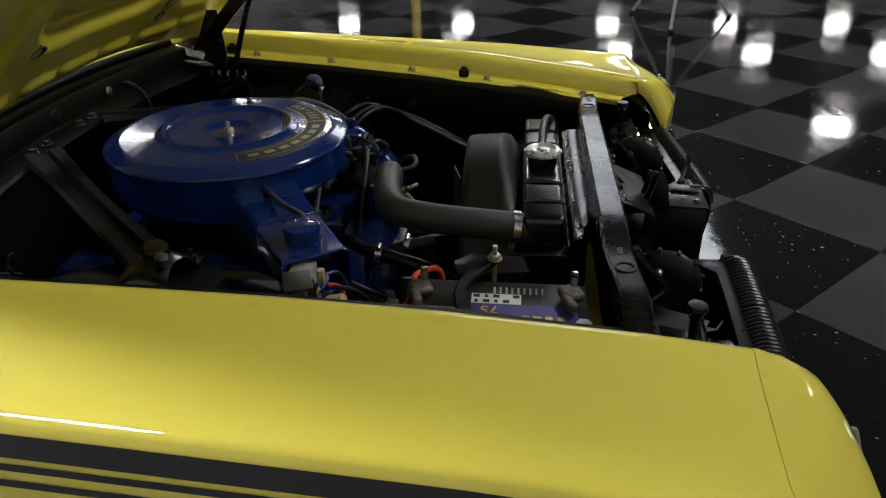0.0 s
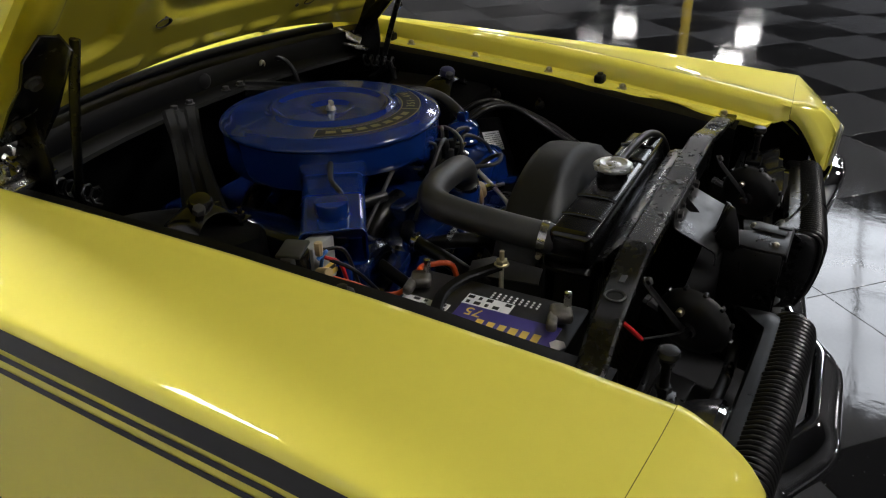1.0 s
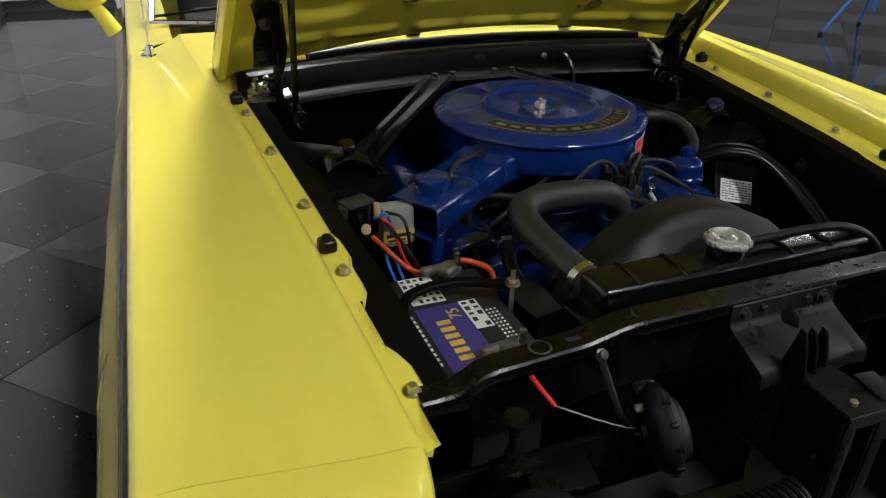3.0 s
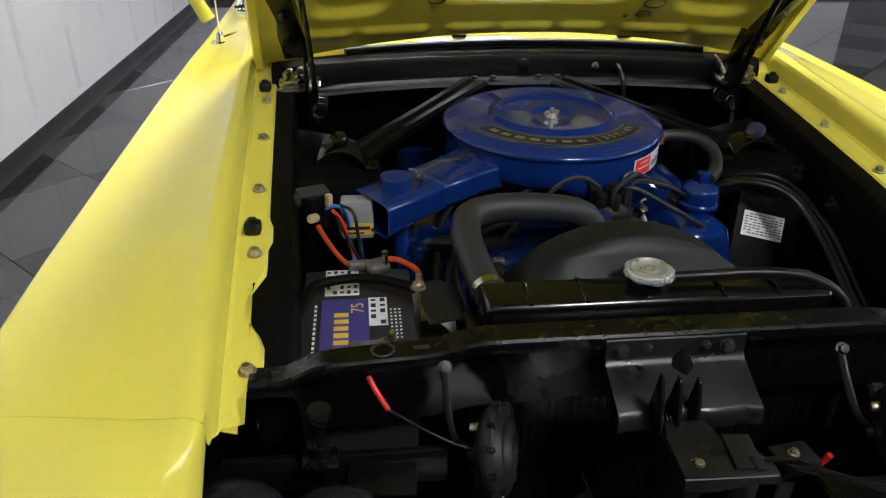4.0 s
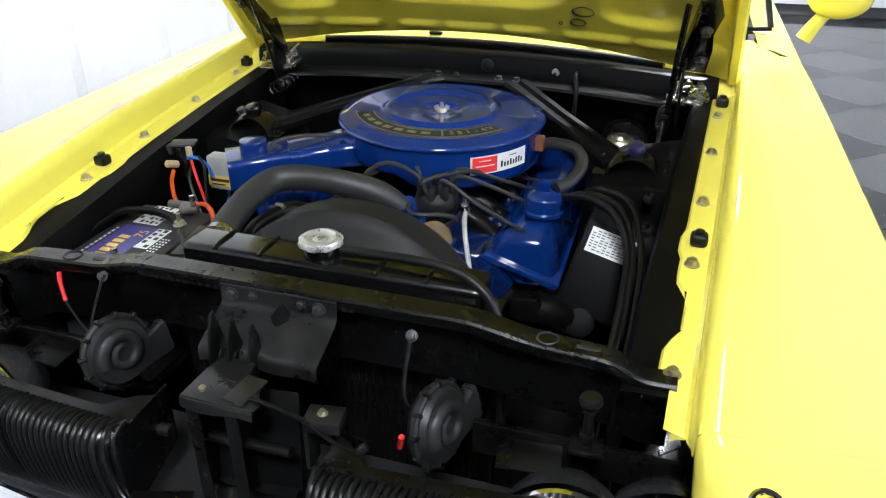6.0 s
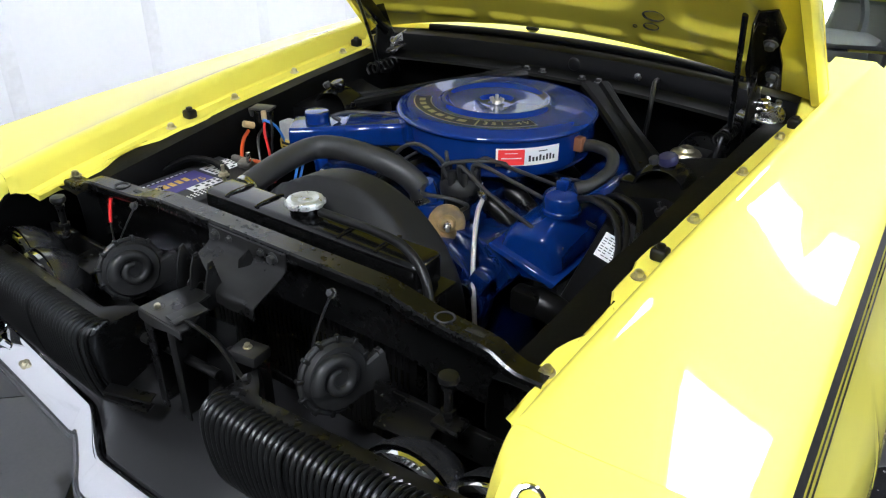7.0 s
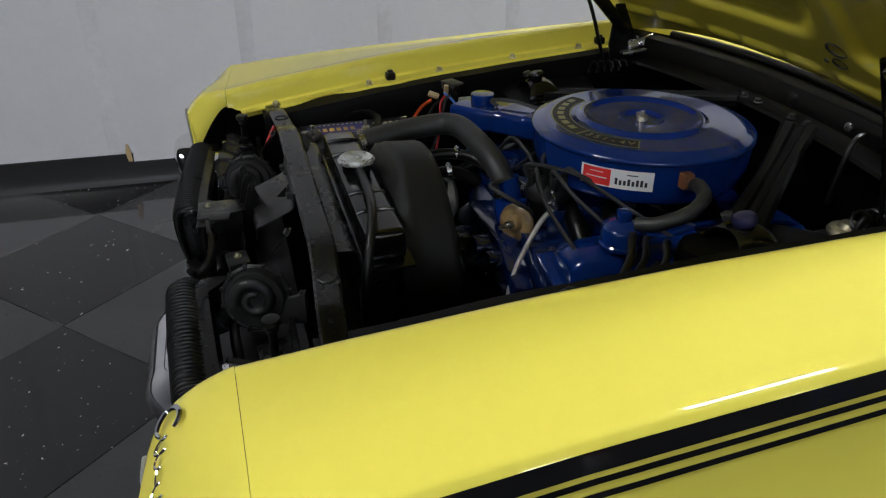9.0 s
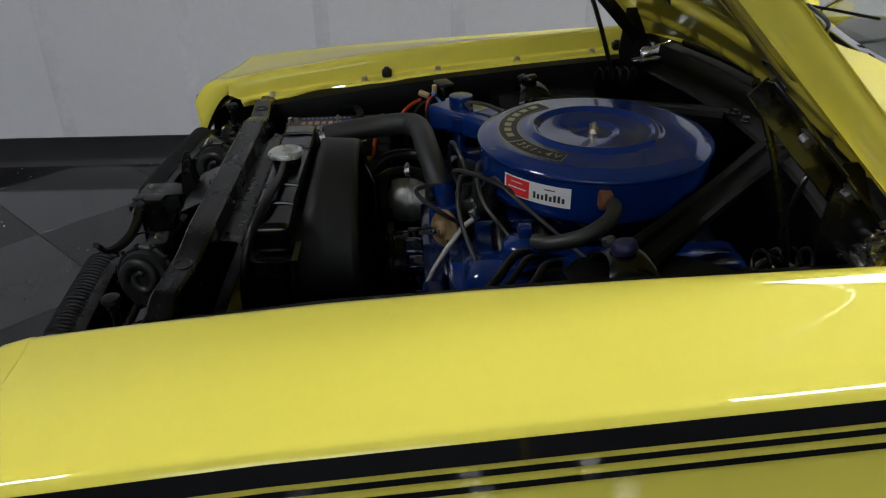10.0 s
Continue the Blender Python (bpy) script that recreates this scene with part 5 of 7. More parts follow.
# ---------------------------------------------------------------- cooling system
b = B()
box(b, 0.475, 0.068, 0.056, T(0.018, 0.110, 0.7975), 0.012, 4)
box(b, 0.51, 0.086, 0.006, T(0.018, 0.111, 0.768), 0.002)
for k in range(12):
    box(b, 0.026, 0.004, 0.010, T(-0.205 + k * 0.041, 0.0695, 0.771), 0.0012, 1)
radiator = part("radiator", b, GLOSSBLACK, car, "gloss black radiator with a ribbed top tank")
for x in (-0.16, -0.085, 0.10, 0.175):
    b = B()
    tube(b, [(x, 0.079, 0.8236), (x, 0.092, 0.8266), (x, 0.126, 0.8266), (x, 0.141, 0.8236)], 0.003, 8, 2)
    part("tank_rib", b, GLOSSBLACK, radiator)
b = B()
box(b, 0.49, 0.062, 0.46, T(0.018, 0.095, 0.535), 0.003)
core = part("radiator_core", b, DUSTBLACK, radiator, "dark finned radiator core")
b = B()
box(b, 0.004, 0.066, 0.44)
FIN = mesh_of("fin", b, DUSTBLACK)
for k in range(40):
    piece("fin", FIN, core, T(-0.21 + k * 0.0117, 0.095, 0.535))
b = B()
m = T(0.003, 0.110, 0.8325)
cyl(b, 0.026, 0.024, m @ T(0, 0, -0.008), 28, bev=0.002)
part("filler_neck", b, GLOSSBLACK, radiator)
cap = B()
lathe(cap, [(0.027, 0.010), (0.031, 0.012), (0.031, 0.018), (0.029, 0.021), (0.023, 0.0225), (0.020, 0.020), (0.012, 0.019), (0.009, 0.021), (0.0, 0.0215)], m, 40)
rcap = part("radiator_cap", cap, CAPPLATE, radiator, "plated steel radiator cap")
b = B()
box(b, 0.008, 0.015, 0.008, I4, 0.0028)
CAPLUG = mesh_of("cap_lug", b, CAPPLATE)
for k in range(8):
    a = k * math.pi / 4
    piece("cap_lug", CAPLUG, rcap, m @ pose(0.0295 * math.cos(a), 0.0295 * math.sin(a), 0.015, 0, 0, math.degrees(a)))
b = B()
tube(b, [(0.036, 0.110, 0.838), (0.08, 0.110, 0.838), (0.15, 0.106, 0.841), (0.215, 0.098, 0.838), (0.262, 0.084, 0.815), (0.283, 0.072, 0.77), (0.29, 0.066, 0.70), (0.292, 0.066, 0.60)], 0.0075, 10, 6)
part("overflow_hose", b, RUBBER, radiator, "thin black overflow hose")

# fan shroud
SZ, SR = 0.634, 0.229
b = B()
rows = []
NA = 56
for y, r, top in ((0.138, SR + 0.014, 0.150), (0.150, SR + 0.010, 0.160), (0.168, SR + 0.004, 0.205), (0.180, SR + 0.001, 0.226), (0.188, SR, 0.3), (0.232, SR - 0.003, 0.3), (0.242, SR - 0.005, 0.3), (0.246, SR - 0.009, 0.3), (0.246, SR - 0.015, 0.3), (0.24, SR - 0.017, 0.3), (0.16, SR - 0.014, 0.15)):
    rows.append([Vector((0.010 + r * math.cos(2 * math.pi * k / NA), y, SZ + min(r * math.sin(2 * math.pi * k / NA), top))) for k in range(NA)])
grid_faces(b, rows, wrap=True)
box(b, 0.50, 0.008, 0.20, T(0.012, 0.140, 0.67), 0.003)
box(b, 0.50, 0.030, 0.18, T(0.012, 0.150, 0.44), 0.003)
part("fan_shroud", b, PLASTIC, car, "black moulded fan shroud", sharp=80)

# top hose with two clamps
HOSE = [(-0.188, 0.118, 0.790), (-0.202, 0.155, 0.800), (-0.212, 0.215, 0.809), (-0.216, 0.285, 0.817), (-0.204, 0.340, 0.823), (-0.160, 0.362, 0.826), (-0.085, 0.372, 0.821), (-0.020, 0.382, 0.806), (0.016, 0.392, 0.778), (0.024, 0.396, 0.755)]
b = B()
tube(b, HOSE, 0.0235, 18, 8)
top_hose = part("radiator_hose", b, GREYRUBBER, car, "thick grey-black rubber radiator hose")
for p, q in ((HOSE[1], HOSE[2]), (HOSE[-1], HOSE[-2])):
    d = Vector(q) - Vector(p)
    b = B()
    m = frame_to(p, d)
    lathe(b, [(0.0243, -0.006), (0.0256, -0.006), (0.0256, 0.006), (0.0243, 0.006), (0.0243, -0.006)], m, 28)
    box(b, 0.012, 0.016, 0.011, m @ T(0.0, 0.028, 0), 0.002)
    cyl(b, 0.005, 0.024, m @ T(-0.012, 0.03, 0) @ pose(0, 0, 0, 0, 90, 0), 8)
    part("hose_clamp", b, STEEL, top_hose, "steel hose clamp")

# heater hoses and a small ribbed hose under the snorkel
for pts, r in (([(-0.12, 0.44, 0.72), (-0.20, 0.39, 0.745), (-0.235, 0.30, 0.74), (-0.22, 0.24, 0.70)], 0.012),
               ([(-0.16, 0.40, 0.70), (-0.16, 0.34, 0.73), (-0.13, 0.28, 0.73), (-0.08, 0.28, 0.68)], 0.013),
               ([(-0.10, 0.50, 0.76), (-0.20, 0.53, 0.76), (-0.24, 0.47, 0.73), (-0.25, 0.36, 0.68)], 0.011)):
    b = B()
    tube(b, pts, r, 12, 6)
    part("heater_hose", b, RUBBER, engine)
for p in ((-0.215, 0.37, 0.747), (-0.155, 0.333, 0.735)):
    b = B()
    lathe(b, [(0.0128, -0.005), (0.0142, -0.005), (0.0142, 0.005), (0.0128, 0.005), (0.0128, -0.005)], frame_to(p, (0.1, 0.9, 0.1)), 20)
    cyl(b, 0.004, 0.018, T(p[0] - 0.008, p[1], p[2] + 0.013) @ pose(0, 0, 0, 0, 90, 0), 8)
    part("hose_clamp", b, STEEL, engine, "steel hose clamp")

# alternator low on the passenger side
b = B()
m = frame_to((-0.278, 0.285, 0.615), (0, 1, 0), (0, 0, 1))
lathe(b, [(0.0, 0.0), (0.020, 0.0), (0.024, 0.006), (0.046, 0.010), (0.054, 0.020), (0.056, 0.045), (0.058, 0.047), (0.058, 0.056), (0.056, 0.058), (0.054, 0.085), (0.040, 0.096), (0.0, 0.098)], m, 32)
alt = part("alternator", b, ALU, engine, "silver cast alternator")
b = B()
cyl(b, 0.034, 0.018, m @ T(0, 0, -0.022), 28, bev=0.003)
part("pulley", b, DARKSTEEL, alt)
for k in range(8):
    a = k * math.pi / 4
    b = B()
    box(b, 0.016, 0.007, 0.006, m @ pose(0.038 * math.cos(a), 0.038 * math.sin(a), 0.0125, 0, 0, math.degrees(a)), 0.002)
    part("cooling_slot", b, GLASSDARK, alt)
b = B()
box(b, 0.030, 0.022, 0.030, T(-0.262, 0.345, 0.672), 0.004)
part("terminal_block", b, CREAM, alt, "pale terminal block")

# ---------------------------------------------------------------- battery side
BX, BY, BZ = -0.382, 0.172, 0.761
b = B()
box(b, 0.150, 0.245, 0.19, T(BX, BY, BZ - 0.108), 0.004)
box(b, 0.158, 0.252, 0.022, T(BX, BY, BZ - 0.011), 0.005)
battery = part("battery", b, BATTERY, car, "black battery with a purple label")
b = B()
box(b, 0.066, 0.146, 0.0016, T(-0.400, 0.138, BZ + 0.0006), 0.0004, 1)
lab = part("battery_label", b, PURPLE, battery, "purple and gold top label")
b = B()
for k in range(6):
    w = 0.0135 if k != 2 else 0.015
    box(b, 0.020, w * 0.74, 0.0008, T(-0.405, 0.088 + k * 0.0162, BZ + 0.0016), 0.0002, 1)
part("lettering", b, GOLD, lab, "gold lettering on the purple label")
letters("lettering", "75", 0.026, GOLD, lab, T(-0.382, 0.186, BZ + 0.0015) @ pose(0, 0, 0, 0, 0, 90))
b = B()
cyl(b, 0.011, 0.0012, T(-0.405, 0.058, BZ + 0.0008), 6)
part("maker_mark", b, WHITE, battery, "white six-sided mark")
b = B()
box(b, 0.0016, 0.16, 0.10, T(BX + 0.0752, BY + 0.03, BZ - 0.085), 0.0004, 1)
lab2 = part("battery_label", b, INK, battery, "black side label with gold print")
b = B()
for k in range(6):
    box(b, 0.0008, 0.015, 0.022, T(BX + 0.0764, BY - 0.03 + k * 0.021, BZ - 0.060), 0.0002, 1)
part("lettering", b, GOLD, lab2)
letters("lettering", "75", 0.028, GOLD, lab2, frame_to((BX + 0.0764, BY + 0.08, BZ - 0.092), (1, 0, 0), (0, 1, 0)))
for cx, cy, sx, sy in ((-0.405, 0.258, 0.050, 0.072), (-0.354, 0.177, 0.026, 0.070)):
    b = B()
    box(b, sx, sy, 0.0014, T(cx, cy, BZ + 0.0006), 0.0003, 1)
    st = part("caution_sticker", b, WHITE, battery, "white printed caution sticker")
    b = B()
    nx, ny = max(2, int(sx / 0.009)), max(2, int(sy / 0.012))
    for i in range(nx):
        for j in range(ny):
            if (i * 7 + j * 3) % 5:
                box(b, sx / nx * 0.55, sy / ny * (0.35 + 0.3 * ((i + j) % 2)), 0.0006, T(cx - sx / 2 + sx * (i + 0.5) / nx, cy - sy / 2 + sy * (j + 0.5) / ny, BZ + 0.0014))
    tagged(part("small_print", b, INK, st), kind="stuff")
b = B()
for i in range(3):
    for j in range(9):
        box(b, 0.003, 0.003, 0.0008, T(BX + 0.046 + i * 0.006, BY - 0.06 + j * 0.0085, BZ + 0.0005))
for j in range(11):
    box(b, 0.0035, 0.006, 0.0008, T(-0.441, 0.085 + j * 0.011, BZ + 0.0005))
tagged(part("small_print", b, WHITE, battery), "rows of white printed dots", kind="stuff")
for x, y in ((-0.350, 0.073), (-0.352, 0.284)):
    b = B()
    cyl(b, 0.010, 0.018, T(x, y, BZ), 16, r2=0.008, bev=0.002)
    box(b, 0.034, 0.030, 0.016, T(x, y, BZ + 0.012) @ pose(0, 0, 0, 0, 0, 25), 0.006, 3)
    box(b, 0.042, 0.014, 0.014, T(x - 0.024, y + 0.004, BZ + 0.013) @ pose(0, 0, 0, 0, 8, 15), 0.005, 3)
    term = part("battery_terminal", b, LEAD, battery, "corroded grey lead terminal clamp")
    b = B()
    cyl(b, 0.0055, 0.030, T(x + 0.012, y - 0.004, BZ + 0.010), 6, bev=0.001)
    part("terminal_bolt", b, STEEL, term)
# flat strap that rises over the battery between its rods
b = B()
strap = smooth_path([(-0.470, 0.150, 0.762), (-0.462, 0.170, 0.777), (-0.445, 0.208, 0.786), (-0.415, 0.222, 0.788), (-0.380, 0.226, 0.788), (-0.345, 0.218, 0.788), (-0.318, 0.203, 0.788), (-0.297, 0.184, 0.792)], 5)
rows = []
for i, p in enumerate(strap):
    d = (strap[min(i + 1, len(strap) - 1)] - strap[max(i - 1, 0)])
    n = Vector((-d.y, d.x, 0)).normalized() * 0.008
    rows.append([p - n - Vector((0, 0, 0.004)), p - n + Vector((0, 0, 0.002)), p - n * 0.7 + Vector((0, 0, 0.004)), p + n * 0.7 + Vector((0, 0, 0.004)), p + n + Vector((0, 0, 0.002)), p + n - Vector((0, 0, 0.004))])
vs = grid_faces(b, rows, wrap=True)
b.faces.new(vs[0])
b.faces.new(vs[-1])
part("battery_clamp", b, APRON, battery, "black battery hold-down strap")
for x, y, z in ((-0.477, 0.131, 0.785), (-0.297, 0.182, 0.796)):
    b = B()
    cyl(b, 0.0036, z - 0.63, T(x, y, 0.65), 10)
    cyl(b, 0.009, 0.006, T(x, y, z), 6, bev=0.001)
    cyl(b, 0.011, 0.0018, T(x, y, z - 0.002), 16)
    part("hold_down_rod", b, ZINC, battery, "rusty hold-down rod")
b = B()
box(b, 0.17, 0.27, 0.010, T(BX, BY, BZ - 0.21), 0.003)
box(b, 0.02, 0.24, 0.1, T(BX - 0.10, BY, BZ - 0.18), 0.003)
part("battery_tray", b, BLACK, battery)
b = B()
prism(b, [(-0.285, 0.13), (-0.24, 0.14), (-0.235, 0.22), (-0.262, 0.245), (-0.30, 0.235)], 0.003, T(0, 0, 0.765), 0.0008)
part("bracket", b, DUSTGREY, battery, "dusty steel bracket")

# starter relay, regulator, cables and wires on the passenger apron
b = B()
cyl(b, 0.022, 0.062, T(-0.452, 0.428, 0.772), 24, bev=0.003)
part("starter_relay", b, GLOSSBLACK, apron_r, "black starter relay can")
b = B()
box(b, 0.05, 0.036, 0.006, T(-0.452, 0.428, 0.837) @ pose(0, 0, 0, 0, 0, 20), 0.004)
box(b, 0.012, 0.02, 0.02, T(-0.476, 0.419, 0.826), 0.003)
part("relay_cap", b, DARKSTEEL, apron_r, "grey metal cap")
RM = T(-0.381, 0.446, 0.779)
b = B()
box(b, 0.054, 0.032, 0.070, RM, 0.004)
box(b, 0.066, 0.004, 0.020, RM @ T(0, 0.012, -0.030), 0.001)
reg = part("voltage_regulator", b, GREYENAMEL, apron_r, "grey enamelled regulator box")
b = B()
box(b, 0.0535, 0.0008, 0.022, RM @ T(0, -0.0164, -0.016))
part("sticker", b, GOLD, reg, "yellow sticker")
b = B()
box(b, 0.042, 0.0008, 0.006, RM @ T(0, -0.0171, -0.014))
box(b, 0.030, 0.0008, 0.003, RM @ T(-0.004, -0.0171, -0.023))
part("lettering", b, INK, reg)
b = B()
tube(b, [(-0.346, 0.290, 0.776), (-0.330, 0.296, 0.778), (-0.310, 0.286, 0.776), (-0.290, 0.265, 0.768), (-0.284, 0.255, 0.72)], 0.0045, 10, 5)
part("battery_cable", b, ORANGE, battery, "orange battery cable")
b = B()
tube(b, [(-0.443, 0.372, 0.800), (-0.430, 0.345, 0.790), (-0.408, 0.318, 0.770), (-0.388, 0.305, 0.762), (-0.362, 0.300, 0.760)], 0.0040, 10, 5)
part("starter_cable", b, ORANGE, apron_r, "orange starter cable")
b = B()
cyl(b, 0.0075, 0.026, T(-0.447, 0.392, 0.806) @ pose(0, 0, 0, 70, 0, -15), 12, bev=0.002)
cyl(b, 0.006, 0.02, T(-0.425, 0.405, 0.82), 8, bev=0.001)
part("cable_lug", b, TAN, apron_r, "brown cable lug")
for pts, mat_ in (([(-0.43, 0.405, 0.815), (-0.415, 0.400, 0.822), (-0.40, 0.42, 0.80), (-0.39, 0.44, 0.74)], WIREBLUE), ([(-0.42, 0.40, 0.815), (-0.405, 0.385, 0.80), (-0.39, 0.38, 0.75), (-0.36, 0.36, 0.70)], RED),
                  ([(-0.41, 0.41, 0.82), (-0.385, 0.39, 0.81), (-0.375, 0.37, 0.74), (-0.35, 0.34, 0.69)], RUBBER), ([(-0.392, 0.470, 0.728), (-0.392, 0.460, 0.70), (-0.385, 0.44, 0.67)], WIREBLUE),
                  ([(-0.375, 0.470, 0.728), (-0.376, 0.460, 0.70), (-0.37, 0.44, 0.67)], WIREBLUE), ([(-0.415, 0.395, 0.81), (-0.40, 0.36, 0.79), (-0.36, 0.33, 0.72)], RUBBER)):
    b = B()
    tube(b, pts, 0.0030, 6, 5)
    part("wire", b, mat_, apron_r)

# ---------------------------------------------------------------- driver side of the bay
# sloped black cover plate with a printed tag
PM = frame_to((0.3955, 0.5005, 0.702), (0.064, -0.878, 0.475), (0.083, -0.005, -0.0205))
b = B()
box(b, 0.140, 0.20, 0.05, PM @ T(0.012, -0.040, -0.025), 0.006)
plate_l = part("tower_plate", b, APRON, apron_l, "black sloped front plate of the shock tower")
b = B()
box(b, 0.086, 0.048, 0.0012, PM @ T(0.0, 0.0, 0.0006), 0.0003, 1)
tagl = part("printed_tag", b, WHITE, plate_l, "silver-white printed specification tag")
b = B()
for j in range(8):
    for i in range(9):
        if (i * 5 + j * 3) % 7:
            box(b, 0.0066, 0.0018, 0.0005, PM @ T(-0.0365 + i * 0.0091, 0.0185 - j * 0.0052, 0.0013))
tagged(part("small_print", b, INK, tagl), kind="stuff")
b = B()
cyl(b, 0.028, 0.012, PM @ T(0.0, -0.155, -0.01), 24, bev=0.003)
lathe(b, [(0.022, 0.012), (0.018, 0.009), (0.0, 0.009)], PM @ T(0.0, -0.155, -0.01), 24)
part("horn_relay", b, APRON, apron_l)
# loom along the apron
for k, (dx, r, ribs) in enumerate(((0.0, 0.0065, 0.10), (0.016, 0.0055, 0.0), (0.040, 0.006, 0.0))):
    b = B()
    tube(b, [(0.295 + dx, 0.52 + dx, 0.78), (0.34 + dx * 0.8, 0.49 + dx, 0.80), (0.395 + dx * 0.7, 0.455 + dx, 0.792), (0.428 + dx * 0.6, 0.40, 0.752), (0.432 + dx * 0.6, 0.30, 0.70), (0.425 + dx * 0.6, 0.18, 0.64), (0.42 + dx * 0.5, 0.08, 0.58)], r, 10, 12, ribs)
    part("wiring_loom", b, RUBBER, apron_l, "black sleeved wiring loom")
for x, y, z in ((0.462, 0.41, 0.80), (0.455, 0.52, 0.812)):
    b = B()
    cyl(b, 0.011, 0.014, T(x, y, z - 0.02) @ pose(0, 0, 0, 0, -30, 0), 14, bev=0.003)
    cyl(b, 0.004, 0.02, T(x, y, z - 0.015) @ pose(0, 0, 0, 0, -30, 0), 8)
    part("clip", b, RUBBER, apron_l)
# brake fluid reservoir, bright cap and bracket
b = B()
box(b, 0.075, 0.13, 0.06, T(0.372, 0.905, 0.735), 0.01)
cyl(b, 0.055, 0.05, frame_to((0.372, 0.985, 0.73), (0, 1, 0)), 28, bev=0.006)
mc = part("brake_master_cylinder", b, DUSTBLACK, car, "dusty cast brake master cylinder")
b = B()
lathe(b, [(0.032, 0.0), (0.034, 0.006), (0.030, 0.012), (0.018, 0.014), (0.014, 0.022), (0.0, 0.024)], T(0.370, 0.885, 0.766), 26)
part("reservoir_cap", b, ZINC, mc, "gold plated cap")
b = B()
tube(b, [(0.452, 0.88, 0.80), (0.46, 0.85, 0.82), (0.455, 0.82, 0.845), (0.452, 0.80, 0.80), (0.445, 0.78, 0.74)], 0.006, 8, 5)
part("brake_line", b, RUBBER, mc)
# exhaust manifold end, driver side
b = B()
tube(b, [(0.27, 0.42, 0.60), (0.31, 0.43, 0.585), (0.34, 0.47, 0.55), (0.35, 0.56, 0.50)], 0.03, 12, 4)
box(b, 0.06, 0.04, 0.05, T(0.26, 0.41, 0.60), 0.01)
part("exhaust_manifold", b, DUSTBLACK, engine, "dark iron exhaust manifold")

# ---------------------------------------------------------------- radiator support and nose
def sup_z(x):
    return 0.800 + 0.018 * step01(-0.47, -0.42, x) * (1 - step01(0.43, 0.48, x)) + 0.014 * step01(-0.31, -0.22, x) * (1 - step01(0.24, 0.36, x))


def sup_y(x):
    return -0.008 - 0.012 * step01(0.25, 0.5, abs(x))


def sup_w(x):
    return 0.036 - 0.005 * step01(0.25, 0.5, abs(x))


b = B()
rows = []
for i in range(57):
    x = -0.505 + 1.02 * i / 56
    z, y = sup_z(x), sup_y(x)
    w = sup_w(x)
    rows.append([Vector((x, yy, zz)) for yy, zz in ((y + 0.030, z - 0.115), (y + 0.026, z - 0.03), (y + 0.012, z - 0.016), (y + 0.0005, z - 0.013), (y - 0.001, z - 0.008), (y - 0.001, z - 0.001), (y + 0.001, z + 0.0006), (y + 0.004, z), (y + w * 0.5, z + 0.0004), (y + w - 0.003, z), (y + w, z - 0.003), (y + w + 0.002, z - 0.035))])
grid_faces(b, rows)
shell(b, 0.002)
support = part("radiator_support", b, BLACK, car, "black pressed radiator support beam")
b = B()
rows = []
for i in range(71):
    x = -0.225 + 0.330 * i / 70
    z, y, w = sup_z(x) + 0.0014 + 0.00035 * math.sin(i * 2.1), sup_y(x), sup_w(x)
    rows.append([Vector((x + 0.0025 * math.sin(j * 1.7 + i), yy, zz)) for j, (yy, zz) in enumerate(((y - 0.003, z - 0.016), (y - 0.001, z - 0.003), (y + 0.005, z), (y + w * 0.5, z + 0.0006), (y + w - 0.004, z), (y + w + 0.0025, z - 0.008)))])
grid_faces(b, rows)
part("sealing_tape", b, TAPE, support, "wrinkled black tape over the beam")
for x in (-0.352, 0.358):
    b = B()
    lathe(b, [(0.0145, 0.0), (0.013, 0.0012), (0.0115, 0.0006), (0.011, -0.003), (0.0, -0.003)], T(x, sup_y(x) + sup_w(x) * 0.5, sup_z(x) + 0.003), 28)
    part("round_hole", b, GLASSDARK, support)
    b = B()
    box(b, 0.028, 0.008, 0.0012, T(x + 0.05, sup_y(x + 0.05) + 0.016, sup_z(x + 0.05) + 0.0025), 0.0003, 1)
    part("slot", b, GLASSDARK, support)
# shroud panel between beam and radiator
b = B()
rows = []
for i in range(15):
    x = -0.235 + 0.49 * i / 14
    k = 0.022 * (1 - step01(-0.225, -0.16, x))
    rows.append([Vector((x, yy, zz)) for yy, zz in ((0.029 + k, 0.770), (0.0295 + k, 0.790), (0.032 + k, 0.7985), (0.036 + k * 0.8, 0.8005), (0.054, 0.7985), (0.063, 0.794), (0.067, 0.785), (0.067, 0.55))])
grid_faces(b, rows)
shell(b, 0.002)
part("air_deflector", b, BLACK, support, "satin black air deflector panel")

# latch plate: bolted flange, sloping shelf with a turned-down lip
b = B()
prof = [(-0.0115, 0.8300), (-0.0135, 0.8285), (-0.0145, 0.808), (-0.0165, 0.802), (-0.024, 0.797), (-0.050, 0.787), (-0.076, 0.776), (-0.081, 0.772), (-0.083, 0.764), (-0.083, 0.752)]
rows = []
for i in range(19):
    x = -0.090 + 0.172 * i / 18
    e = max(0.0, abs(x + 0.004) - 0.070) / 0.016
    rows.append([Vector((x, y + 0.0015 * math.sin(i * 0.9) * (y < -0.06), z - 0.0015 * e * e * (y < -0.03))) for y, z in prof])
grid_faces(b, rows)
bmesh.ops.recalc_face_normals(b, faces=b.faces)
shell(b, 0.0025)
latch_plate = part("latch_plate", b, DUSTGREY, support, "dusty grey latch mounting plate")
for x in (-0.072, 0.058):
    piece("bolt", DARKBOLT, latch_plate, frame_to((x, -0.0145, 0.817), (0, -1, 0)) @ Matrix.Scale(0.85, 4))
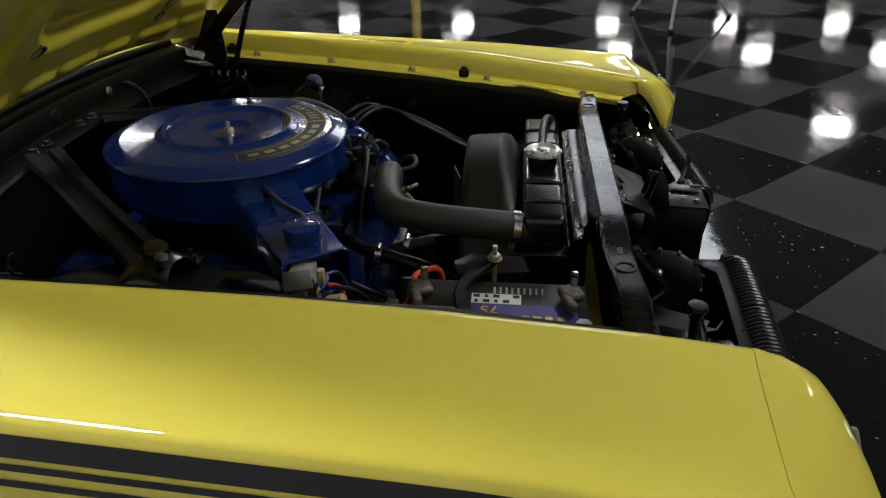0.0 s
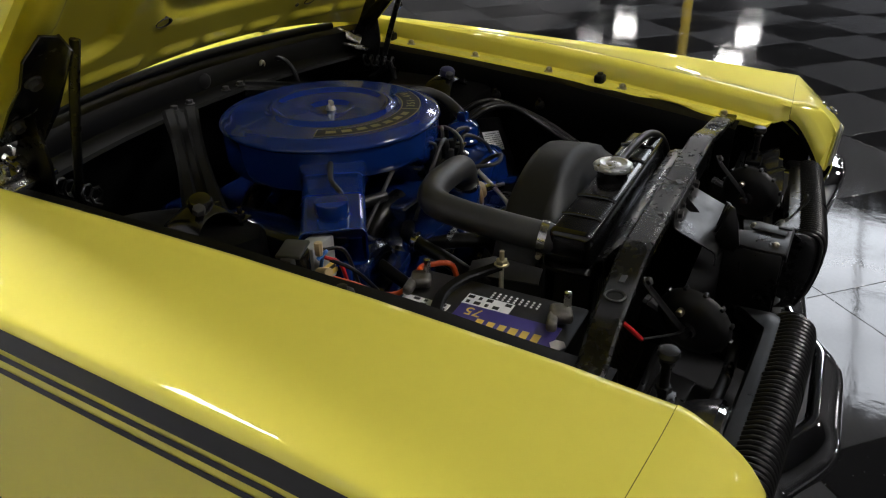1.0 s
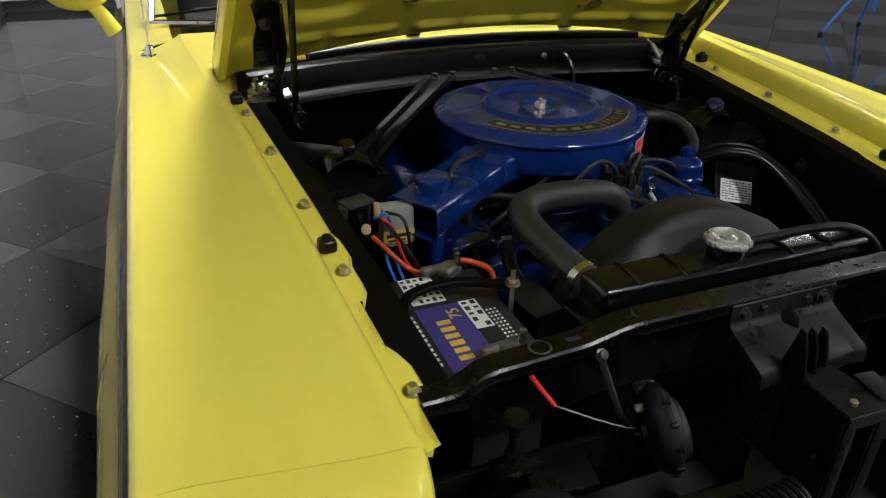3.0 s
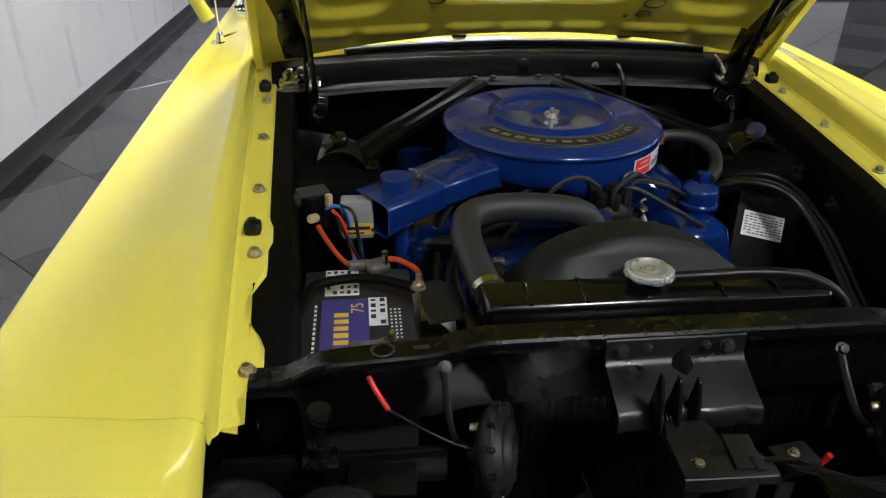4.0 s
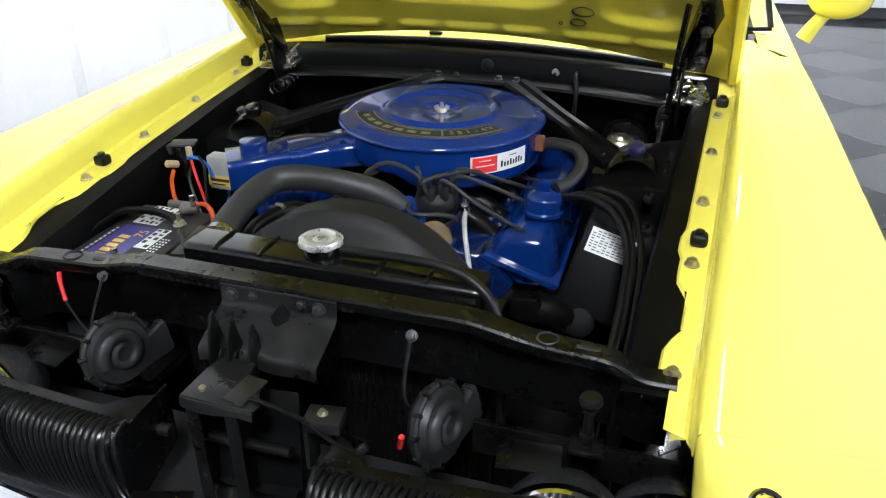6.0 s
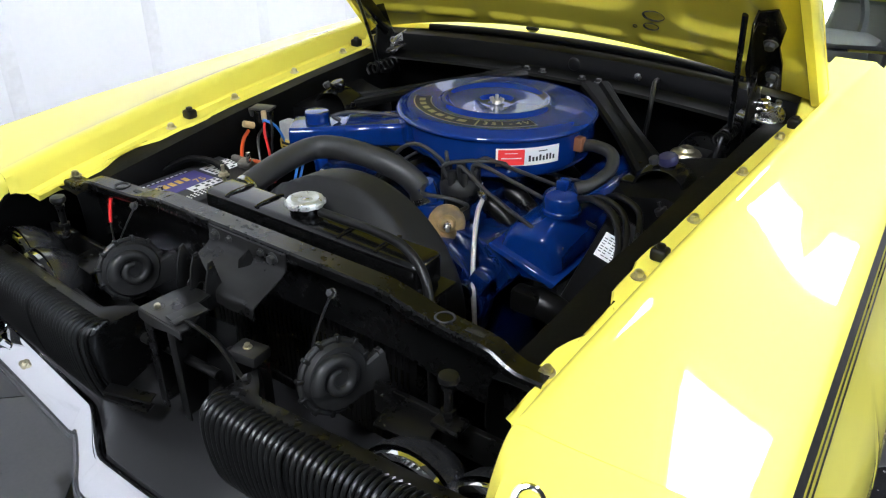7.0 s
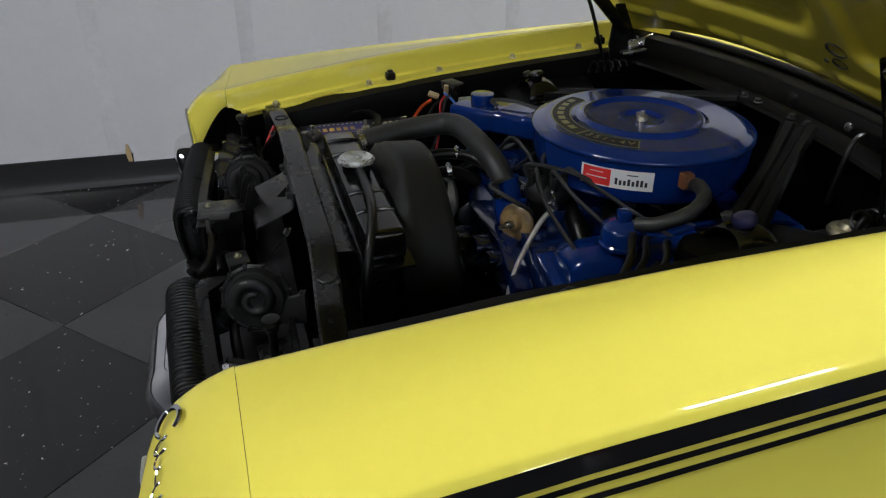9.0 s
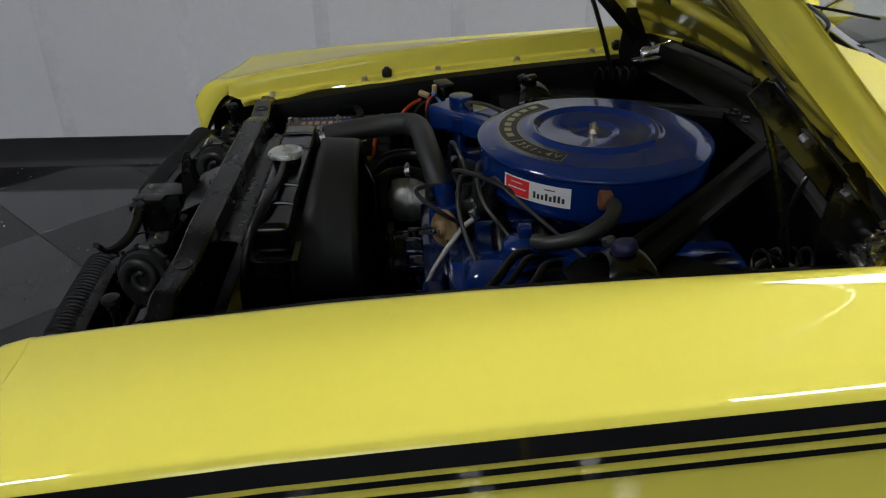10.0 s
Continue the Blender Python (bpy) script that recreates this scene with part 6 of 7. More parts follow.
for x in (-0.040, 0.032):
    piece("rivet", DARKBOLT, latch_plate, frame_to((x, -0.0145, 0.819), (0, -1, 0)) @ Matrix.Scale(0.55, 4))
b = B()
v = [b.verts.new(p) for p in ((-0.010, -0.0150, 0.801), (0.016, -0.0150, 0.801), (0.004, -0.0150, 0.815), (0.003, -0.038, 0.7925), (-0.012, -0.026, 0.795), (0.018, -0.026, 0.795))]
for f in ((0, 4, 2), (4, 3, 2), (3, 5, 2), (5, 1, 2)):
    b.faces.new([v[i] for i in f])
shell(b, 0.001)
part("gusset", b, MATTEBLACK, latch_plate, "pressed stiffening gusset")
for x, y0, top, low in ((-0.055, -0.090, 0.838, 0.762), (-0.032, -0.085, 0.830, 0.758), (-0.006, -0.080, 0.822, 0.742)):
    b = B()
    prism(b, [(0.004, top), (-0.004, top - 0.003), (-0.012, (top + low) / 2 + 0.012), (-0.020, low + 0.012), (-0.014, low), (0.008, low + 0.002), (0.018, low + 0.020), (0.012, (top + low) / 2)], 0.004,
          Matrix(((0, 0, 1, x), (1, 0, 0, y0), (0, 1, 0, 0), (0, 0, 0, 1))), 0.001)
    part("latch_hook", b, DUSTBLACK, latch_plate, "dark hood latch hook")
b = B()
cyl(b, 0.0045, 0.075, frame_to((-0.065, -0.087, 0.772), (1, 0, 0)), 10, bev=0.001)
tube(b, [(-0.050 + 0.0007 * k, -0.087 + 0.008 * math.cos(k * 1.0), 0.772 + 0.008 * math.sin(k * 1.0)) for k in range(40)], 0.0014, 5, 2)
part("latch_spring", b, DUSTBLACK, latch_plate, "coil spring on the latch pivot")
b = B()
cyl(b, 0.007, 0.010, frame_to((-0.001, -0.072, 0.722), (1, 0, 0)), 6, bev=0.001)
part("pivot_nut", b, ZINC, latch_plate, "dull pivot nut")

# latch carrier in front: stepped flat plate on two side plates, with its lever
b = B()
prism(b, [(-0.052, -0.176), (0.048, -0.179), (0.050, -0.166), (0.040, -0.150), (0.036, -0.139), (0.010, -0.132), (0.004, -0.094), (-0.042, -0.092), (-0.050, -0.120)], 0.004, T(0, 0, 0.770), 0.0014)
carrier = part("latch_carrier", b, DUSTGREY, car, "dusty black hood latch carrier")
b = B()
rows = []
for i in range(9):
    x = -0.052 + 0.100 * i / 8
    rows.append([Vector((x, yy - 0.003 * i / 8, zz)) for yy, zz in ((-0.1750, 0.7725), (-0.1775, 0.7710), (-0.1785, 0.767), (-0.1785, 0.758 - 0.004 * math.sin(i * 0.7)))])
grid_faces(b, rows)
shell(b, 0.002)
part("front_lip", b, DUSTGREY, carrier)
b = B()
box(b, 0.030, 0.050, 0.0035, T(0.022, -0.148, 0.7765) @ pose(0, 0, 0, 0, 0, -7), 0.0012)
box(b, 0.012, 0.020, 0.0030, T(0.030, -0.168, 0.7790), 0.001)
part("catch_strip", b, DUSTGREY, carrier, "folded strip spot-welded on the carrier")
for x, dp in ((-0.050, 0.084), (0.004, 0.070)):
    b = B()
    box(b, 0.003, dp, 0.175, T(x, -0.172 + dp / 2, 0.682), 0.001)
    box(b, 0.018, 0.003, 0.165, T(x + 0.010, -0.1735, 0.680), 0.001)
    st = part("stay", b, DUSTBLACK, carrier, "dark side plate under the carrier")
    for z in (0.72, 0.66):
        b = B()
        lathe(b, [(0.0075, 0.0), (0.0065, 0.0008), (0.0055, 0.0), (0.0, -0.0008)], frame_to((x + 0.0022, -0.125, z), (1, 0, 0)), 16)
        part("round_hole", b, GLASSDARK, st)
b = B()
lathe(b, [(0.0125, 0.0), (0.0115, 0.0016), (0.0095, 0.0020), (0.0075, 0.0004), (0.0, 0.0004)], T(-0.030, -0.160, 0.7722), 24)
part("washer", b, DUSTBLACK, carrier)
piece("bolt", BOLT, carrier, T(-0.030, -0.160, 0.7715) @ Matrix.Scale(0.62, 4))
b = B()
tube(b, [(0.030, -0.157, 0.772), (0.060, -0.157, 0.770), (0.090, -0.155, 0.760), (0.120, -0.160, 0.749), (0.150, -0.170, 0.745), (0.175, -0.180, 0.750), (0.188, -0.187, 0.762)], lambda q: 0.0110 - 0.005 * q, 8, 6, flat=0.3)
lv = part("release_lever", b, DUSTGREY, carrier, "bent hood release lever")
b = B()
tube(b, [(0.184, -0.184, 0.757), (0.190, -0.190, 0.768), (0.196, -0.188, 0.772)], 0.0052, 8, 3)
part("lever_lip", b, DUSTGREY, lv)
# small box bracket with a bolt beside the lever, and a cable loop
b = B()
box(b, 0.048, 0.036, 0.018, T(0.108, -0.118, 0.728) @ pose(0, 0, 0, 0, 0, 8), 0.003)
box(b, 0.006, 0.030, 0.070, T(0.088, -0.120, 0.690), 0.001)
cb = part("cable_bracket", b, DUSTGREY, carrier, "small dusty bracket with a bolt")
piece("bolt", BOLT, cb, T(0.106, -0.118, 0.737) @ Matrix.Scale(0.55, 4))
b = B()
tube(b, [(0.125, -0.162, 0.747), (0.100, -0.150, 0.742), (0.088, -0.136, 0.738), (0.090, -0.120, 0.728), (0.108, -0.100, 0.700), (0.14, -0.07, 0.66)], 0.0022, 6, 6)
part("release_cable", b, RUBBER, cb, "thin black release cable")
b = B()
tube(b, [(-0.062, -0.150, 0.690), (0.0, -0.151, 0.692), (0.075, -0.150, 0.694)], 0.0075, 12, 2)
part("cross_tube", b, DUSTBLACK, carrier, "dark cross tube")
b = B()
box(b, 0.118, 0.003, 0.150, T(0.008, -0.118, 0.672) @ pose(0, 0, 0, -8, 0, 6), 0.001)
box(b, 0.118, 0.022, 0.003, T(0.006, -0.132, 0.600), 0.001)
part("back_panel", b, MATTEBLACK, carrier, "black panel behind the lever")
b = B()
box(b, 0.075, 0.022, 0.005, T(-0.092, -0.200, 0.612) @ pose(0, 0, 0, 0, 10, 28), 0.001)
box(b, 0.075, 0.022, 0.005, T(-0.092, -0.205, 0.600) @ pose(0, 0, 0, 0, 10, 20), 0.001)
part("lower_tab", b, DUSTBLACK, carrier, "dark lower fixing tabs")

# horns: shell with a crimped rim, raised spiral and flat flared mouth
b = B()
box(b, 0.013, 0.007, 0.010, I4, 0.002)
LUG = mesh_of("lug", b, DUSTBLACK)


def horn(x, y, z):
    m = frame_to((x, y, z), (0.94, -0.26, 0.20), (0, 1, 0.0)) @ Matrix.Scale(0.94, 4)
    b = B()
    lathe(b, [(0.0, -0.026), (0.012, -0.026), (0.014, -0.020), (0.036, -0.018), (0.050, -0.012), (0.0555, -0.004), (0.0575, 0.0), (0.0575, 0.005), (0.054, 0.0075), (0.0505, 0.0065), (0.048, 0.012), (0.046, 0.015), (0.0, 0.015)], m, 40)
    h = part("horn", b, HORNGREY, car, "black snail horn on a strap bracket")
    b = B()
    n = 40
    sp = [m @ Vector(((0.010 + 0.0245 * (k / n) ** 1.1) * math.cos(a), (0.010 + 0.0245 * (k / n) ** 1.1) * math.sin(a), 0.016)) for k, a in ((k, 1.2 + k / n * 8.4) for k in range(n + 1))]
    tube(b, sp, lambda s: 0.0055 + 0.0050 * s, 10, 2)
    part("spiral", b, HORNGREY, h, "raised spiral of the horn")
    # the flat flared mouth leaves the spiral and points to the rear
    b = B()
    rows = []
    for k in range(9):
        q = k / 8
        c = Vector((-0.012 + 0.092 * q, -0.034 + 0.014 * q, 0.002))
        w, t = 0.016 + 0.014 * q, 0.010 + 0.003 * q
        rows.append([m @ (c + Vector((0, w * math.cos(a) * (1 - 0.12 * math.cos(4 * a)), t * math.sin(a) * (1 - 0.12 * math.cos(4 * a))))) for a in [j * math.tau / 16 for j in range(16)]])
    grid_faces(b, rows, wrap=True)
    b.faces.new([b.verts.new(p) for p in [m @ ((m.inverted() @ r) + Vector((-0.006, 0, 0))) for r in rows[-1]]])
    shell(b, 0.002)
    part("horn_mouth", b, HORNGREY, h, "flat flared mouth of the horn")
    for k in range(12):
        a = k * math.pi / 6 + 0.2
        piece("lug", LUG, h, m @ pose(0.0545 * math.cos(a), 0.0545 * math.sin(a), 0.0035, 0, 0, math.degrees(a)))
    b = B()
    tube(b, [(x - 0.052, y + 0.062, z + 0.078), (x - 0.054, y + 0.052, z + 0.066), (x - 0.048, y + 0.012, z + 0.020), m @ Vector((0, 0.006, -0.027))], 0.0045, 8, 4, flat=0.3)
    br = part("bracket", b, DUSTBLACK, h, "thin steel strap up to the beam")
    piece("bolt", DARKBOLT, br, frame_to((x - 0.053, y + 0.061, z + 0.077), (0, -0.8, 0.6)) @ Matrix.Scale(0.7, 4))
    b = B()
    cyl(b, 0.008, 0.008, m @ T(0.0, 0.0, -0.034), 6, bev=0.001)
    part("bracket_nut", b, DARKSTEEL, h, "steel nut on the back of the horn")
    b = B()
    cyl(b, 0.006, 0.012, m @ T(0.012, 0.030, -0.028), 10, bev=0.002)
    part("terminal", b, ZINC, h, "brass terminal screw")
    return h


horn(0.247, -0.094, 0.738)
horn(-0.229, -0.080, 0.732)
b = B()
tube(b, [(-0.370, -0.012, 0.797), (-0.362, -0.022, 0.784), (-0.348, -0.034, 0.764)], 0.0032, 8, 3)
wr = part("horn_wire", b, RED, support, "red insulated wire end")
b = B()
tube(b, [(-0.348, -0.034, 0.764), (-0.29, -0.065, 0.745), (-0.25, -0.078, 0.735)], 0.0018, 6, 3)
part("wire_tail", b, RUBBER, wr)
for p in ((0.186, -0.066, 0.658),):
    b = B()
    tube(b, [p, (p[0] + 0.006, p[1] - 0.008, p[2] + 0.026)], 0.0042, 8, 2)
    part("horn_wire", b, RED, support, "red wire end")

# adjustable rubber stops on posts
for sx in (-1, 1):
    b = B()
    box(b, 0.040, 0.030, 0.010, T(sx * 0.425, -0.079, 0.738), 0.003)
    cyl(b, 0.006, 0.066, T(sx * 0.423, -0.079, 0.735), 10)
    cyl(b, 0.010, 0.008, T(sx * 0.423, -0.079, 0.752), 6, bev=0.001)
    cyl(b, 0.009, 0.005, T(sx * 0.423, -0.079, 0.790), 6, bev=0.001)
    bs = part("hood_stop", b, DUSTBLACK, support, "threaded hood stop")
    b = B()
    lathe(b, [(0.0, 0.0), (0.011, 0.0), (0.0135, 0.005), (0.012, 0.011), (0.0, 0.013)], T(sx * 0.423, -0.079, 0.800), 20)
    part("rubber_button", b, RUBBER, bs)
    # headlamp buckets and brackets
    for x, y in ((0.412, -0.150), (0.525, -0.130)):
        m = frame_to((sx * x, y, 0.658), (sx * 0.05, -1, 0.12))
        b = B()
        lathe(b, [(0.0, -0.085), (0.030, -0.080), (0.055, -0.060), (0.070, -0.035), (0.077, -0.012), (0.078, 0.0)], m, 36)
        hl = part("headlamp", b, LAMPSHELL, car, "round headlamp with chrome ring")
        b = B()
        lathe(b, [(0.066, -0.012), (0.072, -0.010), (0.074, 0.0), (0.071, 0.008), (0.063, 0.010), (0.062, 0.004)], m, 40)
        part("chrome_ring", b, CHROME, hl, "chrome retaining ring")
        b = B()
        lathe(b, [(0.063, 0.005), (0.05, 0.013), (0.03, 0.019), (0.0, 0.021)], m, 32)
        part("lens", b, glass, hl, "clear lens")
    b = B()
    box(b, 0.26, 0.010, 0.05, T(sx * 0.41, -0.048, 0.690), 0.002)
    box(b, 0.078, 0.045, 0.004, T(sx * 0.358, -0.078, 0.702) @ pose(0, 0, 0, 8, 0, sx * 6), 0.001)
    box(b, 0.20, 0.05, 0.02, T(sx * 0.40, -0.12, 0.60), 0.004)
    part("headlamp_bracket", b, DUSTBLACK, car, "dusty black headlamp bracket")

# ---- grille halves: upright ribs rolled over the top, swept back a little to the outside
def grille_at(x):
    """y and z of the crest of the grille at a distance from the middle."""
    q = max(0.0, (x - 0.135) / 0.375)
    e = max(0.0, 1 - (x - 0.135) / 0.020)
    return -0.216 + 0.026 * q ** 1.3 + 0.010 * e * e, 0.723 - 0.006 * q - 0.004 * e * e


RIB = [(0.026, -0.002), (0.014, 0.0045), (0.002, 0.0055), (-0.010, 0.001), (-0.0175, -0.010), (-0.020, -0.028), (-0.019, -0.055), (-0.015, -0.085), (-0.008, -0.115), (0.002, -0.138)]
b = B()
tube(b, [(0, y, z) for y, z in RIB], 0.0036, 8, 3)
SLAT = mesh_of("grille_slat", b, SLATBLACK)
for sx in (-1, 1):
    b = B()
    rows = []
    for i in range(30):
        x = 0.135 + 0.375 * (i / 29) ** 1.6
        y0, z0 = grille_at(x)
        rows.append([Vector((sx * x, y0 + yy * 0.93 + 0.001, z0 + zz - 0.002)) for yy, zz in RIB + [(0.03, -0.146)]])
    grid_faces(b, rows)
    shell(b, 0.003)
    g = part("grille", b, BLACK, car, "black grille half with upright ribs")
    # the inner end turns back into the opening
    b = B()
    rows = []
    y0, z0 = grille_at(0.135)
    for i in range(9):
        a = math.pi * 0.5 * i / 8
        rows.append([Vector((sx * (0.135 - 0.006 * math.sin(a)), min(y0 + yy + 0.004 + 0.018 * (1 - math.cos(a)), -0.186), z0 + zz)) for yy, zz in RIB])
    grid_faces(b, rows)
    rows = [[Vector((sx * (0.129 + 0.004 * q), -0.205 + 0.10 * q, z)) for z in (0.716, 0.69, 0.64, 0.590 + 0.03 * q)] for q in (0, 0.25, 0.5, 0.75, 1)]
    grid_faces(b, rows)
    shell(b, 0.002)
    part("grille_end", b, BLACK, g, "rounded black end of the grille")
    b = B()
    rows = []
    for i in range(24):
        x = 0.132 + 0.385 * i / 23
        y0, z0 = grille_at(x)
        w = 0.030 + 0.030 * (1 - step01(0.150, 0.185, x))
        rows.append([Vector((sx * x, y0 + 0.018 + a, z0 - 0.004 + c)) for a, c in ((0.0, 0.0), (0.006, 0.003), (w * 0.6, 0.003), (w - 0.004, 0.002), (w, -0.003), (w + 0.002, -0.016))])
    grid_faces(b, rows)
    shell(b, 0.002)
    part("grille_ledge", b, DUSTBLACK, g, "flat dusty ledge behind the ribs")
    b = B()
    tube(b, [(sx * 0.115, -0.135, 0.664), (sx * 0.18, -0.137, 0.665), (sx * 0.25, -0.136, 0.666), (sx * 0.36, -0.128, 0.668)], 0.0085, 12, 4)
    part("grille_rail", b, DUSTGREY, g, "round rail behind the grille")
    n = 40
    for i in range(n):
        x = 0.139 + 0.366 * i / (n - 1) + (0.003 if i >= 16 else 0)
        y0, z0 = grille_at(x)
        piece("grille_slat", SLAT, g, T(sx * x, y0, z0))
    b = B()
    y0, z0 = grille_at(0.288)
    tube(b, [(sx * 0.2915, y0 + yy * 1.1, z0 + zz + 0.001) for yy, zz in RIB], 0.0022, 6, 2)
    part("grille_joint", b, APRON, g, "joint line of the grille moulding")

# ---- bumper: one chrome blade with a stepped centre
def bumper_centre(x):
    a = abs(x)
    k = min(1.0, max(0.0, (a - 0.098) / 0.124))
    k = 0.75 * k + 0.25 * k * k * (3 - 2 * k)
    return -0.270 + 0.065 * k + 0.11 * max(0.0, a - 0.22)


BUMPER_Z = 0.483


def blade(bm_, path, sect):
    rows = []
    for i, p in enumerate(path):
        d = (path[min(i + 1, len(path) - 1)] - path[max(i - 1, 0)]).normalized()
        n = Vector((d.y, -d.x, 0)).normalized()
        rows.append([p + n * a + Vector((0, 0, h)) for a, h in sect])
    return grid_faces(bm_, rows)


path = []
for i in range(11):
    path.append(Vector((-0.875, 0.24 - 0.028 * i, BUMPER_Z)))
for i in range(7):
    a = i / 6 * math.pi / 2
    path.append(Vector((-0.805 - 0.07 * math.cos(a), -0.04 - 0.102 * math.sin(a), BUMPER_Z)))
for i in range(1, 120):
    x = -0.80 + 1.60 * i / 120
    path.append(Vector((x, bumper_centre(x), BUMPER_Z)))
tail = [Vector((-p.x, p.y, p.z)) for p in path[:18]][::-1]
path = path + tail
b = B()
blade(b, path, [(-0.020, 0.036), (-0.010, 0.043), (-0.002, 0.046), (0.003, 0.0445), (0.0055, 0.0405), (0.0078, 0.0388), (0.024, 0.026), (0.038, 0.010), (0.045, -0.004), (0.047, -0.018), (0.044, -0.034), (0.032, -0.054), (0.006, -0.066), (-0.02, -0.070)])
bmesh.ops.recalc_face_normals(b, faces=b.faces)
shell(b, 0.003)
bumper = part("bumper", b, CHROME, car, "chrome front bumper with a stepped centre")
for x in (-0.450, 0.450):
    piece("bolt", BOLT, bumper, frame_to((x, bumper_centre(x) - 0.024, BUMPER_Z + 0.0255), (0, -0.68, 0.73)) @ Matrix.Scale(0.8, 4))
# raised outer wings of the bumper under the noses of the fenders
for sx in (-1, 1):
    b = B()
    rows = []
    for i in range(31):
        x = 0.52 + 0.345 * i / 30
        zt = 0.515 + 0.142 * step01(0.55, 0.68, x)
        y = -0.172 - 0.066 * step01(0.53, 0.68, x) + 0.085 * step01(0.74, 0.865, x)
        zb = 0.425
        rows.append([Vector((sx * x, y + dy, zt + (zb - zt) * q)) for dy, q in ((0.050, 0.03), (0.025, -0.005), (0.0, -0.012), (-0.015, -0.004), (-0.023, 0.03), (-0.026, 0.08), (-0.025, 0.16), (-0.020, 0.30), (-0.012, 0.50), (-0.004, 0.72), (0.008, 0.90), (0.03, 1.0))])
    grid_faces(b, rows)
    bmesh.ops.recalc_face_normals(b, faces=b.faces)
    shell(b, 0.003)
    part("bumper_wing", b, CHROME, bumper, "chrome raised wing of the bumper")
    # black panel between headlamps and fender
    b = B()
    prism(b, [(0.16, 0.775), (-0.105, 0.775), (-0.178, 0.722), (-0.185, 0.585), (0.16, 0.50)], 0.003, Matrix(((0, 0, 1, sx * 0.613), (1, 0, 0, 0), (0, 1, 0, 0), (0, 0, 0, 1))), 0.0006)
    part("headlamp_panel", b, MATTEBLACK, car, "black panel beside the headlamps")
b = B()
rows = []
for i in range(61):
    x = -0.78 + 1.56 * i / 60
    yc = bumper_centre(x)
    rows.append([Vector((x, yc + 0.012, 0.507)), Vector((x, yc + 0.016, 0.522)), Vector((x, yc * 0.5 - 0.08, 0.540)), Vector((x, -0.12, 0.562)), Vector((x, -0.06, 0.57)), Vector((x, -0.02, 0.58))])
grid_faces(b, rows)
shell(b, 0.002)
part("stone_guard", b, VALANCE, car, "grey dusty stone guard behind the bumper")
b = B()
rows = []
for i in range(31):
    x = -0.80 + 1.6 * i / 30
    rows.append([Vector((x, -0.17 + 0.06 * x * x, 0.44)), Vector((x, -0.18 + 0.06 * x * x, 0.36)), Vector((x, -0.12 + 0.06 * x * x, 0.27)), Vector((x, -0.02, 0.24))])
grid_faces(b, rows)
shell(b, 0.002)
part("valance", b, YELLOW, car, "yellow valance under the bumper")

# the whole car stands on its wheels, nose a little low and turned a touch from the walls
car.matrix_basis = pose(0.0025, 0.0644, -0.0575, 0.639, 0.300, 0.508) @ Matrix.Scale(1.0726, 4) @ car.matrix_basis

# ---------------------------------------------------------------- things farther off in the hall
def guard_post(x, y):
    t = thing("guard_post", (x, y, 0), "safety yellow painted steel guard post on the checkered floor", "post")
    b = B()
    cyl(b, 0.075, 2.2, T(x, y, 0.0), 28, bev=0.008)
    part("post", b, POLEYELLOW, t)
    b = B()
    cyl(b, 0.14, 0.012, T(x, y, 0.0), 28, bev=0.003)
    part("base_plate", b, DUSTBLACK, t)


guard_post(11.14, 2.1)


def tripod_stand(x, y, mat, label, head, turn):
    t = thing("tripod_stand", (x, y, 0), label, "stand", "stands in the hall")
    for k in range(3):
        a = radians(turn + 120 * k)
        p = Vector((x + 0.48 * math.cos(a), y + 0.48 * math.sin(a), 0.012))
        b = B()
        tube(b, [p, (x + 0.03 * math.cos(a), y + 0.03 * math.sin(a), 0.62)], 0.014, 10, 1)
        leg = part("leg", b, mat, t)
        b = B()
        cyl(b, 0.022, 0.03, T(p.x, p.y, 0.0), 14, bev=0.005)
        part("rubber_foot", b, RUBBER, leg)
    b = B()
    cyl(b, 0.018, head, T(x, y, 0.20), 14, bev=0.002)
    part("pole", b, mat, t)
    b = B()
    cyl(b, 0.036, 0.09, T(x, y, 0.58), 18, bev=0.006)
    part("collar", b, DUSTBLACK, t)
    b = B()
    cyl(b, 0.014, 0.07, frame_to((x, y, 0.63), (0.5, 0.8, 0)), 10, bev=0.004)
    part("knob", b, DUSTBLACK, t)
    return t


tripod_stand(5.35, -1.05, GREYENAMEL, "grey metal tripod stand on the checkered floor", 1.5, 165)
tripod_stand(5.40, 4.44, STANDBLUE, "blue enamelled tripod stand on the checkered floor", 1.2, 170)

crate = thing("carton", (8.08, 3.35, 0), "red and white printed carton on the floor", "box")
b = B()
box(b, 0.36, 0.30, 0.26, T(8.08, 3.35, 0.13), 0.004)
body = part("carton_body", b, WHITE, crate)
b = B()
box(b, 0.365, 0.305, 0.12, T(8.08, 3.35, 0.18), 0.003)
part("printed_band", b, LABELRED, crate, "red printed band")

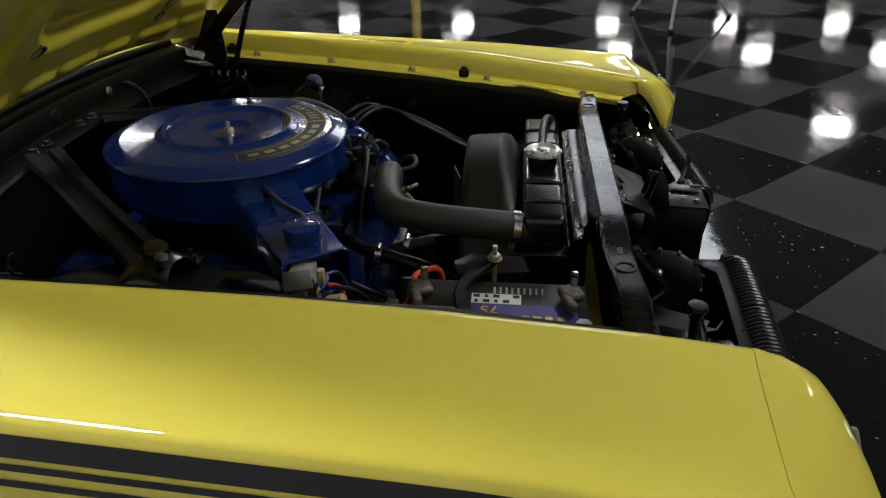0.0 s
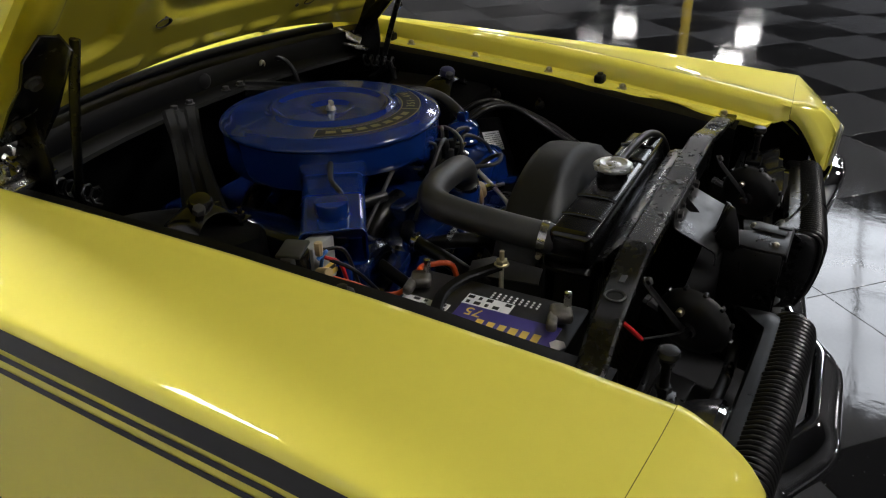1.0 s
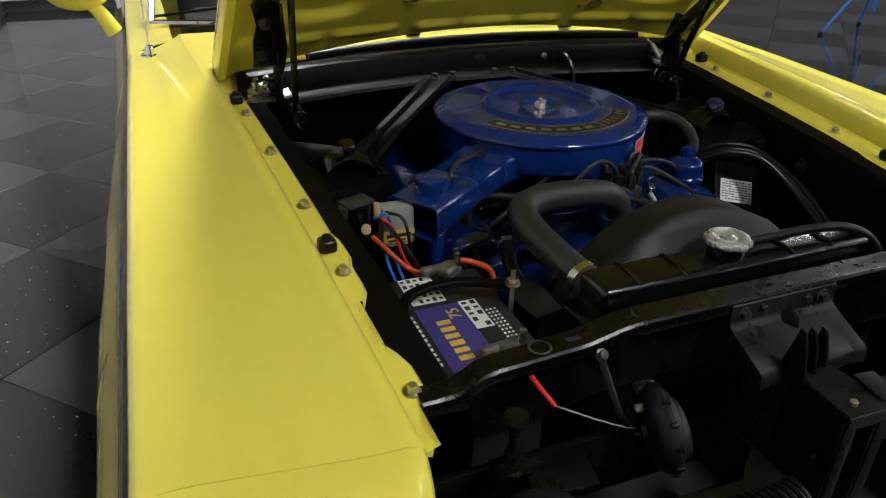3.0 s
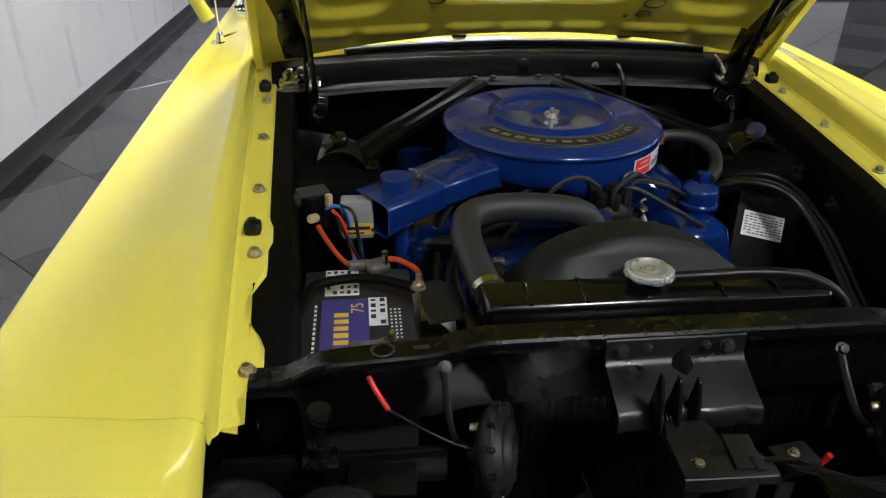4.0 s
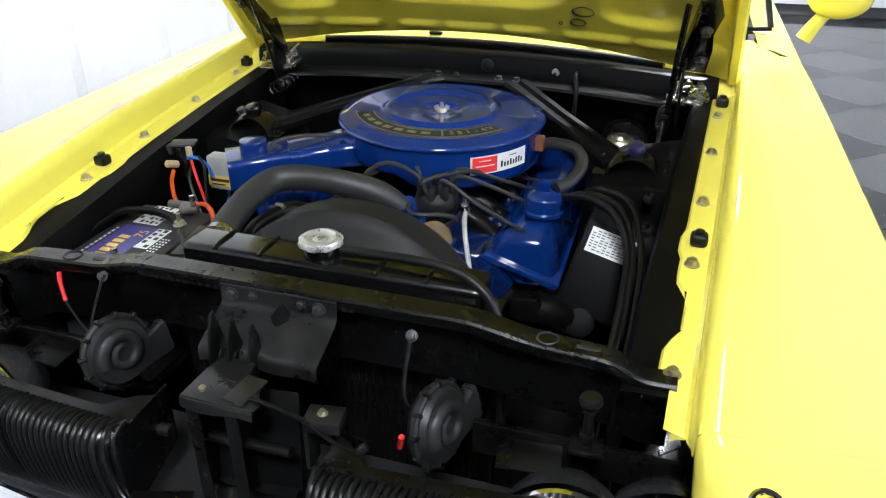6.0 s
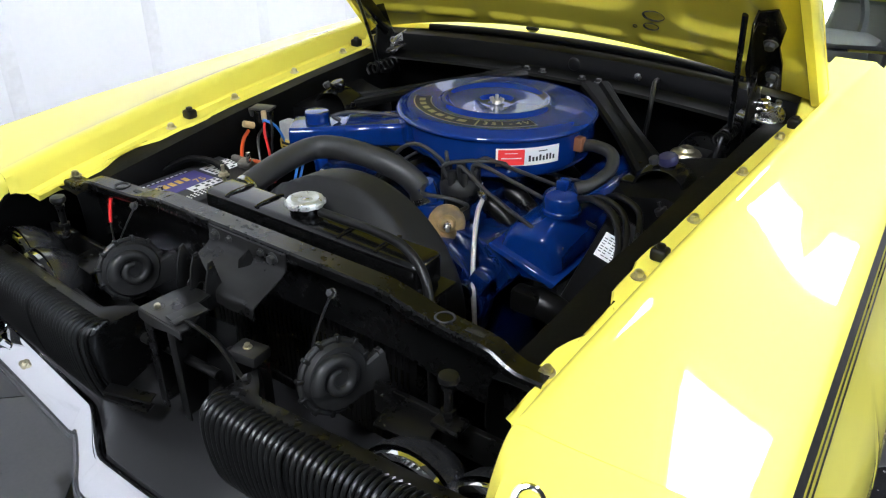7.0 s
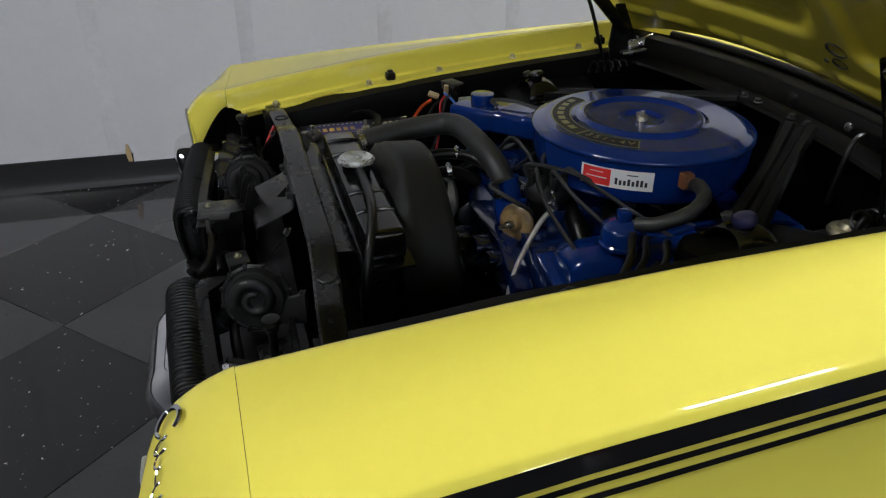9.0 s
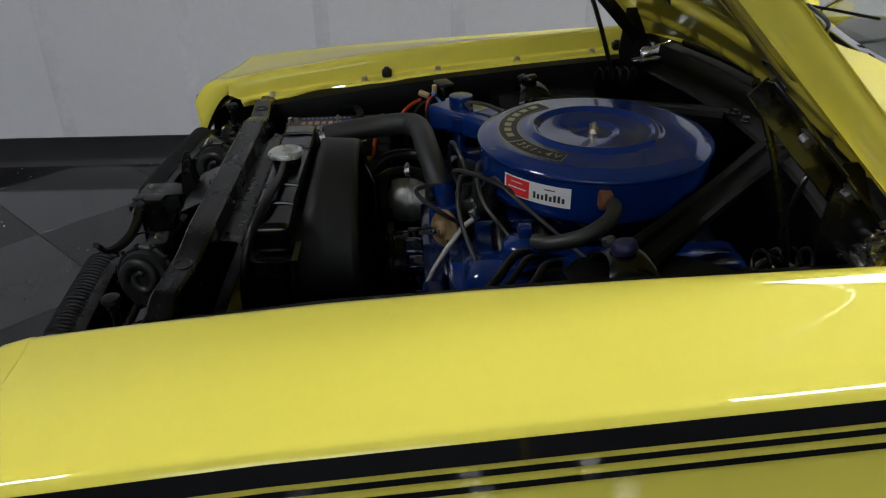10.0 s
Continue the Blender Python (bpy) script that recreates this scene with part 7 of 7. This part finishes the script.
# strip of tan tape over a joint of the cove base
b = B()
prism(b, [(-0.572, 0.108), (-0.554, 0.106), (-0.553, 0.150), (-0.560, 0.190), (-0.570, 0.194), (-0.578, 0.150)], 0.0015, Matrix(((0, 0, 1, WALL_X + 0.0095), (1, 0, 0, 0), (0, 1, 0, 0), (0, 0, 0, 1))))
tagged(new("tape_strip", mesh_of("tape_strip", b, TAN)), "torn tan tape strip over the base joint on the wall", "tape")

# ---------------------------------------------------------------- floor tiles
TILE, TURN_T = 0.6096, 44.78
OX, OY = -0.911, -0.689
b = B()
box(b, TILE - 0.0018, TILE - 0.0018, 0.006, T(0, 0, -0.003), 0.0012, 1)
TD = mesh_of("tile", b, TILEDARK)
b = B()
box(b, TILE - 0.0018, TILE - 0.0018, 0.006, T(0, 0, -0.003), 0.0012, 1)
TL = mesh_of("tile", b, TILELIGHT)
rot = pose(0, 0, 0, 0, 0, TURN_T)
near, far = [], []
for i in range(-60, 61):
    for j in range(-60, 61):
        p = rot @ Vector(((i + 0.5) * TILE, (j + 0.5) * TILE, 0)) + Vector((OX, OY, 0))
        if not (WALL_X - 0.3 < p.x < EAST_X + 0.3 and SOUTH_Y - 0.3 < p.y < WALL_Y + 0.3):
            continue
        r = math.hypot(p.x - 1.5, p.y - 0.5)
        (near if r < 5.4 else far).append((r, i, j, p))
near.sort(key=lambda q: q[0])
far += near[290:]
for r, i, j, p in near[:290]:
    piece("tile", TD if (i + j) % 2 else TL, floor, T(*p) @ rot)
b = B()
me = bpy.data.meshes.new("tiles")
vs, fs, mi = [], [], []
h = TILE / 2 - 0.0009
for r, i, j, p in far:
    n = len(vs)
    for zz, q in ((0.0, h - 0.0012), (-0.0012, h), (-0.006, h)):
        vs += [tuple(rot @ Vector((sx * q, sy * q, zz)) + p) for sx, sy in ((-1, -1), (1, -1), (1, 1), (-1, 1))]
    fs.append((n, n + 1, n + 2, n + 3))
    mi.append(1 - (i + j) % 2)
    for k in range(2):
        for s in range(4):
            a, c = n + 4 * k + s, n + 4 * k + (s + 1) % 4
            fs.append((a, a + 4, c + 4, c))
            mi.append(1 - (i + j) % 2)
me.from_pydata(vs, [], fs)
me.materials.append(TILEDARK)
me.materials.append(TILELIGHT)
me.polygons.foreach_set("material_index", mi)
me.update()
tagged(hang(new("tiles", me), floor), "checkered vinyl tiles farther across the hall", kind="stuff")
